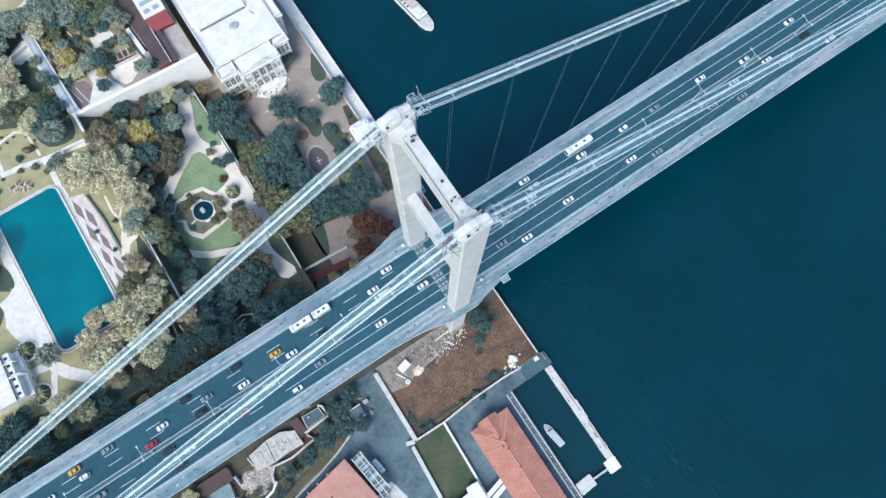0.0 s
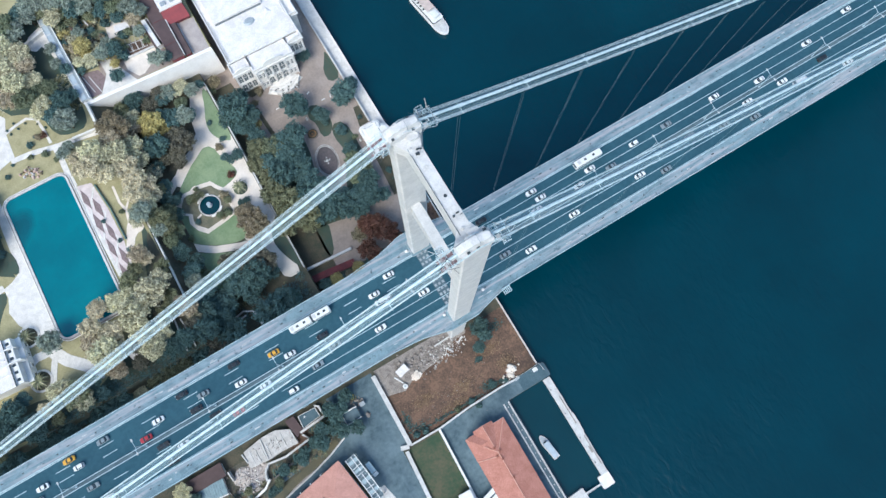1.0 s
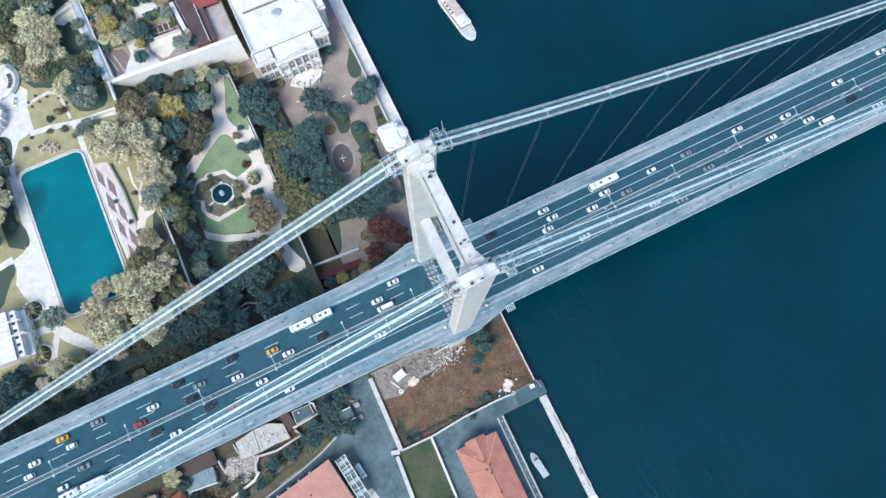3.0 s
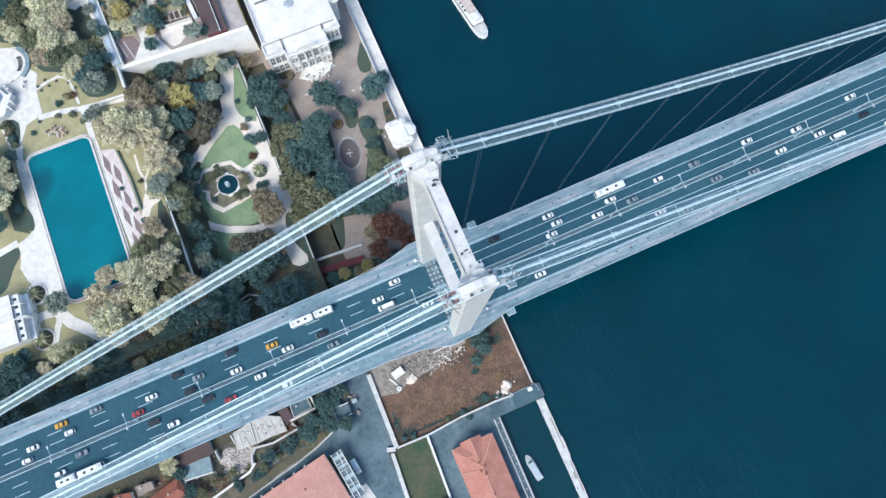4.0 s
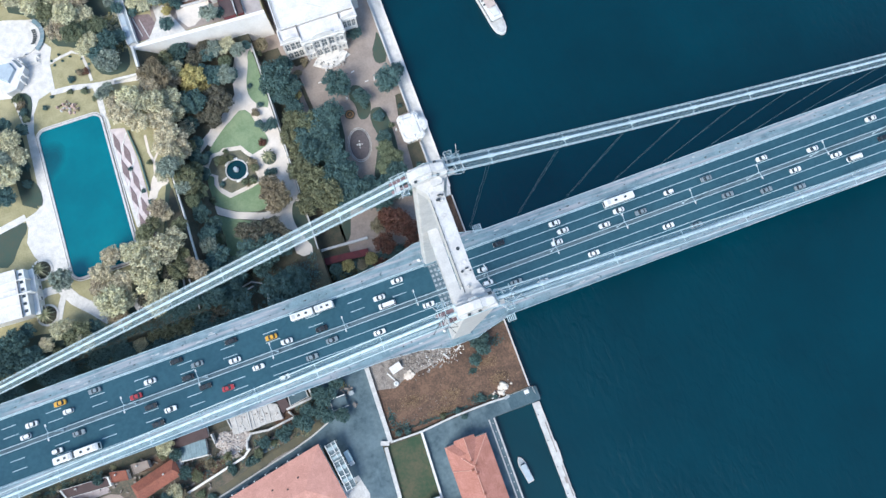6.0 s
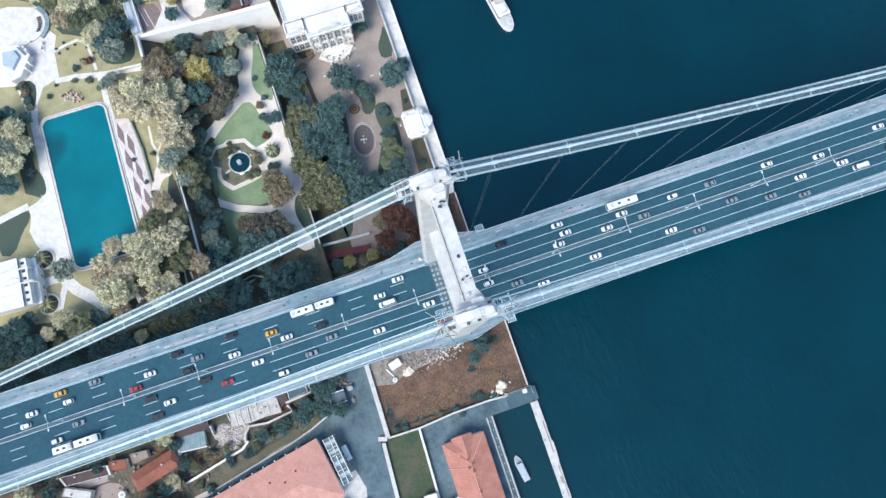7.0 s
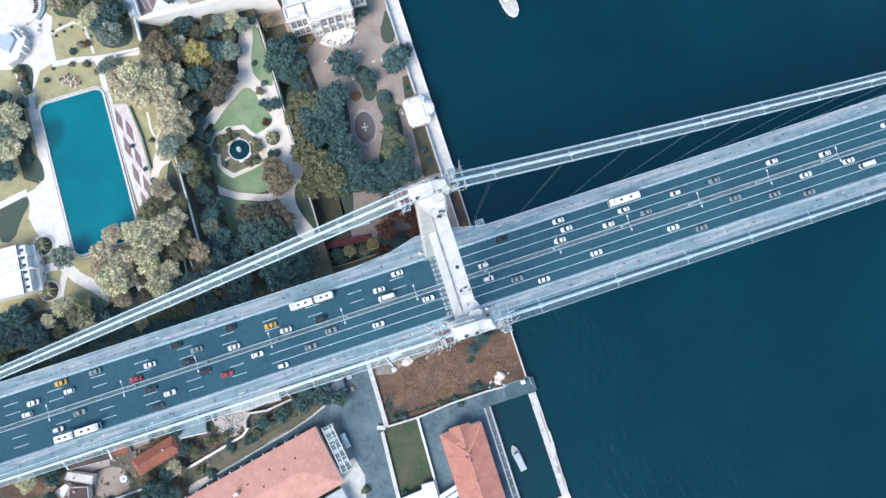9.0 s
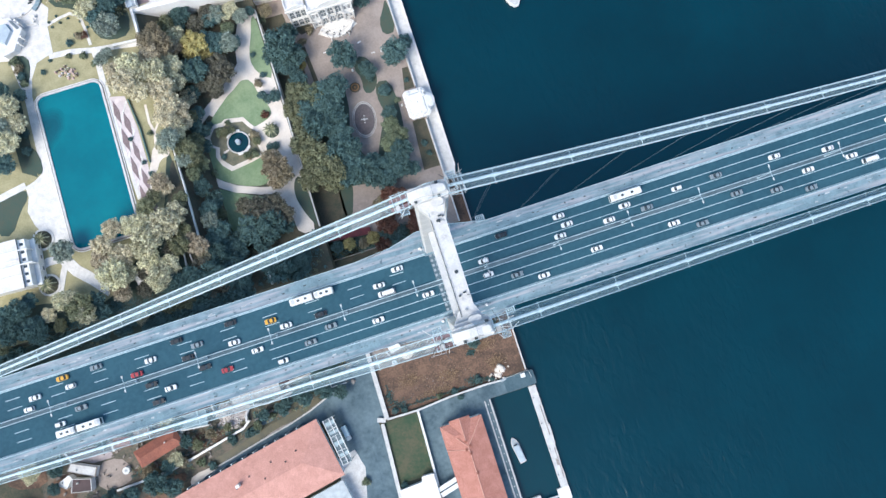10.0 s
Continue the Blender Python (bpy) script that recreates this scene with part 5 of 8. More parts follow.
for x0, x1, y0, y1, z in ((-30.3, 6.9, 147, 230, PT), (-30.9, -21.1, 140.8, 147.4, PT - 0.4), (-21.7, -0.6, 137.8, 147.4, PT - 0.4), (-1.2, 7.1, 143.4, 147.4, PT - 0.4), (6.9, 11.2, 157.1, 200, PT - 0.8)):
    par.box(x0, x1, y0, y0 + 0.55, z, z + 1.3).box(x0, x0 + 0.55, y0 + 0.55, y1, z, z + 1.3).box(x1 - 0.55, x1, y0 + 0.55, y1, z, z + 1.3)
    par.box(x0 - 0.4, x1 + 0.4, y0 - 0.4, y0 + 0.2, z - 0.7, z - 0.1).box(x1 - 0.2, x1 + 0.4, y0 + 0.2, y1, z - 0.7, z - 0.1)
    for k in range(int((x1 - x0) / 2.4)):
        par.box(x0 + 1 + k * 2.4, x0 + 1.5 + k * 2.4, y0 - 0.1, y0 + 0.6, z + 1.3, z + 1.9)
part("parapet", par, MARBLE, palace, "white parapet and cornice")
for cx, w, y in ((-26, 3.4, 140.9), (-11.2, 5.6, 137.9), (3.0, 3.0, 143.5)):
    arc = [(cx + w * math.cos(math.pi * i / 10), math.sin(math.pi * i / 10) * w * 0.5) for i in range(11)]
    part("pediment", Shape().add([(px, y, PT + 0.7 + q) for px, q in arc] + [(px, y + 0.7, PT + 0.7 + q) for px, q in arc], [tuple(range(11)), tuple(range(11, 22))[::-1]] + [(k + 1, k, k + 11, k + 12) for k in range(10)]), MARBLE, palace, "curved white pediment")
part("raised_roof", Shape().prism([(-27, 169.2), (-1.4, 169.2), (-1.4, 222), (-27, 222)], PT + 0.5, PT + 2.6, 0.985), LEAD, palace, "raised pale central roof")
# Added dark band paints the shadow line on the raised roof's south face.
part("clerestory", Shape().box(-26.4, -2.0, 168.95, 169.2, PT + 0.6, PT + 1.7), GREYGLASS, palace, "dull dark band painting the shaded roof step")
part("skylight", Shape().disc(-11.2, 163.4, 2.9, PT + 0.4, PT + 1.3, 24, 0.7, 2.2), TIN, palace, "grey oval skylight")
part("roof_seam", Shape().tube([(-14, 157, PT + 0.6), (-7, 152, PT + 0.7)], 0.12, 4), STONE, palace, "lead roof seam")
part("roof_seam", Shape().box(-29.2, -28.6, 148, 173, PT + 0.45, PT + 0.9), STONE, palace)
part("roof_vent", Shape().prism([(-4, 161), (1, 163), (-1, 167)], PT + 0.5, PT + 1.6, 0.3), LEAD, palace)
for zz, hh in ((6.8, 4.2), (14.0, 4.8)):
    for x in (-28.7, -26.0, -23.3):
        arched_window(palace, x, 141.2, zz, 2.0, hh, "s")
    for x in (-14.9, -11.3, -7.7):
        arched_window(palace, x, 138.2, zz, 2.5, hh, "s")
    for x in (-19.6, -17.8, -4.6, -2.6):
        arched_window(palace, x, 138.2, zz + 0.4, 0.9, hh - 0.9, "s", False)
    for x in (0.8, 3.0, 5.2):
        arched_window(palace, x, 143.8, zz, 1.45, hh, "s")
    for k in range(10):
        arched_window(palace, 6.6 if k < 3 else 10.8, 149 + k * 3.8, zz, 1.5, hh, "e")
columns = [-21.0, -16.95, -13.35, -12.85, -9.75, -9.25, -5.65, -1.3]
for x in columns:
    part("pilaster", Shape().tube([(x, 137.7, PZ + 0.2), (x, 137.7, PT - 1.6)], 0.3, 10).box(x - 0.65, x + 0.65, 137.2, 138.2, PT - 1.6, PT - 1.0).box(x - 0.65, x + 0.65, 137.2, 138.2, 12.2, 12.7), MARBLE, palace)
for x, y in ((-30.3, 141.2), (-21.8, 141.2), (-0.5, 143.8), (6.4, 143.8)):
    part("pilaster", Shape().box(x - 0.35, x + 0.35, y - 0.4, y, PZ + 0.2, PT - 1.0), MARBLE, palace)
part("string_course", Shape().box(-30.8, -21.2, 140.9, 141.2, 12.1, 12.7), MARBLE, palace)
part("string_course", Shape().box(-21.6, -0.7, 137.9, 138.2, 12.1, 12.7), MARBLE, palace)
part("string_course", Shape().box(-1.1, 7.0, 143.5, 143.8, 12.1, 12.7), MARBLE, palace)
for k in range(7):
    w, d = 9.6 - k * 0.75, 7.6 - k * 0.9
    pts = [(-10.9 - w * 0.66, 138.2), (-10.9 - w, 138.2 - d * 0.45), (-10.9 - w * 0.62, 138.2 - d * 0.8), (-10.9 - w * 0.34, 138.2 - d), (-10.6 + w * 0.3, 138.2 - d), (-10.6 + w * 0.6, 138.2 - d * 0.72), (-10.6 + w, 138.2 - d * 0.5), (-10.6 + w * 0.72, 138.2)]
    part("step", Shape().prism(pts, PZ - 0.2, PZ + 0.2 * (k + 1)), MARBLE if k % 2 else PLAZA, palace, "white marble step")
for x, y, turn in ((-17.4, 133.4, 30), (-15.0, 131.4, 20), (-12.4, 130.6, 5), (-8.6, 130.7, -8), (-5.6, 132.2, -28), (-3.2, 134.6, -40)):
    c, d = math.cos(radians(turn)), math.sin(radians(turn))
    part("balustrade", Shape().strip([(x - 1.1 * c, y + 1.1 * d), (x + 1.1 * c, y - 1.1 * d)], 0.5, PZ, PZ + 1.7), MARBLE, palace, "carved white balustrade")
rnd = random.Random(5)
for sg in (-1, 1):
    for k in range(4):
        x, y = -10.6 + sg * (4.4 + k * 1.2), 130.0 + k * 1.8
        part("baluster_post", Shape().slab(x - 0.3, x + 0.3, y - 0.3, y + 0.3, PZ, PZ + 2.2, 0.08), MARBLE, palace)
for k in range(13):
    a = rnd.uniform(0, 3.0)
    x, y = -16.4 + k * 0.95, 130.0 + rnd.uniform(0, 4.4)
    d = Shape().tube([(x, y, PZ + 1.0), (x + 0.8 * math.cos(a), y + 0.8 * math.sin(a), PZ + 1.0)], 0.22, 6)
    part("bronze_fitting", d, DARKSTEEL, palace)

# waterfront kiosk
kiosk = thing("sea_kiosk", (14.6, 86.6, 3.6), "white marble sea kiosk with a carved low roof on the quay", "kiosk")
part("wall", Shape().slab(-5.0, 4.4, -6.2, 6.4, 0, 4.8, 1.2), MARBLE, kiosk, "white carved walls")
part("bay", Shape().disc(4.6, 0.3, 3.4, 0, 5.0, 14), MARBLE, kiosk, "rounded bay above the water")
part("cornice", Shape().slab(-5.8, 5.0, -6.9, 7.1, 4.8, 5.3, 1.4), MARBLE, kiosk)
part("roof", Shape().prism([(-5.4, -5.2), (-4, -6.6), (3.4, -6.6), (4.8, -5.2), (4.8, 5.4), (3.4, 6.8), (-4, 6.8), (-5.4, 5.4)], 5.3, 5.9, 0.93).prism([(-3.8, -4.8), (3.4, -4.8), (3.4, 5.0), (-3.8, 5.0)], 5.9, 6.5, 0.86), MARBLE, kiosk, "white carved roof in low tiers")
part("bay_roof", Shape().disc(4.6, 0.3, 3.7, 5.0, 5.85, 14, 0.6), MARBLE, kiosk)
for i in range(10):
    a = i * math.tau / 10
    part("pinnacle", Shape().tube([(-0.3 + 5.4 * math.cos(a), 0.1 + 6.7 * math.sin(a), 5.2), (-0.3 + 5.4 * math.cos(a), 0.1 + 6.7 * math.sin(a), 6.6)], 0.3, 6, 0.08), MARBLE, kiosk)
for i in range(22):
    a = i * math.tau / 22
    c, s_ = math.cos(a), math.sin(a)
    part("scallop", Shape().disc(-0.3 + 5.2 * c, 0.1 + 6.5 * s_, 0.62, 4.9, 5.9, 8, 0.5), MARBLE, kiosk)
rnd = random.Random(77)
for i in range(20):
    part("finial", Shape().disc(rnd.uniform(-4.2, 3.8), rnd.uniform(-5.4, 5.6), rnd.uniform(0.5, 1.0), 5.6, 6.1 + rnd.random() * 0.6, 9, 0.7), STUCCO if i % 3 else MARBLE, kiosk)
part("ridge", Shape().tube([(-0.2, 0.1, 6.3), (-0.2, 0.1, 8.0)], 0.3, 6, 0.05), MARBLE, kiosk)
for y in (-3.6, 0, 3.8):
    arched_window(kiosk, -5.0, y, 1.2, 1.2, 1.9, "w")
for x in (-2.6, 1.6):
    arched_window(kiosk, x, -6.2, 1.2, 1.2, 1.9, "s")

# long dark-roofed range and red block
rng = thing("long_building", (-48.9, 190, 24), "long narrow building with a dark brown roof", "building")
part("wall", Shape().box(-3.0, 2.8, -30.2, 40, 0, 3.0), MAROON, rng, "maroon rendered walls")
part("roof", Shape().prism([(-3.2, -30.4), (3.0, -30.4), (3.4, 40.4), (-3.8, 40.4)], 3.0, 3.7, 0.97), DARKROOF, rng, "dark brown flat roof")
part("gutter", Shape().box(3.1, 3.5, -30.4, 40.4, 2.6, 3.6), STONE, rng, "pale roof edge")
for k in range(7):
    part("window", Shape().box(2.75, 2.9, -26 + k * 6, -24.6 + k * 6, 0.9, 2.3), GLASS, rng)
for y in (-22, -8, 7, 21):
    part("roof_seam", Shape().box(-3.0, 2.9, y - 0.08, y + 0.08, 3.6, 3.8), MAROON, rng)
red = thing("red_building", (-40.3, 186, 24), "small building with red roof slope and white deck", "building")
part("wall", Shape().box(-5.6, 5.4, -7.0, 12, 0, 2.4), MAROON, red, "maroon rendered walls")
part("red_roof", Shape().add([(-5.9, -7.4, 2.4), (5.7, -7.8, 2.4), (5.2, -1.2, 5.2), (-5.5, -1.2, 5.2), (-5.9, -1.2, 2.4), (5.7, -1.2, 2.4)], [(0, 1, 2, 3), (0, 3, 4), (1, 5, 2), (3, 2, 5, 4), (0, 4, 5, 1)]), material("red_metal_roof", (0.27, 0.05, 0.056), (0.20, 0.04, 0.046), 0.6, 3), red, "deep red sloping roof")
part("roof", Shape().box(-5.6, 5.4, -1.2, 12, 2.4, 5.4), LEAD, red, "white roof deck")
part("skylight", Shape().box(-4, -1.4, 1, 3, 5.4, 6.0).box(0.5, 3.4, 1, 3, 5.4, 6.0).box(-4, 3, 6, 7.6, 5.4, 6.1), TIN, red)
part("parapet", Shape().box(-5.8, 5.6, -1.4, -1.1, 5.2, 5.9).box(5.2, 5.6, -1.1, 12, 5.4, 6.0), MARBLE, red)
lowyard = thing("courtyard_wall", (-43.6, 169.5, 24), "low maroon lean-to beside a paved court", "building")
part("wall", Shape().box(-1.6, 1.2, -9.4, 9.4, 0, 2.0), MAROON, lowyard, "maroon wall")
part("roof", Shape().prism([(-1.7, -9.6), (1.4, -9.6), (1.4, 9.6), (-1.7, 9.6)], 2.0, 2.4, 0.96), DARKROOF, lowyard, "dark brown lean-to roof")
part("kerb", Shape().box(1.5, 1.9, -9.6, 9.6, 0, 0.5), STONE, lowyard, "pale kerb")
garage = thing("white_outbuilding", (-53.9, 178.6, 24), "narrow white outbuilding with a dark lean-to", "building", turn=4)
part("wall", Shape().box(-1.6, 1.2, -8.2, 8.2, 0, 2.8), STUCCO, garage)
part("roof", Shape().box(-1.8, 0.2, -8.4, 8.4, 2.8, 3.1).box(0.2, 1.4, -8.4, 8.4, 2.5, 2.8), LEAD, garage, "white flat roof")
part("lean_to", Shape().box(-2.9, -1.8, -7.6, 7.0, 0, 1.9), DARKROOF, garage, "dark lean-to")

# house by the pool
house = thing("white_house", (-170, 63, 24), "white villa with dark windows and a pale flat roof", "house", turn=-3)
part("wall", Shape().box(-14, 6.5, -9.5, 10.5, 0, 7.6), STUCCO, house, "white stucco walls")
part("roof", Shape().box(-14.4, 3.6, -10, 11, 7.6, 8.3).box(-14.4, 2.6, 2.0, 2.5, 8.3, 8.7).box(-14.4, 3.4, -4.4, -4.0, 8.3, 8.7), LEAD, house, "pale flat roof")
part("veranda", Shape().box(6.5, 8.6, -9.5, 10.5, 0, 4.2), STUCCO, house)
for y in (-7.6, -4.4, -1.2, 1.8, 5.0, 8.4):
    part("dormer", Shape().slab(4.3, 5.7, y - 0.6, y + 0.6, 7.4, 7.75, 0.15), GLASS, house, "dark window opening")
for y in (-7, -2.5, 2.5, 7):
    arched_window(house, 8.6, y, 1.0, 1.4, 2.0, "e", False)
part("gutter", Shape().box(3.55, 3.75, -10, 11, 8.2, 8.6), DARKSTEEL, house)
for y in (-6, -2.6, 3.4, 6.8):
    part("surround", Shape().slab(4.0, 6.0, y - 0.9, y + 0.9, 7.3, 7.66, 0.1), MARBLE, house, "white dormer surround")
part("party_wall", Shape().box(-14.4, 8.8, -0.4, 0.1, 0, 8.9).box(-14.4, 7.6, 5.8, 6.2, 0, 8.8), STUCCO, house, "white raised party wall")
PALETIN0 = material("blue_grey_lead", (0.46, 0.52, 0.56), (0.36, 0.41, 0.45), 0.6, 2.5)
pav = thing("garden_pavilion", (-150, 165, 24), "low white pavilion with stepped pale roofs", "building")
part("wall", Shape().prism([(-5, 8), (2.2, 7), (6.4, 0.8), (0.8, -8), (-4.2, -9.2), (-8, -1)], 0, 3.6), STUCCO, pav, "white rendered walls")
part("roof", Shape().prism([(-5.2, 8.3), (2.4, 7.3), (6.8, 0.8), (0.9, -8.4), (-4.4, -9.6), (-8.4, -1)], 3.6, 4.0, 0.98), LEAD, pav, "pale flat roof")
part("upper_roof", Shape().prism([(-4.6, 5), (1.0, 4.4), (2.6, 0.4), (-1.6, -5.2), (-5.6, -1.6)], 4.0, 5.2, 0.9), PALETIN0, pav, "blue-grey stepped roof")
part("glazing", Shape().prism([(1.6, 6.0), (3.2, 5.4), (5.6, 1.2), (4.4, 0.8)], 4.0, 4.3, 0.95), GREYGLASS, pav, "dull glazed roof strip")
for x, y in ((4.6, 5.2), (5.6, 3.6), (3.6, -5.4), (5.2, -3.0)):
    part("vent", Shape().slab(x - 0.4, x + 0.4, y - 0.4, y + 0.4, 0, 4.4, 0.1), MARBLE, pav, "white post with a cap")
porch = thing("entrance_steps", (-141.5, 170, 24), "white stone entrance steps with low walls", "steps")
for k in range(4):
    part("step", Shape().prism([(-2.6, -2.4 + k * 0.8), (3.6 - k * 0.5, -3.0 + k * 0.8), (4.4 - k * 0.5, 2.6), (-1.6, 3.4)], 0, 0.2 + 0.17 * k), PLAZA if k % 2 else STONE, porch)
for x, y in ((2.2, -1.0), (3.2, 1.2), (-2.0, 3.8)):
    part("pier", Shape().slab(x - 0.4, x + 0.4, y - 0.4, y + 0.4, 0, 1.6, 0.1), MARBLE, porch)
terr = thing("round_terrace", (-146, 183, 24), "raised round white terrace with a grey rim wall", "terrace")
part("floor", Shape().disc(0, 0, 11.2, -0.2, 0.5, 40, 1.0, 9.6), PLAZA, terr, "white paved floor")
rim_pts = [(12.4 * math.cos(radians(a)), 10.8 * math.sin(radians(a))) for a in range(-50, 41, 6)]
part("rim_wall", Shape().strip(rim_pts, 1.9, -0.2, 0.9), FOOT, terr, "grey rim wall")
for k in range(7):
    a = radians(-36 + k * 8)
    part("bench", Shape().slab(9.0 * math.cos(a) - 0.9, 9.0 * math.cos(a) + 0.9, 8.0 * math.sin(a) - 0.28, 8.0 * math.sin(a) + 0.28, 0.5, 1.0, 0.06), DARKSTEEL, terr, "dark bench")
shed2 = thing("terrace_cottage", (-95.6, 187, 24), "long narrow garden range with a blue-grey roof", "building", turn=2)
part("wall", Shape().box(-2.0, 1.6, -25, 25, 0, 2.4), STUCCO, shed2)
part("roof", Shape().prism([(-2.2, -25.2), (0.3, -25.2), (0.3, 25.2), (-2.2, 25.2)], 2.4, 2.7), PALETIN0, shed2, "blue-grey flat roof")
part("parapet", Shape().box(-2.5, -2.2, -25.2, 25.2, 0, 3.1).box(1.5, 1.9, -25.2, 25.2, 0, 3.0), STUCCO, shed2, "white parapet")
for k in range(8):
    part("roof_seam", Shape().box(-2.2, 0.3, -22 + k * 6.2, -21.7 + k * 6.2, 2.7, 2.85), STONE, shed2)
part("lower_roof", Shape().box(0.3, 1.5, -25.2, 25.2, 2.0, 2.45), TIN, shed2, "grey lean-to roof")
pave = thing("garden_shelter", (-66.2, 190.2, 24), "pale seating terrace with a flat shelter roof", "terrace", turn=-7)
part("slab", Shape().box(-7, 6.4, -3.4, 3.4, -0.3, 0.4), CREAM, pave)
part("roof", Shape().box(-2.6, 4.4, -3.0, 0.6, 2.6, 2.85), LEAD, pave, "pale flat shelter roof")
for x in (-2.4, 0.9, 4.2):
    for y in (-2.8, 0.4):
        part("post", Shape().box(x - 0.12, x + 0.12, y - 0.12, y + 0.12, 0.4, 2.6), MARBLE, pave)
for k in range(4):
    part("step", Shape().box(-7, 6.4, 3.4 + k * 0.6, 4.0 + k * 0.6, -0.3, 0.3 - 0.06 * k), STONE, pave)
lattice = thing("kitchen_garden", (-63.5, 179.8, 24), "small kitchen garden divided by pale kerbs", "garden bed", turn=-6)
part("bed", Shape().box(-4.4, 5.0, -4.2, 4.6, -0.2, 0.1), GRASS, lattice, "dug brown soil")
for k in range(5):
    part("kerb", Shape().box(-4.4 + k * 2.3, -4.25 + k * 2.3, -4.2, 4.6, -0.1, 0.35), STONE, lattice)
for k in range(3):
    part("kerb", Shape().box(-4.4, 5.1, -4.2 + k * 4.3, -3.9 + k * 4.3, -0.1, 0.3), STONE, lattice)
# fountain
fount = thing("fountain", (-69.8, 92.6, 12), "round teal fountain basin on an eight-sided terrace", "fountain")
octa = [(x + 69.8, y - 92.6) for x, y in ((-84.2, 99.8), (-80.8, 104.2), (-75, 104.0), (-73.0, 105.2), (-64.6, 103.6), (-62.4, 99.8), (-59.2, 95.6), (-60.4, 90), (-59.6, 83.6), (-66, 82.0), (-76.4, 80.6), (-79.8, 84.4), (-81.6, 89.0), (-80.6, 93.0), (-84, 95.4))]
inner = [(x * 0.83, y * 0.83) for x, y in octa]
part("walk", frame_ring(inner, octa, -0.2, 0.3), CREAM, fount, "cream stone walk")
part("planting", Shape().prism([(x * 0.85, y * 0.85) for x, y in octa], -0.2, 0.16), material("worn_bed", (0.22, 0.20, 0.135), (0.13, 0.13, 0.09), 0.95, 3.0, 0.06, fine=0.7), fount, "worn brown planted bed")
part("rim", Shape().ring(0, 0, 4.7, 5.25, -0.1, 0.7, 36), STONE, fount, "pale marble rim")
for a in (70, 255):
    arc = [(5.6 * math.cos(radians(a + k * 9)), 5.6 * math.sin(radians(a + k * 9))) for k in range(9)]
    part("bench", Shape().strip(arc, 0.8, -0.1, 0.95), MARBLE, fount, "curved white marble bench")
part("pool_water", Shape().disc(0, 0, 4.7, 0, 0.5, 36), BASIN, fount, "dark teal water")
part("centrepiece", Shape().disc(0, 0, 1.3, 0.3, 1.2, 12, 0.7).disc(0, 0, 0.6, 1.2, 2.4, 10, 0.6).disc(0, 0, 1.0, 2.3, 2.6, 10), PALETIN0, fount, "pale blue-grey stone centrepiece")
for a in (20, 110, 200, 290):
    c, s = math.cos(radians(a)), math.sin(radians(a))
    part("spoke", Shape().strip([(5.6 * c, 5.6 * s), (8.2 * c, 8.2 * s)], 0.9, -0.1, 0.24), CREAM, fount)
oval = thing("oval_bed", (-11.6, 87.9, 5), "oval mauve flower bed with a thin double white rim", "flower bed", turn=-10)
part("bed", Shape().disc(0, 0, 4.8, -0.1, 0.35, 36, 0.98, 7.7), material("heather_bed", (0.150, 0.122, 0.128), (0.095, 0.088, 0.086), 0.95, 1.0, 0.1, fine=1.0), oval, "dark purple bedding plants")
part("rim", Shape().ring(0, 0, 4.82, 5.0, -0.1, 0.4, 48, 1.6).ring(0, 0, 5.5, 5.68, -0.1, 0.25, 48, 1.55), STONE, oval, "thin pale double rim")
part("star", Shape().disc(0, 0, 0.9, 0.3, 0.8, 5, 0.2).disc(0, 1.6, 0.4, 0.3, 0.6, 5).disc(0, -1.6, 0.4, 0.3, 0.6, 5).disc(1.2, 0, 0.4, 0.3, 0.6, 5).disc(-1.2, 0, 0.4, 0.3, 0.6, 5), STONE, oval, "pale plants in a star")
rb = thing("round_bed", (-11.3, 104.2, 5), "round ringed bed of rust-coloured flowers", "flower bed")
part("bed", Shape().disc(0, 0, 2.6, -0.1, 0.4, 20, 0.9), SOIL, rb)
BLOOM = material("rust_blooms", (0.36, 0.20, 0.09), (0.22, 0.12, 0.06), 0.95, 0.8, 0.05, fine=0.9)
part("flower_ring", Shape().ring(0, 0, 1.4, 1.9, 0, 0.7, 20), BLOOM, rb, "rust-coloured flowers")
part("kerb", Shape().ring(0, 0, 2.6, 2.85, -0.1, 0.45, 24), GRAVEL, rb)
part("centre", Shape().disc(0, 0, 0.7, 0, 1.0, 10, 0.5), BLOOM, rb, "rust-coloured flowers")

# terracotta buildings on the south shore
hall = thing("waterside_hall", (-11.2, -92, 2), "long hall with a terracotta hipped roof by the basin", "building")
part("wall", Shape().box(-9, 9, -36, 33, 0, 5.2), STUCCO, hall, "pale rendered walls")
part("roof", Shape().hip(-9, 9, -36, 32.5, 5.2, 7.6, inset=11, over=0.7), CLAY, hall, "terracotta tiled hipped roof")
part("cross_roof", Shape().hip(-9.6, 3.0, 22.8, 33.2, 5.25, 7.0, inset=5.0, over=0.2), CLAY, hall, "tiled side hip")
part("gable_roof", Shape().add([(-5.2, 34.6, 5.3), (4.4, 34.6, 5.3), (-0.4, 34.9, 6.9), (-5.2, 27, 5.6), (4.4, 27, 5.6), (-0.4, 24, 7.58)], [(0, 1, 2), (0, 2, 5, 3), (1, 4, 5, 2), (3, 5, 4), (0, 3, 4, 1)]), CLAY, hall, "tiled north gable")
MORTAR = material("pale_mortar", (0.66, 0.40, 0.32), (0.56, 0.32, 0.25), 0.9, 1)
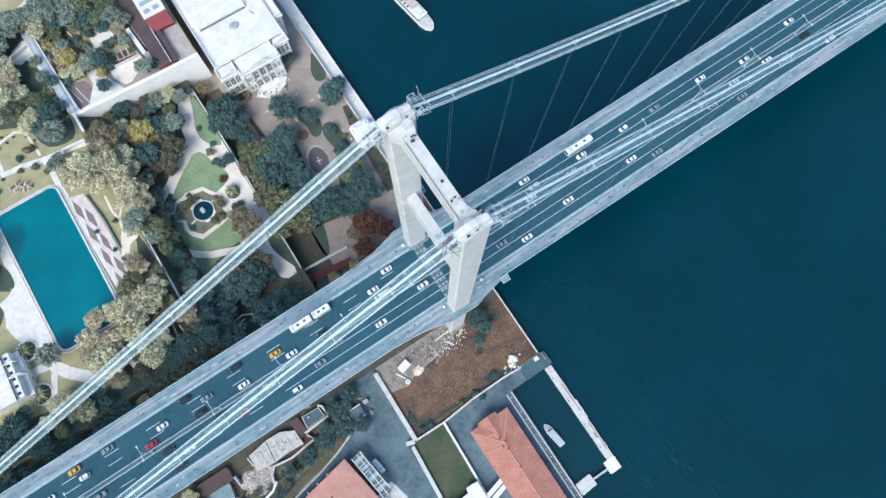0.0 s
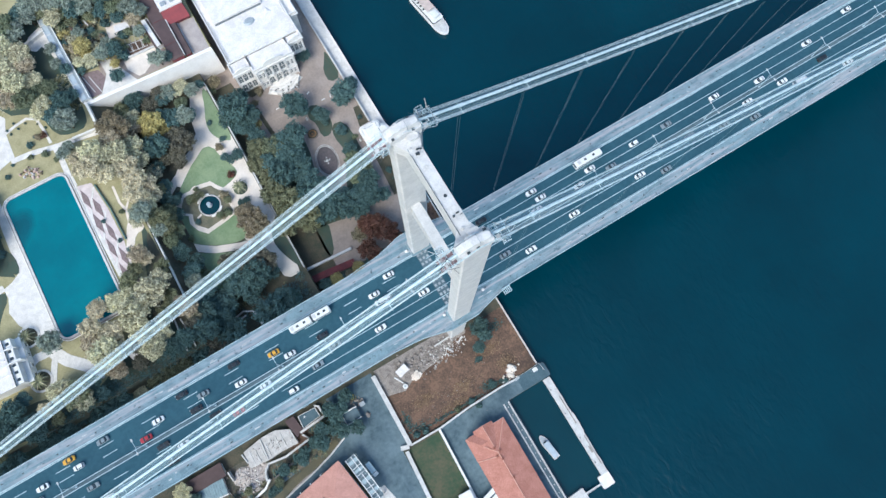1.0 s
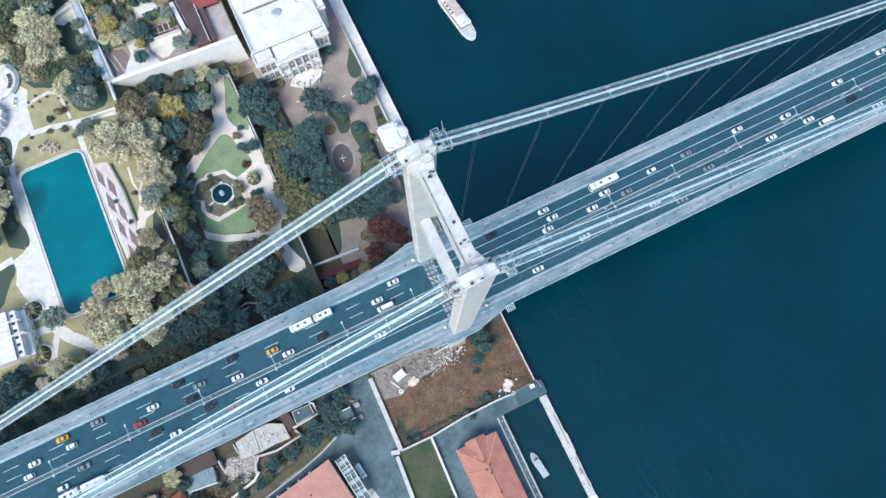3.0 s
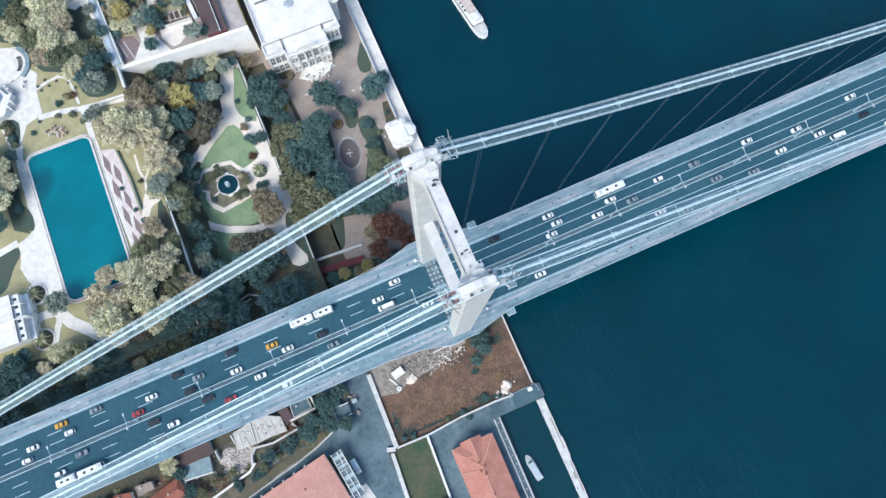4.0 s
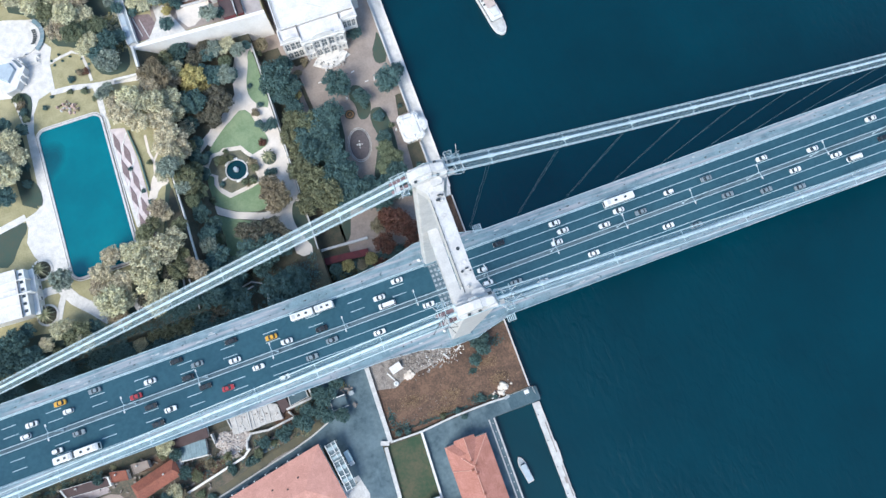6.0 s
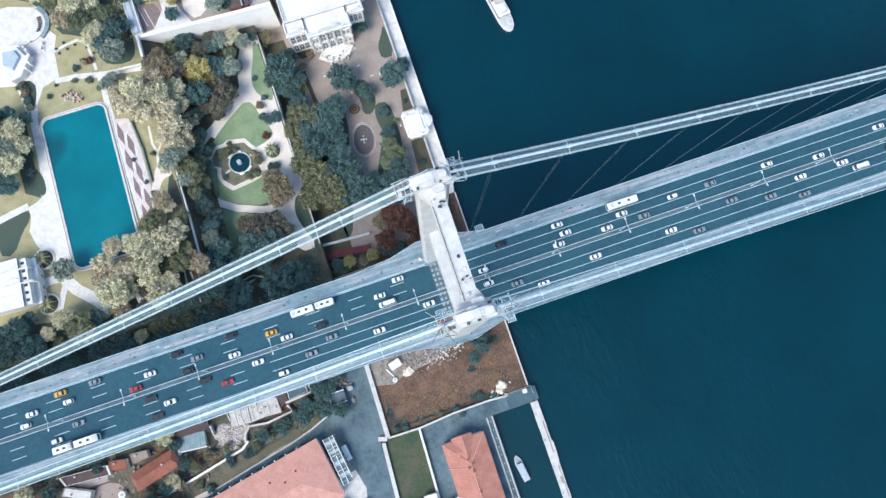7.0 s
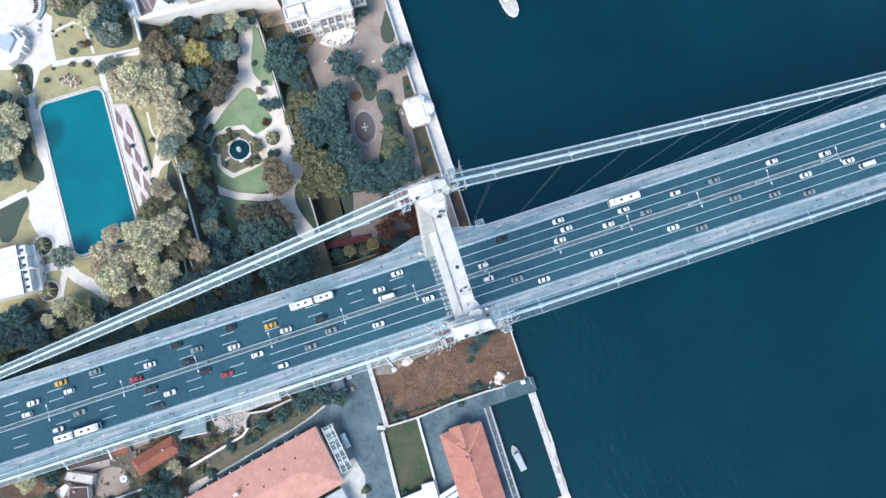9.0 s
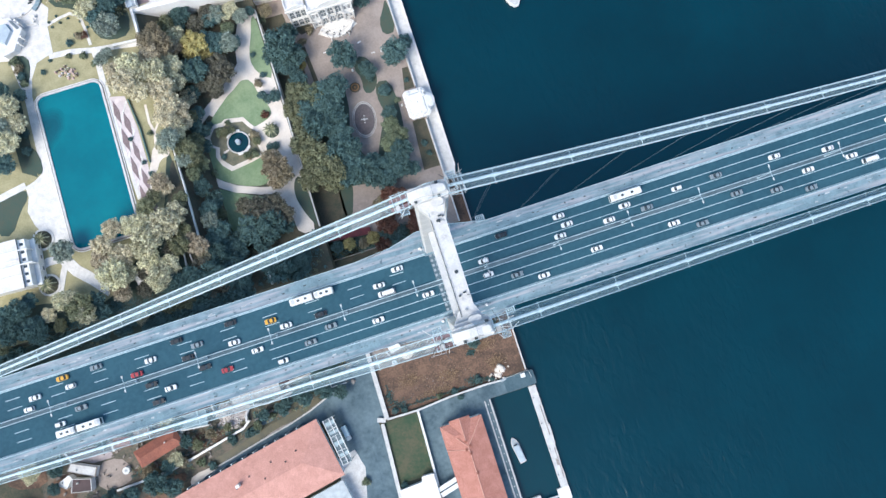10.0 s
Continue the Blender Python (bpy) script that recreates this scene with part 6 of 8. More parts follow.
for ends, r in ((((0, 22, 7.66), (0, -25, 7.66)), 0.16), (((0, 22, 7.66), (9.6, 33.2, 5.25)), 0.14), (((0, 22, 7.66), (-9.6, 33.2, 5.3)), 0.14), (((-0.4, 24, 7.62), (-0.4, 34.9, 6.95)), 0.14), (((-9.8, 22.6, 5.3), (-0.2, 20.4, 7.65)), 0.14)):
    part("ridge", Shape().tube(list(ends), r, 5), MORTAR, hall, "paler ridge tiles")
for x, y, z in ((-1.2, 20.8, 7.2), (0.8, 22.2, 7.3), (0.2, 18.8, 7.5), (-0.6, 24.4, 7.2), (0.4, 10, 7.3)):
    ch = part("chimney", Shape().slab(x - 0.4, x + 0.4, y - 0.4, y + 0.4, z - 1.4, z + 0.5, 0.08), MORTAR, hall, "short pinkish chimney")
    part("cap", Shape().slab(x - 0.5, x + 0.5, y - 0.5, y + 0.5, z + 0.5, z + 0.62, 0.08), CLAY2, ch)
for k in range(14):
    part("window", Shape().box(9.0, 9.12, -32 + k * 4.6, -30.6 + k * 4.6, 1.6, 3.6), GLASS, hall)
canopy = thing("canopy", (-24.6, -85, 2), "white slatted canopy beside the hall", "canopy", turn=14)
for k in range(2):
    part("roof_panel", Shape().box(-5.2, 5.2, -2.3 + k * 2.6, -0.3 + k * 2.6, 3.0, 3.25), STUCCO, canopy, "white roof panel")
for x in (-4.8, 4.8):
    for y in (-2.0, 2.0):
        part("post", Shape().box(x - 0.1, x + 0.1, y - 0.1, y + 0.1, 0, 3.0), STEEL, canopy)
wblock = thing("white_annex", (-38, -84, 2), "low white flat-roofed annex behind the lawn", "building")
part("wall", Shape().prism([(-8.4, -8), (8, -8), (8, 6.5), (3, 6.8), (2.6, 4.6), (-8.0, 4.0)], 0, 3.4), STUCCO, wblock)
part("roof", Shape().prism([(-8.7, -8.3), (8.3, -8.3), (8.3, 6.8), (2.7, 7.1), (2.3, 4.9), (-8.3, 4.3)], 3.4, 3.8), LEAD, wblock, "bright white roof")

# Terracotta lightened to pink, with the sunlight put into the tile colour.
CLAY_LIT = tile_material("sunlit_terracotta_tiles", (0.67, 0.36, 0.295), (0.56, 0.29, 0.235))
big = thing("roadside_hall", (-103, -58, 2), "wide building with a large terracotta tiled roof", "building", turn=11)
part("wall", Shape().box(-38, 33, -13, 13, 0, 6.2), STUCCO, big)
part("roof", Shape().hip(-38, 33, -13, 13, 6.2, 8.8, inset=13.5, over=0.8), CLAY_LIT, big, "terracotta tiled hipped roof")
for x, y in ((-10, 4), (-3, 6), (3, 2), (-16, 1), (8, 7), (14, 4), (20, 6)):
    part("roof_vent", Shape().slab(x - 0.35, x + 0.35, y - 0.35, y + 0.35, 6.3, 9.0 - abs(y) * 0.16, 0.05), DARKROOF, big, "small dark roof vent")
part("chimney", Shape().slab(-9.5, -7.8, 4.2, 5.6, 6.5, 10.2, 0.1), MARBLE, big, "white chimney block")
for k in range(11):
    part("dormer_post", Shape().slab(-30 + k * 5.4, -29.4 + k * 5.4, 13.9, 14.6, 0, 6.6, 0.1), TIN, big)
frame_ = thing("glazed_gallery", (-66, -50, 2), "white steel gallery frame against the tiled roof", "gallery", turn=9)
PALETIN = material("pale_blue_sheet", (0.40, 0.49, 0.52), (0.30, 0.38, 0.41), 0.5, 1.6, metal=0.1)
rnd = random.Random(33)
for k in range(14):
    y = 10.4 - k * 1.6 + rnd.uniform(-0.3, 0.3)
    z = 6.5 + 0.5 * (k % 3 == 0)
    part("rafter", Shape().tube([(-2.3, y, z - 0.2), (rnd.uniform(1.2, 3.4), y + rnd.uniform(-0.3, 0.3), z - 0.5)], rnd.uniform(0.09, 0.2), 4), STUCCO if k % 2 else TIN, frame_)
for x, y0, y1 in ((-2.2, -10.8, 10.8), (0.2, -10.6, 2.0), (0.6, 3.4, 10.6), (2.4, -9.0, 10.8)):
    part("purlin", Shape().box(x - 0.15, x + 0.15, y0, y1, 6.6, 6.85), STUCCO, frame_)
for y, w in ((8.4, 1.6), (4.2, 1.2), (-1.0, 1.8), (-6.4, 1.4)):
    part("panel", Shape().slab(-1.9, 2.2, y - w / 2, y + w / 2, 6.2, 6.5, 0.1), PALETIN, frame_, "pale roof panel")
for y in (-10.2, 0, 10.2):
    part("post", Shape().box(2.1, 2.4, y - 0.15, y + 0.15, 0, 6.6), STEEL, frame_)
part("roof", Shape().box(-2.2, 2.3, -10.6, 10.6, 6.0, 6.2), material("grimy_glazing", (0.16, 0.21, 0.23), (0.09, 0.125, 0.14), 0.3, 2.5), frame_, "grimy glazed gallery roof")
wing = thing("flat_annex", (-80, -76, 2), "low grey flat-roofed annex", "building", turn=11)
part("wall", Shape().box(-13, 12, -9, 6, 0, 4.2), STUCCO, wing)
part("roof", Shape().box(-13.4, 12.4, -9.4, 6.4, 4.2, 4.6), TIN, wing, "pale grey flat roof")

BLEACHED = material("bleached_rubble", (0.56, 0.50, 0.465), (0.36, 0.315, 0.29), 0.95, 1.6, 0.1, fine=0.9)
ruin = thing("ruined_building", (-99, -21, 2), "roofless crumbling stone building under the bridge", "ruin")
rnd = random.Random(88)
mound, rows, turns = Shape(), 9, 30
vs = [(-10.4, -3.8, 2.0)]
for k in range(1, rows + 1):
    d = k / rows
    for q in range(turns):
        a = q * math.tau / turns
        edge = 1 + 0.12 * math.sin(3 * a + 0.6) + 0.07 * math.sin(7 * a)
        vs.append((-10.4 + 7.6 * d * edge * math.cos(a), -3.8 + 6.4 * d * edge * math.sin(a), max(-0.1, 1.9 * (1 - d) ** 0.8 + rnd.uniform(-0.28, 0.28)) if k < rows else -0.1))
fs = [(0, 1 + q, 1 + (q + 1) % turns) for q in range(turns)]
fs += [(1 + k * turns + q, 1 + (k + 1) * turns + q, 1 + (k + 1) * turns + (q + 1) % turns, 1 + k * turns + (q + 1) % turns) for k in range(rows - 1) for q in range(turns)]
mound.add(vs, fs)
part("rubble_mound", mound, BLEACHED, ruin, "bleached mound of rubble and plaster")
part("floor", Shape().prism([(1.3, 8.6), (7.8, 8.4), (13.8, 5.4), (14.3, -1.6), (6.5, -1.1), (0.2, -1.5), (-8.4, -0.6), (-8.2, 7)], 0, 2.4), material("bleached_concrete", (0.60, 0.57, 0.54), (0.42, 0.395, 0.37), 0.95, 2.0, 0.03, fine=0.9), ruin, "bleached broken concrete slab")
for k in range(7):
    part("beam", Shape().slab(-6 + k * 2.5, -5.6 + k * 2.5, -0.8 + 0.2 * (k % 3), 6.6 - 0.4 * (k % 2), 2.35, 2.62, 0.05), STONE, ruin, "low slab rib")
part("dark_room", Shape().prism([(13.1, 9.5), (17.5, 9.7), (18.6, 2.8), (15.0, 0.6)], 0, 2.2), DARKROOF, ruin, "dark felt-covered room")
for pts in ([(-17.6, 3), (-17.0, -1.6)], [(-9.2, 6.6), (-8.4, 2.2)], [(-2.6, -3.6), (-4.2, -6.6)], [(0.4, 8.4), (0.0, -1.2)]):
    part("wall", Shape().strip(pts, 0.5, 0, 2.9), STONE, ruin, "broken stone wall")
rnd = random.Random(8)
for i in range(150):
    a, d = rnd.uniform(0, math.tau), math.sqrt(rnd.random())
    x, y, r = -10.4 + 7.0 * d * math.cos(a), -3.8 + 6.0 * d * math.sin(a), rnd.uniform(0.15, 0.6)
    z = 0.2 + 1.7 * (1 - d)
    if i > 115:
        x, y, z = rnd.uniform(-6, 13), rnd.uniform(-0.8, 6), 2.3
    part("stone", Shape().disc(x, y, r, z - 0.2, z + rnd.uniform(0.3, 0.7), 6, 0.6), (BLEACHED, PLAZA, BLEACHED, STONE)[i % 4], ruin)
tin = thing("tin_shed", (-125.6, -21.8, 2), "low shed with a dull teal sheet roof", "shed", turn=-6)
SHEET = material("dull_teal_sheet", (0.24, 0.33, 0.36), (0.16, 0.23, 0.26), 0.6, 2, fine=0.6)
part("wall", Shape().box(-5.4, 5.4, -3, 3, 0, 2.6), STONE, tin)
for k in range(10):
    part("roof_sheet", Shape().prism([(-5.8 + k * 1.16, -3.4), (-4.68 + k * 1.16, -3.4), (-4.68 + k * 1.16, 3.3), (-5.8 + k * 1.16, 3.3)], 2.6, 2.85 + 0.03 * (k % 2), 0.98), SHEET, tin)
part("gutter", Shape().box(-6.2, 6.0, -4.0, -3.5, 0, 2.7), STUCCO, tin, "white front beam")
for x in (-6.4, -7.0):
    part("side_beam", Shape().box(x - 0.2, x + 0.2, -5.0, 2.6, 0, 2.5), STUCCO, tin)
tin2 = thing("dark_shed", (-126, -16, 2), "low lean-to with a dark felt roof", "shed")
part("wall", Shape().box(-8, 8, -2.5, 3, 0, 2.8), STONE, tin2)
part("roof", Shape().box(-8.4, 8.4, -2.9, 3.4, 2.8, 3.1), DARKROOF, tin2, "dark felt roof")
hut = thing("guard_hut", (-59.0, -24.4, 2), "small square hut with a grey roof and white rim", "hut")
part("wall", Shape().box(-3.2, 3.2, -2.3, 2.3, 0, 2.7), STUCCO, hut)
part("roof", Shape().box(-3.6, 3.6, -2.7, 2.7, 2.7, 2.95), YARD, hut, "dull dark flat roof")
part("rim", Shape().box(-3.7, -3.3, -2.8, 2.8, 2.95, 3.3).box(-3.3, 3.7, 2.4, 2.8, 2.95, 3.3).box(-3.3, 3.7, -2.8, -2.4, 2.95, 3.3), STUCCO, hut, "white roof rim")


def cottage(x, y, w, d, h, mat, label, turn=0.0, ridge=1.8):
    c = thing("house", (x, y, 2), label, "house", "small houses below the bridge", turn=turn)
    part("wall", Shape().box(-w / 2, w / 2, -d / 2, d / 2, 0, h), STUCCO, c)
    part("roof", Shape().hip(-w / 2, w / 2, -d / 2, d / 2, h, h + ridge, inset=min(w, d) * 0.3, over=0.5), mat, c)
    part("chimney", Shape().slab(w * 0.2, w * 0.2 + 0.7, 0, 0.7, h, h + ridge + 0.5, 0.06), STONE, c)
    for k in (-0.25, 0.2):
        part("window", Shape().box(w * k, w * k + 1.0, -d / 2 - 0.06, -d / 2 + 0.06, 1.0, 2.2), GLASS, c)
    return c


def flat_house(corners, h, mat, label, edge=STUCCO):
    """A small building whose flat roof follows its crooked walls."""
    cx, cy = sum(p[0] for p in corners) / len(corners), sum(p[1] for p in corners) / len(corners)
    rel = [(x - cx, y - cy) for x, y in corners]
    c = thing("house", (cx, cy, 2), label, "house", "small houses below the bridge")
    part("wall", Shape().prism(rel, 0, h), STUCCO, c)
    part("roof", Shape().prism([(x * 1.04, y * 1.04) for x, y in rel], h, h + 0.2, 0.99), mat, c)
    part("parapet", frame_ring([(x * 0.97, y * 0.97) for x, y in rel], [(x * 1.05, y * 1.05) for x, y in rel], h, h + 0.45), edge, c)
    x, y = rel[0][0] * 0.4, rel[0][1] * 0.4
    part("chimney", Shape().slab(x - 0.35, x + 0.35, y - 0.35, y + 0.35, h, h + 1.1, 0.06), STONE, c)
    return c


cottage(-143.6, -28.6, 20, 7.2, 4.2, CLAY2, "old house with a long red tiled roof below the bridge", 14)
flat_house([(-162.3, -18.7), (-155.7, -20.0), (-155.5, -24.3), (-162.5, -22.9)], 3.0, CLAY2, "small house with an old red tiled roof", CLAY2)
flat_house([(-184.5, -18.6), (-164.0, -20.0), (-163.4, -24.2), (-182.6, -22.8)], 2.8, DARKROOF, "long narrow house with a dark maroon roof")
flat_house([(-185.5, -26.4), (-183.2, -23.5), (-172.5, -28.6), (-174.2, -32.3)], 3.0, STONE, "low house with a pale grey flat roof", RUBBLE)
flat_house([(-191.3, -30.6), (-185.2, -28.3), (-183.9, -29.8), (-187.2, -33.6)], 3.2, MARBLE, "small house with a bright white flat roof")
flat_house([(-183.6, -30.4), (-175.9, -32.6), (-176.7, -37.7), (-185.4, -35.9)], 3.6, DARKROOF, "small house with a brown felt roof", STONE)
flat_house([(-79.6, -12.6), (-71.6, -12.9), (-71.2, -17.2), (-79.8, -18.2)], 2.2, DARKSLAB, "low flat-roofed room with a dark felt roof", STONE)
flat_house([(-153.0, -18.6), (-146.0, -19.2), (-145.6, -22.4), (-152.6, -23.0)], 2.8, GRAVEL, "low shed with a dusty tan roof", GRAVEL)
flat("paving", [(-182.8, -22.9), (-166.5, -23.4), (-165.6, -26.7), (-175.1, -26.7)], 2, material("pink_slabs", (0.42, 0.36, 0.36), (0.30, 0.26, 0.26), 0.9, 2.0, fine=0.7), "pinkish worn yard paving", 0.12, "yard")
tank = thing("water_tank", (-161.1, -34.2, 2), "white round water tank on the bare yard", "tank")
part("body", Shape().disc(0, 0, 1.7, 0, 1.9, 14, 0.95), STUCCO, tank)
part("lid", Shape().disc(0, 0, 0.6, 1.9, 2.2, 10), TIN, tank)

# ---- basin and jetty ----
jetty = thing("jetty", (25, -80, 0), "long pale stone jetty closing the basin", "jetty")
rnd = random.Random(3)
for k in range(17):
    y0 = 25.4 - k * 3.1
    part("block", Shape().slab(-1.9 + rnd.uniform(-0.05, 0.05), 1.5 + rnd.uniform(-0.08, 0.12) + (0.5 if 5 < k < 9 else 0), y0 - 3.05, y0, -3, 1.5 + rnd.uniform(-0.06, 0.06), 0.12), STONE, jetty, "weathered pale stone block")
part("head", Shape().slab(-4.0, 1.6, -27.6, -22.0, -3, 1.6, 0.3), MARBLE, jetty, "wider pale pier head")
part("stain", Shape().box(0.6, 1.0, -18, -4, 1.4, 1.62).box(-0.3, 0.5, -12, -9, 1.4, 1.62).box(0.4, 0.9, 2, 16, 1.4, 1.62), RUBBLE, jetty, "dark worn patches")
for y in (20, 8, -4, -16):
    part("bollard", Shape().disc(-1.3, y, 0.25, 1.4, 2.1, 8), DARKSTEEL, jetty)
plat = thing("landing_stage", (9.2, -105, 0), "pale landing platform at the basin mouth", "platform", turn=3)
part("body", Shape().slab(-4.2, 4.0, -2.7, 2.7, -3, 1.6, 0.4), STONE, plat)
gang = thing("gangway", (17.2, -104.9, 0), "narrow white gangway across the basin mouth", "gangway")
part("deck", Shape().box(-4.2, 4.4, -0.35, 0.35, 1.35, 1.55), STEEL, gang)
for y in (-0.35, 0.35):
    part("rail", Shape().tube([(-4.2, y, 2.4), (4.4, y, 2.4)], 0.05, 4), STEEL, gang)
part("post", Shape().tube([(0, 0, -3), (0, 0, 1.4)], 0.15, 6), STEEL, gang)
qb = thing("basin_quay", (2.8, -80, 2), "stone quay edge with kerb lines beside the basin", "quay")
for x in (-0.9, 1.5):
    part("kerb", Shape().box(x - 0.3, x + 0.3, -29, 25.5, -0.2, 0.45), STONE, qb, "pale kerb line")
for k in range(14):
    part("bollard", Shape().disc(0.3, -26 + k * 3.8, 0.25, 0, 0.6, 8), STONE, qb)
ground_piece("basin_floor", Shape().box(5.0, 23.1, -102.5, -54.3, 0.01, 0.03), BASIN, "dark calm basin water", "water")
quay_n = thing("north_quay", (19, -50.5, 2), "concrete quay corner with a fence and cabin", "quay")
part("apron", Shape().slab(-6, 8.4, -3.6, 3.0, -3, 0.12, 0.5), DARKSLAB, quay_n)
part("fence", Shape().tube([(-7, 3.0, 1.2), (6.4, 3.4, 1.2), (6.8, -0.4, 1.2)], 0.07, 4).tube([(-7, 3.0, 0.6), (6.4, 3.4, 0.6), (6.8, -0.4, 0.6)], 0.07, 4), STEEL, quay_n)
part("cabin", Shape().slab(2.2, 4.2, 1.0, 2.8, 0.1, 2.2, 0.15), STUCCO, quay_n, "small white cabin")

boat = thing("motor_boat", (9.6, -80.3, 0), "small white motor boat moored in the basin", "boat", turn=98)
hullp = [(-5.9, -1.5), (-5.9, 1.5), (2.4, 1.75), (4.4, 1.3), (5.6, 0.6), (6.1, 0), (5.6, -0.6), (4.4, -1.3), (2.4, -1.75)]
part("hull", Shape().prism([(x * 0.93, y * 0.8) for x, y in hullp], -0.4, 0.2).prism(hullp, 0.2, 1.0), STONE, boat, "white hull")
part("deck", Shape().prism([(x * 0.93, y * 0.86) for x, y in hullp], 1.0, 1.08), TIN, boat, "grey deck")
part("canopy", Shape().slab(-5.2, 2.4, -1.35, 1.35, 1.9, 2.1, 0.4), PALETIN0, boat, "pale grey awning")
for x in (-4.6, 1.8):
    for y in (-1, 1):
        part("post", Shape().tube([(x, y, 1.0), (x, y, 1.95)], 0.05, 5), STEEL, boat)
part("windscreen", Shape().slab(2.2, 2.9, -0.9, 0.9, 1.0, 1.7, 0.2), GLASS, boat)
ferry = thing("tour_boat", (74.0, 136.5, 0), "white two-deck passenger boat on the strait", "boat", turn=-82)
fp = [(-14, -3.0), (-14, 3.0), (-12, 3.6), (10, 3.6), (13.4, 2.8), (15.4, 1.2), (15.8, 0), (15.4, -1.2), (13.4, -2.8), (10, -3.6), (-12, -3.6)]
part("hull", Shape().prism([(x * 0.96, y * 0.86) for x, y in fp], -0.8, 0.6).prism(fp, 0.6, 2.0), STUCCO, ferry, "white hull")
part("deck", Shape().prism([(x * 0.95, y * 0.9) for x, y in fp], 2.0, 2.15), STONE, ferry)
part("cabin", Shape().slab(-11, 7.5, -2.9, 2.9, 2.1, 4.4, 0.6), GLASS, ferry, "glazed saloon")
part("upper_deck", Shape().slab(-11.6, 8.4, -3.3, 3.3, 4.4, 4.7, 0.6), STUCCO, ferry)
part("wheelhouse", Shape().slab(3.0, 7.0, -1.7, 1.7, 4.7, 6.6, 0.4), STUCCO, ferry)
part("awning", Shape().slab(-9.5, 2.0, -2.4, 2.4, 6.5, 6.7, 0.4), material("peach_awning", (0.62, 0.50, 0.44), None, 0.9, 2), ferry, "peach coloured awning")
for x in (-9.2, -4, 1.6):
    for y in (-2.2, 2.2):
        part("post", Shape().tube([(x, y, 4.7), (x, y, 6.5)], 0.06, 5), STEEL, ferry)
for k in range(4):
    part("bench", Shape().box(-9.0 + k * 2.4, -8.3 + k * 2.4, -2.9, 2.9, 4.7, 5.2), DARKSTEEL, ferry)
part("foredeck_rail", Shape().tube([(8, 3.5, 2.9), (12.7, 1.9, 2.9), (15.4, 0, 2.9), (12.7, -1.9, 2.9), (8, -3.5, 2.9)], 0.07, 4), STEEL, ferry)
part("stern_frame", Shape().slab(-13.6, -11.4, -2.7, 2.7, 2.1, 2.9, 0.3), TIN, ferry)

# ---- lot clutter ----
rnd = random.Random(40)
STRAW = material("dry_straw_ground", (0.33, 0.225, 0.135), (0.15, 0.10, 0.066), 0.95, 2.2, 0.05, fine=0.9)
def tufts(name, centres, count, mat, label, high):
    """Many small tufts of blades scattered about centres (x, y, rx, ry)."""
    s = Shape()
    for i in range(count):
        cx, cy, rx, ry = centres[i % len(centres)]
        x, y = rnd.gauss(cx, rx * 0.5), rnd.gauss(cy, ry * 0.5)
        if not (-41 < x < 23.4 and -46.4 < y < -19):
            continue
        r = rnd.uniform(0.1, 0.38)
        for k in range(4):
            a = rnd.uniform(0, math.tau)
            c, d = math.cos(a) * r, math.sin(a) * r
            h = high * rnd.uniform(0.4, 1.2)
            s.add([(x - d * 0.4, y + c * 0.4, 2.08), (x + d * 0.4, y - c * 0.4, 2.08), (x + c + d * 0.3, y + d - c * 0.3, 2.1 + h), (x + c - d * 0.3, y + d + c * 0.3, 2.1 + h)], [(0, 1, 2, 3)])
    tagged(part(name, s, mat), label, "weeds", "", "stuff")


tufts("dry_grass", ((-17, -43.5, 9, 2.2), (-10, -38.5, 8, 3), (8, -30, 7, 3.4), (-28, -35, 7, 3), (13, -39, 5, 3)), 1500, STRAW, "dry straw-coloured weeds over the dirt lot", 0.2)
tufts("green_weeds", ((-36, -44, 4, 2.4), (-24, -45.6, 8, 0.8), (17, -22, 4, 2.4), (4, -45.2, 5, 1.2), (-10, -45.8, 6, 0.7), (0, -43.8, 4, 2.2), (2.8, -31.7, 1.6, 1.2), (-39, -39, 1.6, 4)), 1500, LEAVES["D"], "dark green weeds along the lot walls", 0.4)

rnd = random.Random(21)
rub = Shape()
for i in range(520):
    x, y = rnd.gauss(-17, 9), rnd.gauss(-18.5, 2.6)
    if not -41 < x < 4 or y < -27:
        continue
    r = rnd.uniform(0.12, 0.6) if rnd.random() < 0.9 else rnd.uniform(0.6, 1.1)
    rub.disc(x, y, r, 2.0, 2.2 + r * rnd.uniform(0.4, 0.9), 5, rnd.uniform(0.4, 0.8))
tagged(part("rubble", rub, RUBBLE), "heap of broken pale stones", "rubble", "", "stuff")
rub = Shape()
for i in range(240):
    x, y = rnd.gauss(-9, 6.5), rnd.gauss(-20, 2.2)
    if not -40 < x < 3 or y < -27:
        continue
    r = rnd.uniform(0.1, 0.42)
    rub.disc(x, y, r, 2.0, 2.35 + r * rnd.uniform(0.3, 0.8), 5, rnd.uniform(0.4, 0.8))
tagged(part("white_rubble", rub, MARBLE), "scattered white broken plaster and stones", "rubble", "", "stuff")
rub = Shape()
for i in range(60):
    x, y = rnd.gauss(-18, 9), rnd.gauss(-40, 4)
    rub.disc(x, y, rnd.uniform(0.1, 0.3), 2.0, 2.25, 5, 0.6)
tagged(part("pebbles", rub, GRAVEL), "scattered pale stones on the dirt", "rubble", "", "stuff")
for pts in ([(-7.5, -19.8), (-5.6, -23.0)], [(-1.5, -20.5), (1.4, -18.8)], [(-12, -16.5), (-4, -16.0), (-3.6, -18.4)]):
    wall("broken_wall", pts, 0.5, 2, 3.1, STONE, "stub of a broken stone wall")
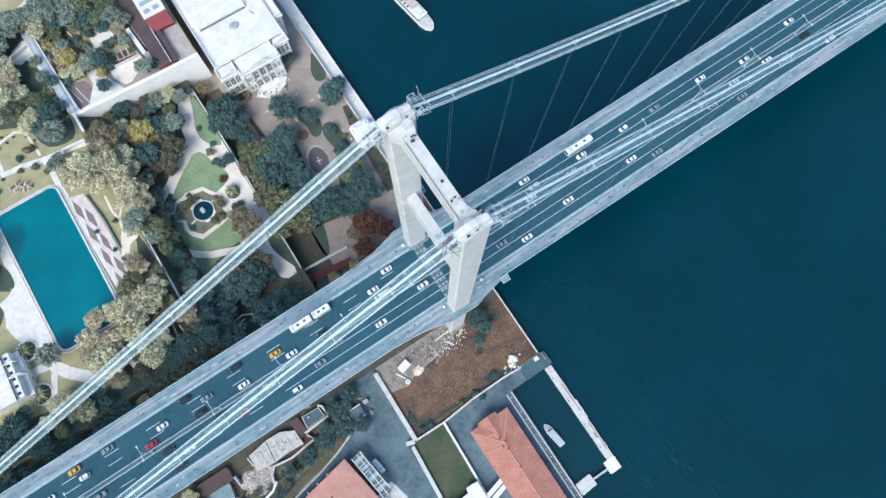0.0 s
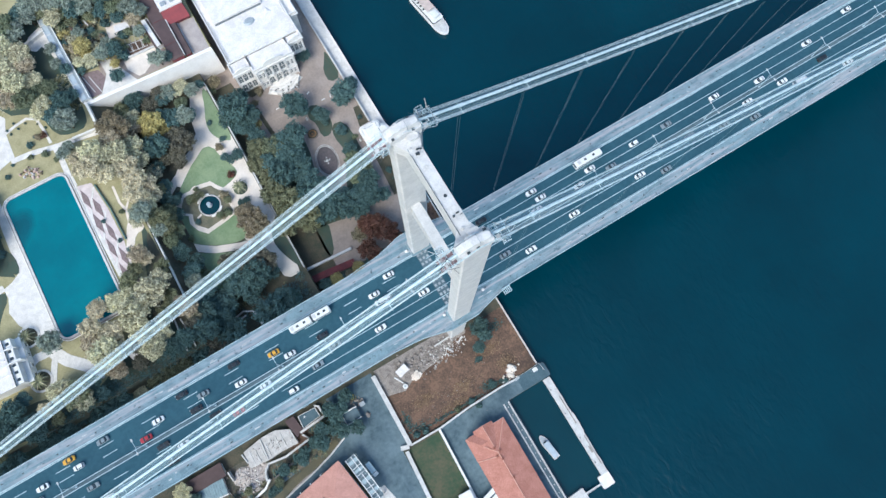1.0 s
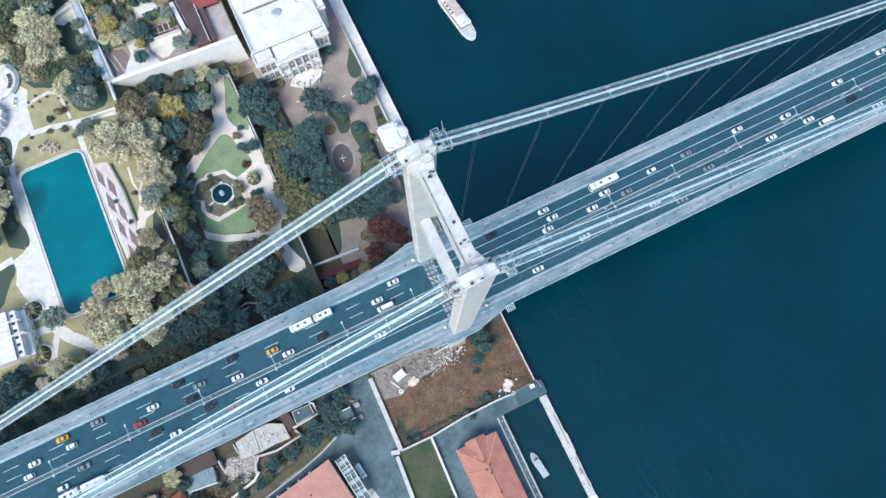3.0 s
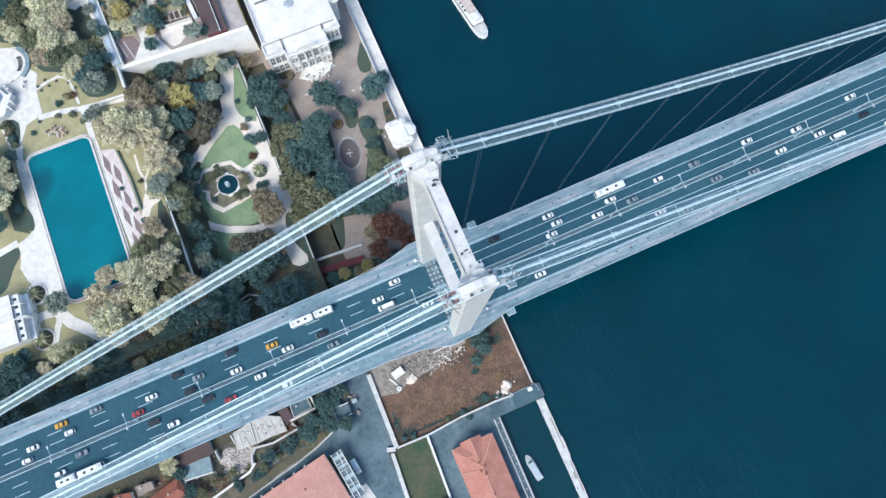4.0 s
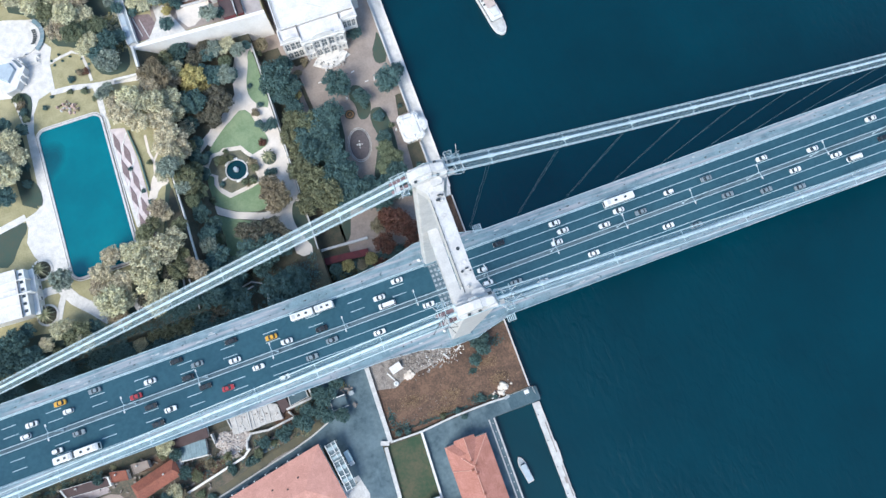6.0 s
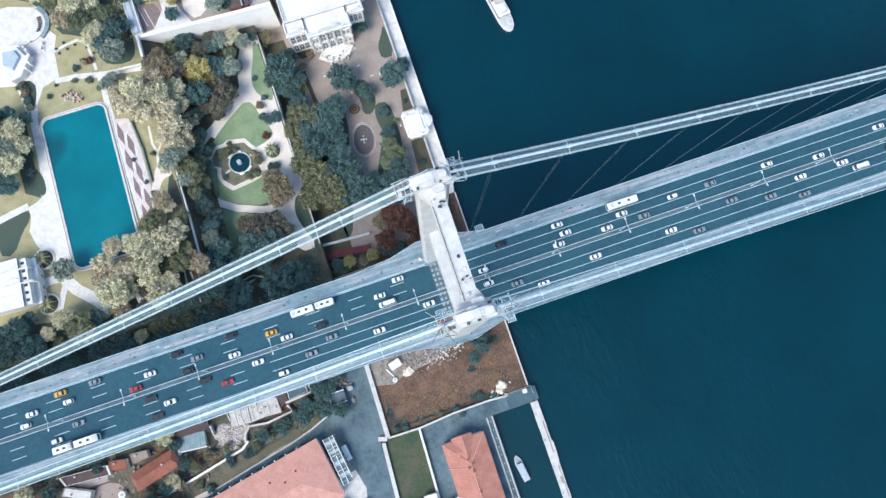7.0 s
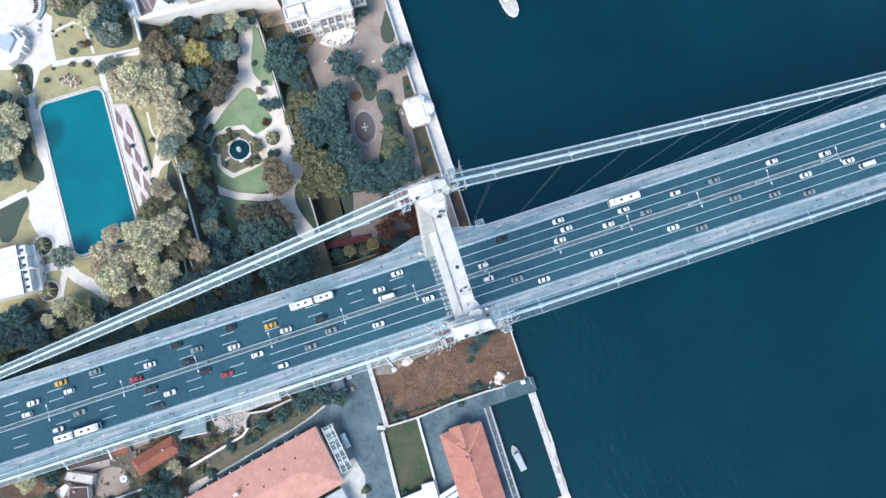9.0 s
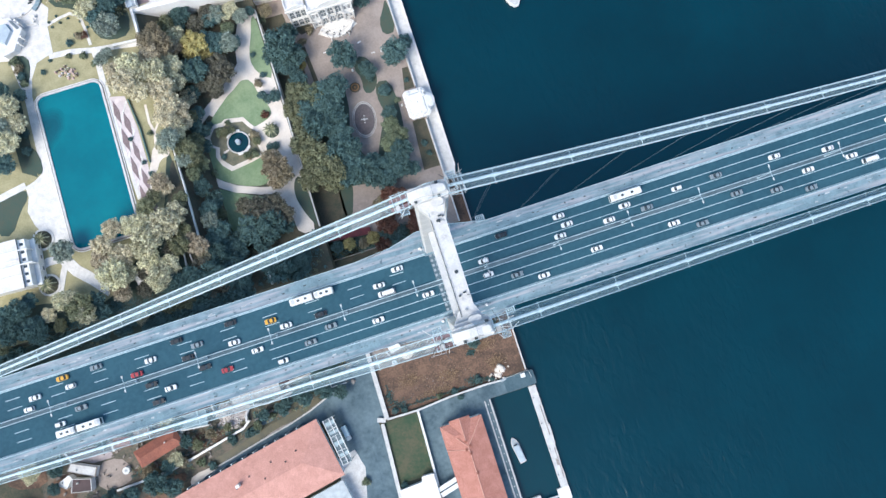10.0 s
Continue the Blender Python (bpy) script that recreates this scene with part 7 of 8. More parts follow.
for x, y, w, d, r in ((-37.5, -16, 2.2, 1.4, 20), (-20, -17, 2.0, 0.8, 15), (-38.5, -24, 1.6, 0.9, 80)):
    slab_ = thing("concrete_slab", (x, y, 2), "tilted pale concrete slab among rubble", "slab", "rubble slabs", turn=r)
    part("slab", Shape().prism([(-w, -d * 0.8), (-w * 0.2, -d), (w, -d * 0.7), (w * 0.9, d * 0.6), (w * 0.3, d), (-w * 0.8, d * 0.8)], 0, 0.5, 0.95), RUBBLE, slab_)
for k in range(5):
    bar = thing("timber", (8.2 + k * 0.5, -45.0 + 0.3 * (k % 2), 2), "dark timber lying by the white heap", "timber", "stacked timbers", turn=60 + k * 14)
    part("beam", Shape().slab(-1.6, 1.6, -0.12, 0.12, 0, 0.3 + 0.08 * k, 0.03), DARKROOF, bar)
hutw = thing("garden_hut", (-123.0, 43.2, 24), "small white hut hidden among the trees", "hut", turn=15)
part("wall", Shape().box(-1.6, 1.6, -2.6, 2.6, 0, 2.6), STUCCO, hutw)
part("roof", Shape().hip(-1.6, 1.6, -2.6, 2.6, 2.6, 3.5, over=0.3), LEAD, hutw)
shed = thing("site_shed", (-30, -18.6, 2), "white flat-roofed site shed among rubble", "shed", turn=14)
part("wall", Shape().box(-2.4, 2.4, -1.5, 1.5, 0, 2.4), STUCCO, shed)
part("roof", Shape().box(-2.7, 2.7, -1.8, 1.8, 2.4, 2.6), LEAD, shed)
pipe = thing("pipe_stack", (-33.4, -21.4, 2), "white pipe lying on rubble", "pipe", turn=-60)
part("pipe", Shape().tube([(-2.4, 0, 0.5), (2.4, 0, 0.5)], 0.35, 8), STUCCO, pipe)
drum = thing("drum", (-32.2, -25.2, 2), "round white tank on the dirt lot", "tank")
part("body", Shape().disc(0, 0, 1.15, 0, 1.3, 14), STUCCO, drum)
part("lid", Shape().disc(0, 0, 0.5, 1.3, 1.5, 10), TIN, drum)
heap = thing("sand_heap", (-25.4, -23.6, 2), "cream heap of sand and plaster", "heap")
rnd = random.Random(70)
lump = Shape().disc(0, 0, 2.1, -0.1, 0.8, 11, 0.6)
for k in range(26):
    a, d = k * 2.4, 2.3 * math.sqrt(k / 26)
    r = rnd.uniform(0.4, 0.95)
    lump.disc(d * math.cos(a) + rnd.uniform(-0.3, 0.3), d * math.sin(a) * 0.8, r, -0.1, 1.2 - 0.35 * d + rnd.uniform(0, 0.4), rnd.choice((6, 7, 8)), rnd.uniform(0.4, 0.7))
part("mound", lump, CREAM, heap)
heap2 = thing("white_heap", (12.6, -43.6, 2), "white heap of lime and sacks by the wall", "heap", turn=12)
rnd = random.Random(71)
lump = Shape()
for k in range(44):
    d, w = rnd.gauss(0, 1.9), rnd.gauss(0, 1.5)
    r = rnd.uniform(0.45, 1.55) * (1.0 if abs(d) + abs(w) < 2.5 else 0.55)
    lump.disc(d + 0.4 * w, w, r, -0.1, 0.35 + r * rnd.uniform(0.4, 1.0), rnd.choice((5, 6, 7)), rnd.uniform(0.35, 0.7))
part("mound", lump, CREAM, heap2)
for k in range(9):
    x, y, h = -3.4 - rnd.random() * 3.2, -3.6 + rnd.random() * 2.6, rnd.uniform(0.3, 0.8)
    part("sack", Shape().slab(x - rnd.uniform(0.4, 0.8), x + 0.5, y - 0.3, y + 0.35, -0.05, h, 0.14), (STONE, GRAVEL, STUCCO)[k % 3], heap2)
part("pallet", Shape().slab(-1.6, 0.9, -5.0, -3.6, -0.05, 0.4, 0.05), TIN, heap2, "grey loading pallet")
cab = thing("kiosk_cabin", (-52.6, -22.2, 2), "small white utility cabin", "cabin")
part("body", Shape().slab(-1.0, 1.0, -0.8, 0.8, 0, 2.0, 0.15), STUCCO, cab)
part("roof", Shape().slab(-1.15, 1.15, -0.95, 0.95, 2.0, 2.15, 0.15), TIN, cab)
truck = thing("lorry", (-62.2, -48.6, 2), "small pale blue-white lorry parked by the hall", "lorry", turn=-80)
part("cargo_box", Shape().slab(-3.4, 1.6, -1.1, 1.1, 0.9, 2.9, 0.1), paint("lorry_paint", (0.55, 0.66, 0.70)), truck)
part("cab", Shape().slab(1.8, 3.4, -1.05, 1.05, 0.6, 2.4, 0.2), STUCCO, truck)
part("windscreen", Shape().slab(3.2, 3.46, -0.9, 0.9, 1.5, 2.2, 0.05), GLASS, truck)
for x in (-2.2, 2.4):
    for sg in (1, -1):
        part("wheel", Shape().tube([(x, sg * 0.8, 0.45), (x, sg * 1.08, 0.45)], 0.45, 10), RUBBER, truck)
part("chassis", Shape().box(-3.2, 3.0, -0.5, 0.5, 0.45, 0.9), DARKSTEEL, truck)
gold = thing("yellow_shrub", (-55.5, -17.5, 2), "clump of yellow flowers at the bridge edge", "shrub")
rnd = random.Random(6)
s = Shape()
for i in range(60):
    a, d = rnd.uniform(0, math.tau), rnd.random() * 1.8
    s.disc(d * math.cos(a), d * math.sin(a), 0.3, 0, 0.7 + rnd.random() * 0.8, 5, 0.3)
part("blooms", s, LEAVES["Y"], gold)
for x, y in ((-14, 112.5), (3.5, 89), (-7.5, 112.8)):
    st = thing("garden_statue", (x + 4, y, 5), "small white marble statue on a plinth", "statue", "garden statues")
    part("plinth_and_figure", Shape().slab(-0.5, 0.5, -0.5, 0.5, 0, 1.0, 0.1).disc(0, 0, 0.35, 1.0, 2.2, 8, 0.6), MARBLE, st)
ben = thing("garden_bench", (2, 118, 5), "white garden bench on gravel", "bench", "garden benches")
part("seat", Shape().slab(-0.9, 0.9, -0.25, 0.25, 0.4, 0.5, 0.05), MARBLE, ben)
for x in (-0.7, 0.7):
    part("leg", Shape().box(x - 0.08, x + 0.08, -0.2, 0.2, 0, 0.4), MARBLE, ben)
for x, y, r in ((-3, 125, 20), (6, 118, 70), (-20, 125, 0)):
    copy_thing(ben, pose(x, y, 5, 0, 0, r))


# ---- trees ----
def leafy(r, h, seed, count, lobes, leaf):
    """A crown of many small leaf sprays set on uneven lobes; middle at (0, 0, h)."""
    g = np.random.default_rng(seed)
    cs = []
    for i in range(lobes):
        a, d = i * 2.4 + g.uniform(-0.4, 0.4), r * 0.8 * math.sqrt((i + 0.3) / lobes)
        cs.append((d * math.cos(a), d * math.sin(a), h + g.uniform(-0.3, 0.4) * r * (1.15 - d / r), r * g.uniform(0.65, 1.75) / lobes ** 0.45))
    vs, fs = [], []
    for k in range(count):
        cx, cy, cz, cr = cs[k % lobes]
        n = g.normal(size=3)
        n[2] = abs(n[2]) * 0.9 + 0.05 if g.random() < 0.8 else n[2]
        n /= np.linalg.norm(n)
        c = np.array((cx, cy, cz)) + n * cr * g.uniform(0.55, 1.28) * np.array((1, 1, 0.8))
        m = n + g.normal(size=3) * 0.55
        m /= np.linalg.norm(m)
        u = np.cross(m, (0.3, 0.5, 0.8))
        u /= np.linalg.norm(u)
        w = np.cross(m, u)
        a = g.uniform(0, math.tau)
        u, w = u * math.cos(a) + w * math.sin(a), w * math.cos(a) - u * math.sin(a)
        s1, s2 = leaf * g.uniform(0.6, 1.3), leaf * g.uniform(0.4, 0.8)
        o = len(vs)
        vs += [c - u * s1, c + w * s2 - m * 0.1 * leaf, c + u * s1, c - w * s2 - m * 0.1 * leaf]
        fs += [(o, o + 1, o + 2, o + 3)]
    return Shape().add([tuple(float(q) for q in v) for v in vs], fs), cs


TREE_MESH = {}
for v in range(4):
    crown, cs = leafy(5.0, 7.0, 30 + v, 3000, 34 + 3 * v, 0.42)
    trunk = Shape().tube([(0, 0, -0.5), (0.1, 0, 2.2), (0.0, 0.1, 4.6)], 0.42, 7, 0.26)
    for c in cs[::6]:
        trunk.tube([(0, 0.1, 3.6 + 0.2 * (c[0] % 1)), (c[0] * 0.5, c[1] * 0.5, 5.2), (c[0] * 0.9, c[1] * 0.9, c[2])], 0.2, 5, 0.06)
    TREE_MESH[v] = (trunk.mesh("trunk", BARK), crown)
CROWNS = {}
# T is the brown autumn tree in its lighter, sunlit tone.
WORDS = {"K": "dusky olive-brown tree with a full crown", "T": "autumn tree in brown lightened to tan for sun", "S": "silvery green tree with a full crown", "W": "pale olive tree with a warm-toned crown", "O": "broad olive-green tree in full leaf", "D": "dark green shade tree with dense crown", "G": "fresh green garden tree",
         "B": "brownish green tree turning in autumn", "M": "mossy green tree with a broad crown", "Y": "yellow-green tree in autumn leaf", "R": "russet tree in autumn leaf"}


def tree(x, y, z, r, kind, n):
    v = n % 4
    if (v, kind) not in CROWNS:
        CROWNS[v, kind] = TREE_MESH[v][1].mesh("crown", LEAVES[kind])
    t = thing("tree", (x, y, z), WORDS[kind], "tree", "garden trees", turn=(n * 77) % 360)
    k = r / 4.75
    t.scale = (k, k * (0.92 + 0.05 * (n % 4)), k * (0.85 + 0.08 * (n % 3)))
    for nm, me in (("trunk", TREE_MESH[v][0]), ("crown", CROWNS[v, kind])):
        ob = new(nm, me)
        ob.parent = t
    return t


GROVES = [
    # trees between pool and bridge
    "-111.3,71.3,4.4,M -107.4,74.8,3.5,M -103.1,80.2,4.1,T -101.4,77.4,3.2,W -132.7,60.6,4.8,W -127.2,66.4,4.4,W -119.8,65.5,4.6,O -135.6,55.5,4.1,T -113.7,55.3,6.8,O -104.8,61.0,7.0,O -99.9,64.3,5.2,O -96.6,70.0,3.5,M -115.1,64.9,4.6,O -129.8,46.5,7.0,O -125.3,53.3,5.2,W -133.8,51.1,4.8,T -126.1,46.2,4.8,O -112.6,39.3,5.5,O -114.4,45.2,4.4,W -108.1,44.1,4.6,O -129.6,38.7,4.1,T -132.4,41.1,3.5,B -94.7,48.6,4.4,T -97.2,52.7,3.0,T -94.3,43.9,3.0,O -102.0,50.8,4.4,M -115.0,49.3,5.2,O -147.7,38.0,5.9,M -151.5,42.3,4.6,O -146.1,34.6,4.6,O -142.0,39.3,3.9,D -140.1,33.9,3.5,D -115.9,30.1,5.2,M -130.1,27.9,3.4,O -121.3,30.0,4.3,M -109.0,29.4,4.8,M -100.3,28.1,5.5,D -93.3,28.5,6.0,K -88.2,74.2,4.0,D -89.7,79.3,2.8,D -85.5,68.2,4.3,D -88.8,59.0,4.0,S -88.2,64.3,4.3,D -85.3,61.7,2.9,G -86.5,54.1,5.2,D -85.4,46.2,5.2,D -90.3,49.2,4.0,D -89.7,43.9,4.7,D -67.6,57.1,7.1,K -61.0,58.0,5.5,K -73.9,61.7,4.1,K -71.9,50.7,7.1,D -64.2,48.9,7.1,D -58.2,52.6,5.3,K -78.4,48.8,4.8,D -82.2,43.4,5.3,D -58.6,47.8,4.1,D -84.6,31.2,7.1,D -85.4,24.5,6.1,D -66.3,30.4,7.1,D -59.6,33.5,6.0,D -58.9,26.9,6.0,D -94.6,23.2,4.8,D -104.3,22.6,5.2,D -111.6,23.7,4.8,D -120.4,22.9,4.8,D -137.3,27.1,5.2,D -142.6,31.3,4.8,D -147.1,27.8,4.8,D -55.3,32.4,4.3,D -86.4,38.1,5.5,D -92.4,35.6,5.3,D -127.0,22.5,4.1,D",
    # pool terrace
    "-100.5,36.5,4.6,D -106.5,35.5,4.4,D -96.5,40.5,3.4,K -118.6,43.4,3.6,K -106.0,51.0,3.4,K -121.6,37.4,3.4,K -99.0,57.0,3.4,M -70.5,43.0,4.6,D -108.2,133.2,4.7,W -101.8,133.4,5.5,O -105.3,126.5,5.5,W -110.3,129.9,3.6,W -100.9,121.0,4.7,W -100.7,129.4,4.7,O -97.6,94.9,3.6,O -149.0,63.1,5.3,S -154.8,43.2,4.3,O -162.8,39.4,3.3,W -159.1,33.7,3.0,M -172.5,44.3,5.1,D -178.0,43.4,5.1,D -168.6,47.6,3.5,D -178.0,36.2,5.1,D -171.9,36.0,5.1,D -166.9,32.6,4.7,D -167.7,37.4,3.3,D -184.8,32.7,4.4,M -160.0,116.0,6.0,O -155.6,131.0,5.0,O -155.0,123.0,5.0,O -162.0,122.0,5.6,S -151.0,136.0,3.0,D -164.0,107.0,5.0,D -161.0,132.0,5.0,O -158.0,139.0,4.0,D -166.0,115.0,6.0,D -167.0,126.0,6.0,S -165.0,136.0,6.0,D",
    # middle terrace
    "-87.7,90.4,4.2,M -84.7,94.9,3.2,D -91,101,4.2,O -88,94,3.8,M -92,88,3.6,S -90,81,3.4,G -86,108,3.6,M -72,150,4.2,K -62,152,4,S -81,152,4,D -90,150,4,B -55,153,3.4,O -66,157,3,K -84,157,3,D -92.7,128.9,5.9,O -88.0,130.9,6.4,O -92.3,121.7,5.9,W -87.3,124.2,5.3,O -85.2,130.5,4.1,S -91.5,113.8,5.7,W -88.7,110.5,5.2,W -94.1,107.9,4.8,W -88.2,105.5,4.2,W -92.0,104.6,4.2,W -84.9,117.5,4.1,O -82.7,119.0,4.1,D -77.6,127.5,6.1,D -77.1,122.1,3.7,K -68.0,128.8,4.9,K -65.7,123.0,5.9,K -71.3,120.6,4.8,K -72.1,116.9,3.3,K -74.5,140.1,5.8,Y -78.2,138.7,4.4,Y -71.9,136.5,3.9,Y -69.3,140.8,4.5,D -65.3,138.3,4.9,D -60.1,136.7,4.8,S -88.4,141.9,6.3,B -93.3,137.5,4.8,T -84.5,142.3,4.9,T -82.7,146.7,4.9,O -92.6,144.9,4.8,B -94.6,97.3,4.9,S -89.8,92.7,4.8,M -86.3,96.5,4.1,G -88.9,88.3,4.7,M -83.8,93.8,3.5,D -86.7,85.8,3.7,G -84.9,103.9,3.7,D -82.1,100.8,3.0,D -82.9,110.1,3.3,D -55.6,74.9,6.1,B -53.0,69.9,5.1,B -57.5,79.8,4.0,B -57.2,68.7,4.1,B -52.6,115.4,1.4,B -53.0,109.9,2.2,D -47.2,107.2,3.1,D -73.8,98.0,2.2,M -70.8,98.6,1.7,M -61.1,89.8,2.0,M -67.4,85.0,1.8,G -77.6,157.4,5.0,D -65.7,152.3,4.0,K -85.1,153.7,4.1,M -58.2,152.0,3.9,O -51.8,148.3,3.7,S -65.1,150.2,3.8,D -58.6,136.9,3.9,D -58.9,144.4,3.4,G -66.8,153.8,3.4,K -47.5,150.4,2.4,D",
    # upper garden
    "-139,199,6,O -129,199,6,M -121,195,6,O -128,188,5,M -135,206,6,D -127,211,6,G -118,203,6,O -111,196,5,O -110,208,5.5,S -142,208,6,D -149,204,5,G -119,188,5,O -112,189,4.5,T -133,192,5,O -99.5,166,3.5,D -104,165,4.6,D -73,209,5.5,S -66,206,5.5,D -58,203,5,G -82,212,5.5,S -90,213,5,O -113.5,140.9,3.3,S -110.7,143.1,2.8,S -111.7,190.7,4.8,W -115.9,198.4,4.0,O -118.3,181.4,5.7,O -111.9,180.5,4.9,O -123.4,175.8,5.4,T -117.5,172.3,5.4,G -112.2,173.0,4.8,G -106.7,173.3,4.4,G -112.2,166.6,4.4,O -104.7,162.2,4.4,D -106.0,153.3,5.7,S -109.8,158.6,4.4,D -99.1,194.2,2.9,S -99.4,184.9,3.0,S -96.7,180.1,2.9,D -116.2,165.1,3.6,O -110.6,208.8,4.4,D -101.4,212.9,4.4,S -95.2,213.9,4.6,M -89.3,214.1,4.6,D -114.5,204.0,3.2,G -81.9,206.2,4.6,D -76.5,205.3,4.6,S -84.7,202.1,3.0,M -70.4,200.0,4.0,D -64.8,199.0,4.1,G -57.7,194.4,4.6,S -58.8,188.8,3.6,T -87.0,208.1,3.2,G -75.7,200.3,3.2,M -64.7,193.4,3.6,D -60.1,198.8,4.0,G -54.0,190.8,3.6,S -84.5,195.2,3.3,S -84.9,185.9,4.5,Y -88.7,188.1,2.9,T -84.6,177.9,3.8,O -89.9,180.6,2.9,O -78.8,178.0,3.8,S -73.0,177.8,4.1,D -75.1,183.5,3.0,S -58.7,180.8,3.2,S -77.1,164.5,3.6,D -75.8,171.8,2.4,Y -57.0,162.4,4.2,S -53.2,162.5,3.0,D -85.3,182.7,3.0,Y -87.8,192.9,2.7,O -79.8,184.2,2.7,O -127.0,212.0,6.0,G -99.5,218.0,5.0,S -105.0,216.0,5.0,D -113.0,213.0,6.0,G -85.5,214.0,6.5,S -78.0,212.0,6.0,D -65.0,208.0,6.5,G -92.0,216.0,5.0,S -92.0,207.0,4.4,O",
    # seafront court
    "-38.0,130.5,7.8,D -43.5,127.5,4.7,D -34.0,125.3,5.6,D -33.3,137.3,4.5,D -37.3,120.1,4.1,D -41.2,123.0,4.5,D -12.7,118.1,6.5,D -10.1,115.7,4.5,D 12.1,112.9,6.2,D 9.5,110.8,4.5,D 17.6,117.7,3.8,D -38.1,107.6,5.4,M -41.6,100.0,5.1,M -30.6,103.8,5.6,G -33.7,97.0,6.2,D -25.7,103.3,6.2,D -19.5,103.8,6.3,D -25.2,96.6,6.7,D -39.1,91.4,5.6,M -33.8,88.0,6.7,D -25.4,88.0,6.5,D -23.9,81.5,5.8,D -40.6,81.5,6.7,M -36.9,72.6,7.8,M -32.9,66.5,7.4,M -41.6,65.8,6.7,M -32.5,61.5,5.1,M -27.0,74.7,6.7,D -21.2,74.4,5.6,D -22.4,65.9,6.5,D -16.9,60.3,6.7,D -13.2,65.3,4.7,D -9.9,59.5,6.2,D -4.5,61.7,5.6,D 0.6,66.4,5.1,D -2.8,71.3,5.1,G 1.6,73.7,4.7,G -0.8,79.8,4.1,G 0.4,85.9,3.7,D -1.9,58.5,5.1,D 3.2,57.3,3.6,D -10.3,55.1,4.7,D -2.7,108.0,3.7,D -3.8,110.6,3.2,D 1.4,97.4,3.0,D -35.4,113.5,4.5,D -26.1,62.4,5.6,D -7.7,43.9,6.8,R -10.8,48.1,4.6,R -3.7,40.0,5.0,R -16.2,45.9,3.6,B -2.0,35.8,3.6,R -40.9,151.1,3.6,B -44.4,148.9,2.9,G 3.9,142.1,3.8,D -41.0,33.0,3.0,D 1.0,33.0,4.0,D -35.3,32.6,3.0,Y -16.0,36.0,5.0,R",
    # bank under the bridge
    "-170.4,29.7,4.5,D -161.5,27.9,4.5,D -167.9,27.6,4.5,D -185.0,26.0,7.0,D -14.0,27.0,5.0,D -20.0,27.0,4.4,R -12.0,31.0,3.6,D -17.0,32.0,3.0,D -24.0,32.0,3.2,Y -29.0,31.0,2.6,B -2.0,31.0,5.5,R",
    # south shore
    "-83.7,-27.3,2.6,D -57.0,-15.5,3.4,D 5.2,-27.2,3.0,D 10.6,-23.8,3.2,D -64.6,-20.6,3.8,D -75.0,-28.0,3.6,D -65.0,-28.0,3.4,D -136.0,-16.0,4.0,O 9.8,-20.0,4.6,D -189.0,-24.0,3.6,D -137.0,-36.0,3.6,O -131.0,-30.0,3.0,D -147.0,-43.0,5.2,D -141.0,-47.0,4.5,D -199.0,-22.0,4.7,O -212.0,-40.0,5.2,D -59.0,-30.0,3.4,D -165.0,-47.0,5.0,D -120.0,-30.0,2.4,B -127.0,-33.0,2.6,M -135.0,-38.0,2.6,B -149.0,-39.0,2.8,B -172.0,-44.0,3.0,D -193.0,-44.0,3.0,B -112.0,-29.5,2.0,M -104.0,-35.5,2.0,D -168.0,-20.0,2.4,D -138.0,-19.0,2.6,M -190.0,-24.0,3.0,D -148.0,-46.0,3.0,M -86.0,-30.5,2.4,D -78.0,-26.0,3.0,D -99.0,-33.0,2.2,G -88.0,-28.0,2.0,D -112.0,-35.0,2.0,D -73.0,-23.0,3.4,D -68.0,-25.0,3.2,D -95.0,-29.5,2.8,D -61.0,-19.0,3.2,D -66.0,-17.0,3.4,D -101.0,-35.0,2.2,D -133.0,-21.0,3.0,D -141.0,-38.0,3.4,D -160.0,-45.0,4.0,D -182.0,-46.0,4.0,D -192.0,-32.0,3.0,D -151.0,-38.0,3.0,B",
]


def ground_z(x, y):
    """Height of the terraces under a tree."""
    if -96 < x < -84 and 32 < y < 160:
        return 24 - (x + 96)
    if x <= -96 and y > 32 or x < -33.4 and y > 161:
        return 24
    if x < -94.5 and 17.5 < y <= 32:
        return 14
    if x < -45 and 24 < y:
        return 12
    return 5 if -45 <= x < 16.6 and y > 28 else 2


count = 0
for row in GROVES:
    for item in row.split():
        x, y, r, kind = item.split(",")
        x, y = float(x), float(y)
        tree(x, y, ground_z(x, y), float(r), kind, count)
        count += 1


# shrubs
def shrub_mesh(seed):
    return leafy(1.0, 0.5, seed, 520, 9, 0.2)[0].tube([(0, 0, -0.3), (0, 0, 0.5)], 0.12, 5)


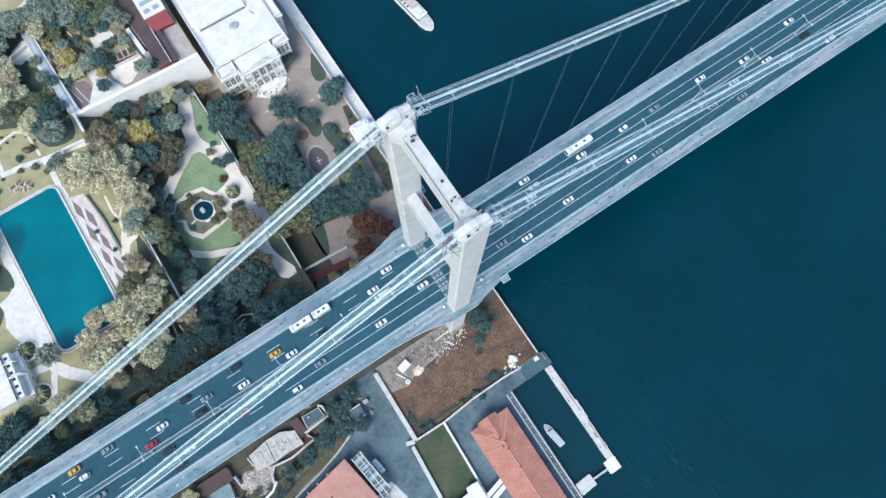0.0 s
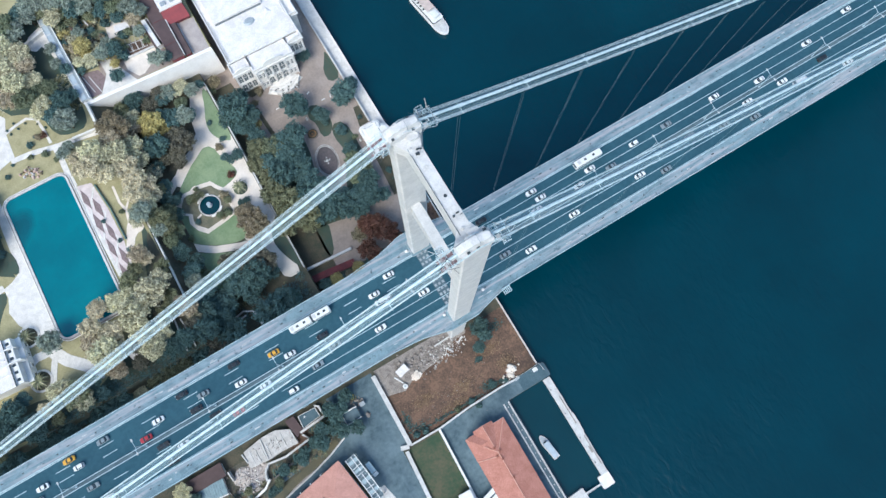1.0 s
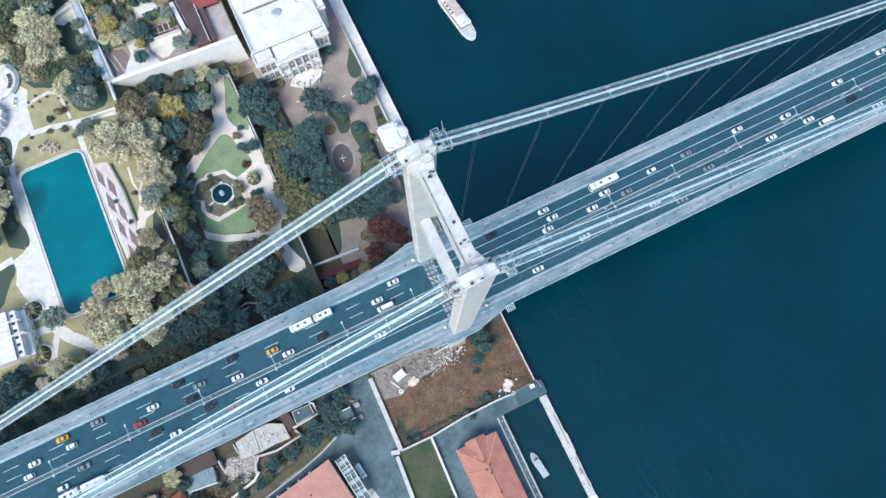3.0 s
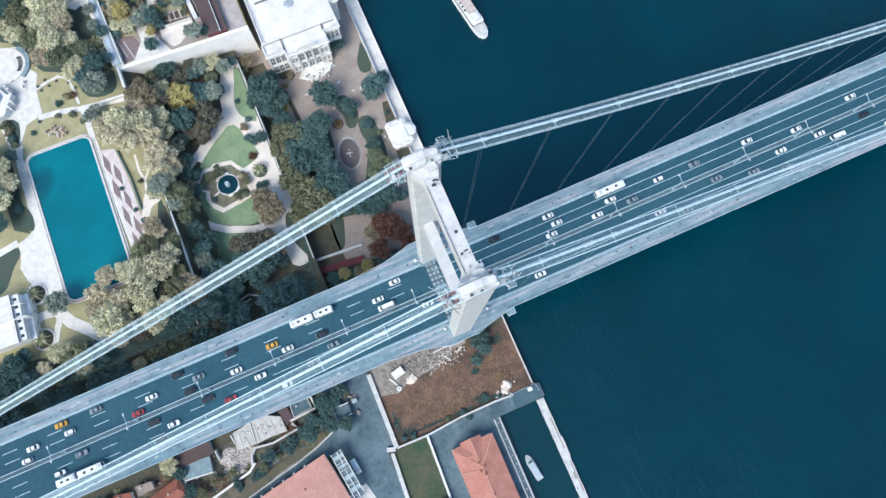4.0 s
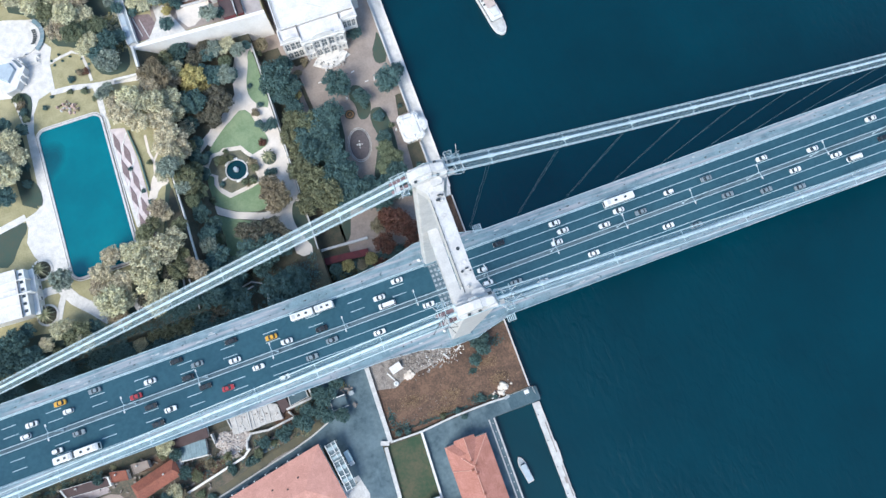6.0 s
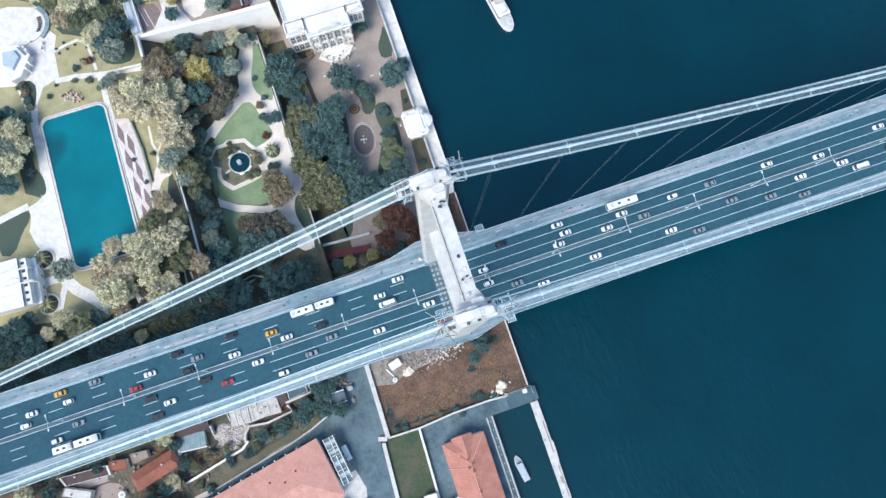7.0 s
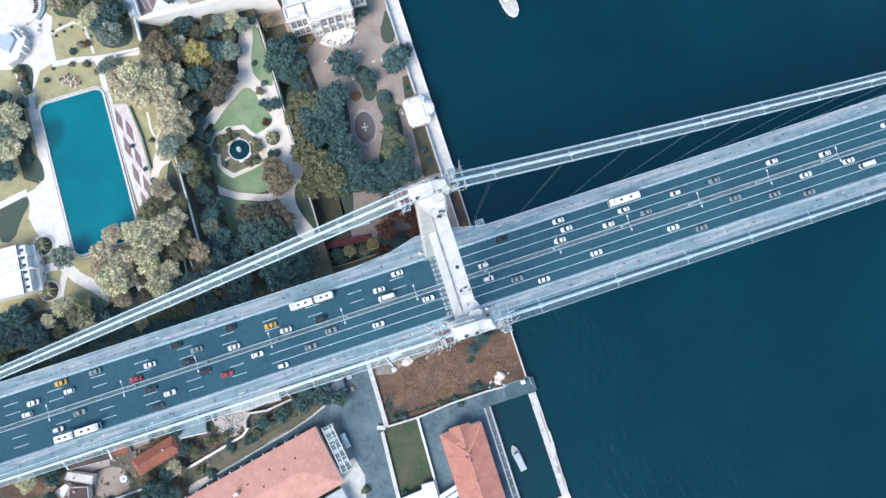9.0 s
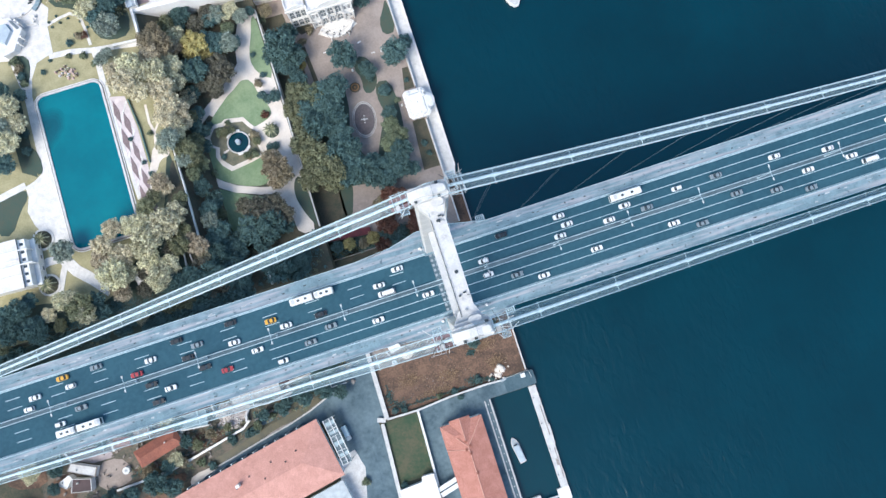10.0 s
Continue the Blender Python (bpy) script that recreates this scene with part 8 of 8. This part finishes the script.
SHRUB = {k: shrub_mesh(90 + i).mesh("foliage", LEAVES[k]) for i, k in enumerate("DGRYBO")}
SHRUBS = [(12, "-53.8,117,1.7,B -51.4,108.4,2,D -54.4,101.2,1.8,R -54.2,85.7,1.9,D -56.6,85.9,1.7,D -61.8,94,2.2,B -61.5,91,2,B -76,99.5,2.2,G -78,88,1.4,D -64,85,2,G -66,84.4,1.6,B -84,82,1.6,G -80,104,1.6,D -72,103,1.2,G -50,120,1.5,D -52,131,1.3,D"),
          (24, "-141,145.2,1.2,D -133.1,167,0.6,D -132.2,164.4,0.6,D -129.2,168.9,0.6,D -128.2,165.4,0.6,D -124.4,166.4,0.6,D -119.8,163.5,0.5,D -117.2,159.8,0.6,D -137,149.6,0.8,D -128.4,149,1.2,G -126.4,154.4,1.6,D -121.6,156.6,1.8,B -119.5,156.4,1.6,R -123,158,0.9,D -122,147,1.6,G -118.6,142,1.2,G -155.5,120,2,D -156,128,2,G -156,112,2,D -151.5,153,2.2,G -151,149.5,2.2,B -150.5,146,2.0,D -150,142.5,1.8,G -112,104,1,D -109,92,1,D -107,86,1.2,D -103,104,1.2,G"),
          (5, "-32,122,1.8,Y -3,106,1.6,D 2,97,1.6,D -28.5,133,1.8,B 13,100,1.2,D 12,68,1.6,D 13,63,1.4,D 6,92,1.4,G -24,137,2,B"),
          (2, "-85,-29,1.6,D -92,-31,1.5,G -104,-34.5,1.4,D -112,-37,1.6,D -79,-27,1.8,D -38,-46,1.5,D -34,-46.5,1.6,D -10,-46,1.6,D 8,-46,1.2,D -8,-49.5,1.4,D -44,-79,1.6,D -31.5,-80,1.6,D -60,-72,1.8,G -17,-46,1.3,G 2,-44,1.8,D -124,-44,2,D -128,-41,2,G -170,-42,2,D -155,-43,2,B -195,-40,2.4,D -205,-38,2.4,B")]
count = 0
for z, row in SHRUBS:
    for item in row.split():
        x, y, r, kind = item.split(",")
        s = thing("shrub", (float(x), float(y), ground_z(float(x), float(y)) + 0.02), "low rounded garden shrub with small leaves", "shrub", "garden shrubs", turn=count * 50 % 360)
        s.scale = (float(r),) * 3
        f = new("foliage", SHRUB[kind])
        f.parent = s
        count += 1


rnd = random.Random(17)
for i in range(120):
    x, y = rnd.uniform(-93, -75.5), rnd.uniform(178.5, 207)
    if i >= 84:
        x, y = rnd.uniform(-74, -55), rnd.uniform(174.5, 199)
        if -74 < x < -58.4 and 186 < y < 195 or -69 < x < -58 and y < 185:
            continue
    s = thing("shrub", (x, y, 24.02), "low rounded garden shrub with small leaves", "shrub", "garden shrubs", turn=i * 40 % 360)
    s.scale = (rnd.uniform(1.2, 2.7),) * 3
    f = new("foliage", SHRUB[rnd.choice("GGDBYOBO" if i % 4 else "GDR")])
    f.parent = s


def undergrowth(name, areas, count, mat, label, size, seed):
    """Loose low foliage over areas (x0, x1, y0, y1, z), as one mesh."""
    g = np.random.default_rng(seed)
    s = Shape()
    for i in range(count):
        x0, x1, y0, y1, z = areas[i % len(areas)]
        x, y, r = g.uniform(x0, x1), g.uniform(y0, y1), size * g.uniform(0.5, 1.4)
        for k in range(22):
            a, d, h = g.uniform(0, math.tau), r * math.sqrt(g.random()), g.uniform(0.1, 0.9) * r
            px, py, pz = x + d * math.cos(a), y + d * math.sin(a), z + h * (1.1 - d / r) + 0.1
            b, q = g.uniform(0, math.tau), g.uniform(0.16, 0.34)
            c, t = math.cos(b) * q, math.sin(b) * q
            w = g.uniform(-0.2, 0.2)
            s.add([(px - c, py - t, pz - w), (px + t * 0.6, py - c * 0.6, pz), (px + c, py + t, pz + w), (px - t * 0.6, py + c * 0.6, pz)], [(0, 1, 2, 3)])
    return tagged(part(name, s, mat), label, "undergrowth", "", "stuff")


BANKS = ((-129, -106, -36, -27, 2), (-100, -72, -33, -26.5, 2), (-160, -132, -43, -34.5, 2), (-205, -180, -47, -40, 2), (-79, -64, -28, -14, 2), (-200, -160, -20.5, -16.5, 2))
undergrowth("undergrowth", BANKS, 260, LEAVES["D"], "dark weeds and brambles on the bank", 1.3, 51)
undergrowth("undergrowth", BANKS, 150, LEAVES["M"], "mossy green weeds on the bank", 1.1, 52)
undergrowth("undergrowth", BANKS, 130, LEAVES["B"], "brown dry weeds on the bank", 1.0, 53)
# Dark foliage fills open ground so that it reads as shade.
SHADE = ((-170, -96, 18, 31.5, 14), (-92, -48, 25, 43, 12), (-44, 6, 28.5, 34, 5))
undergrowth("undergrowth", SHADE, 300, LEAVES["D"], "shrubs in a dark shade tone below the pool terrace", 1.5, 54)
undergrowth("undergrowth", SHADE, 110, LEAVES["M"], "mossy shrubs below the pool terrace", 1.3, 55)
# Dark cover added over the lit ledge to stand for shade.
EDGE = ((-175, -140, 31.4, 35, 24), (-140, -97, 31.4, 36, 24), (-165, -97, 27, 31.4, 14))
undergrowth("undergrowth", EDGE, 330, LEAVES["D"], "bushes in a dark shade tone along the terrace edge", 1.6, 58)
undergrowth("undergrowth", EDGE, 120, LEAVES["K"], "bushes in a dusky shade tone along the terrace edge", 1.4, 59)
COURT = ((-93, -76, 179, 206, 24), (-72, -55, 194, 200, 24), (-106, -98, 160, 182, 24), (-135, -112, 176, 192, 24))
undergrowth("undergrowth", COURT, 170, LEAVES["O"], "pale olive garden planting", 1.2, 56)
undergrowth("undergrowth", COURT, 120, LEAVES["Y"], "yellow-green garden planting", 1.0, 57)
rnd = random.Random(61)
scrap = Shape()
for i in range(170):
    x0, x1, y0, y1 = ((-198, -160, -46, -18), (-160, -118, -40, -18), (-60, -52, -30, -18), (-118, -104, -32, -24))[i % 4 if i % 4 < 2 else (i // 4) % 4]
    x, y, w, d = rnd.uniform(x0, x1), rnd.uniform(y0, y1), rnd.uniform(0.2, 1.1), rnd.uniform(0.15, 0.6)
    c, t = math.cos(i * 1.7), math.sin(i * 1.7)
    scrap.prism([(x + c * w - t * d, y + t * w + c * d), (x - c * w - t * d, y - t * w + c * d), (x - c * w + t * d, y - t * w - c * d), (x + c * w + t * d, y + t * w - c * d)], 2.0, 2.3 + rnd.random() * 0.8)
tagged(part("scrap", scrap, RUBBLE), "scattered planks, blocks and yard scrap", "scrap", "", "stuff")


def palm(x, y, z, r, n):
    p = thing("palm", (x, y, z), "palm with spreading grey-green fronds", "palm tree", "garden palms")
    part("trunk", Shape().tube([(0, 0, -0.3), (0.1, 0, 1.4), (0, 0.1, 2.8)], 0.38, 8, 0.3), BARK, p)
    for i in range(18):
        a, tilt = i * math.tau / 18 + 0.1 * (i % 3), 0.5 + 0.5 * (i % 3)
        fr = Shape()
        pts = []
        for k in range(7):
            t = k / 6
            pts.append(Vector((math.cos(a) * r * t, math.sin(a) * r * t, 2.8 + tilt * math.sin(t * 2.4) - 1.2 * t * t)))
        side = Vector((-math.sin(a), math.cos(a), 0))
        for k in range(6):
            w = 0.36 * r * 0.32 * (1 - abs(k - 2.2) / 5)
            for sg in (1, -1):
                q, d = pts[k], pts[k + 1]
                fr.add([q, d, d + side * sg * w + (d - q) * 0.5 - Vector((0, 0, 0.15)), q + side * sg * w * 0.5], [(0, 1, 2, 3)])
        part("frond", fr, LEAVES["M" if i % 3 else "O"], p)
    return p


palm(-53.7, 93.3, 12, 3.6, 0)
ring = thing("palm_bed", (-53.7, 93.3, 12), "round dark bed under a garden palm", "flower bed", "palm beds")
part("bed", Shape().disc(0, 0, 3.3, -0.1, 0.2, 24), WEED, ring)
for x, y, r in ((-159.5, 72.5, 3.6), (-161.5, 52.5, 3.8)):
    palm(x, y, 24, r, 1)
    bed = thing("palm_bed", (x, y, 24), "round bed with a white stone rim under a palm", "flower bed", "palm beds")
    part("rim", Shape().ring(0, 0, 3.9, 4.8, -0.1, 0.35, 28), PLAZA, bed, "pale stone ring")
    part("bed", Shape().disc(0, 0, 3.9, -0.1, 0.16, 24), SOIL, bed)
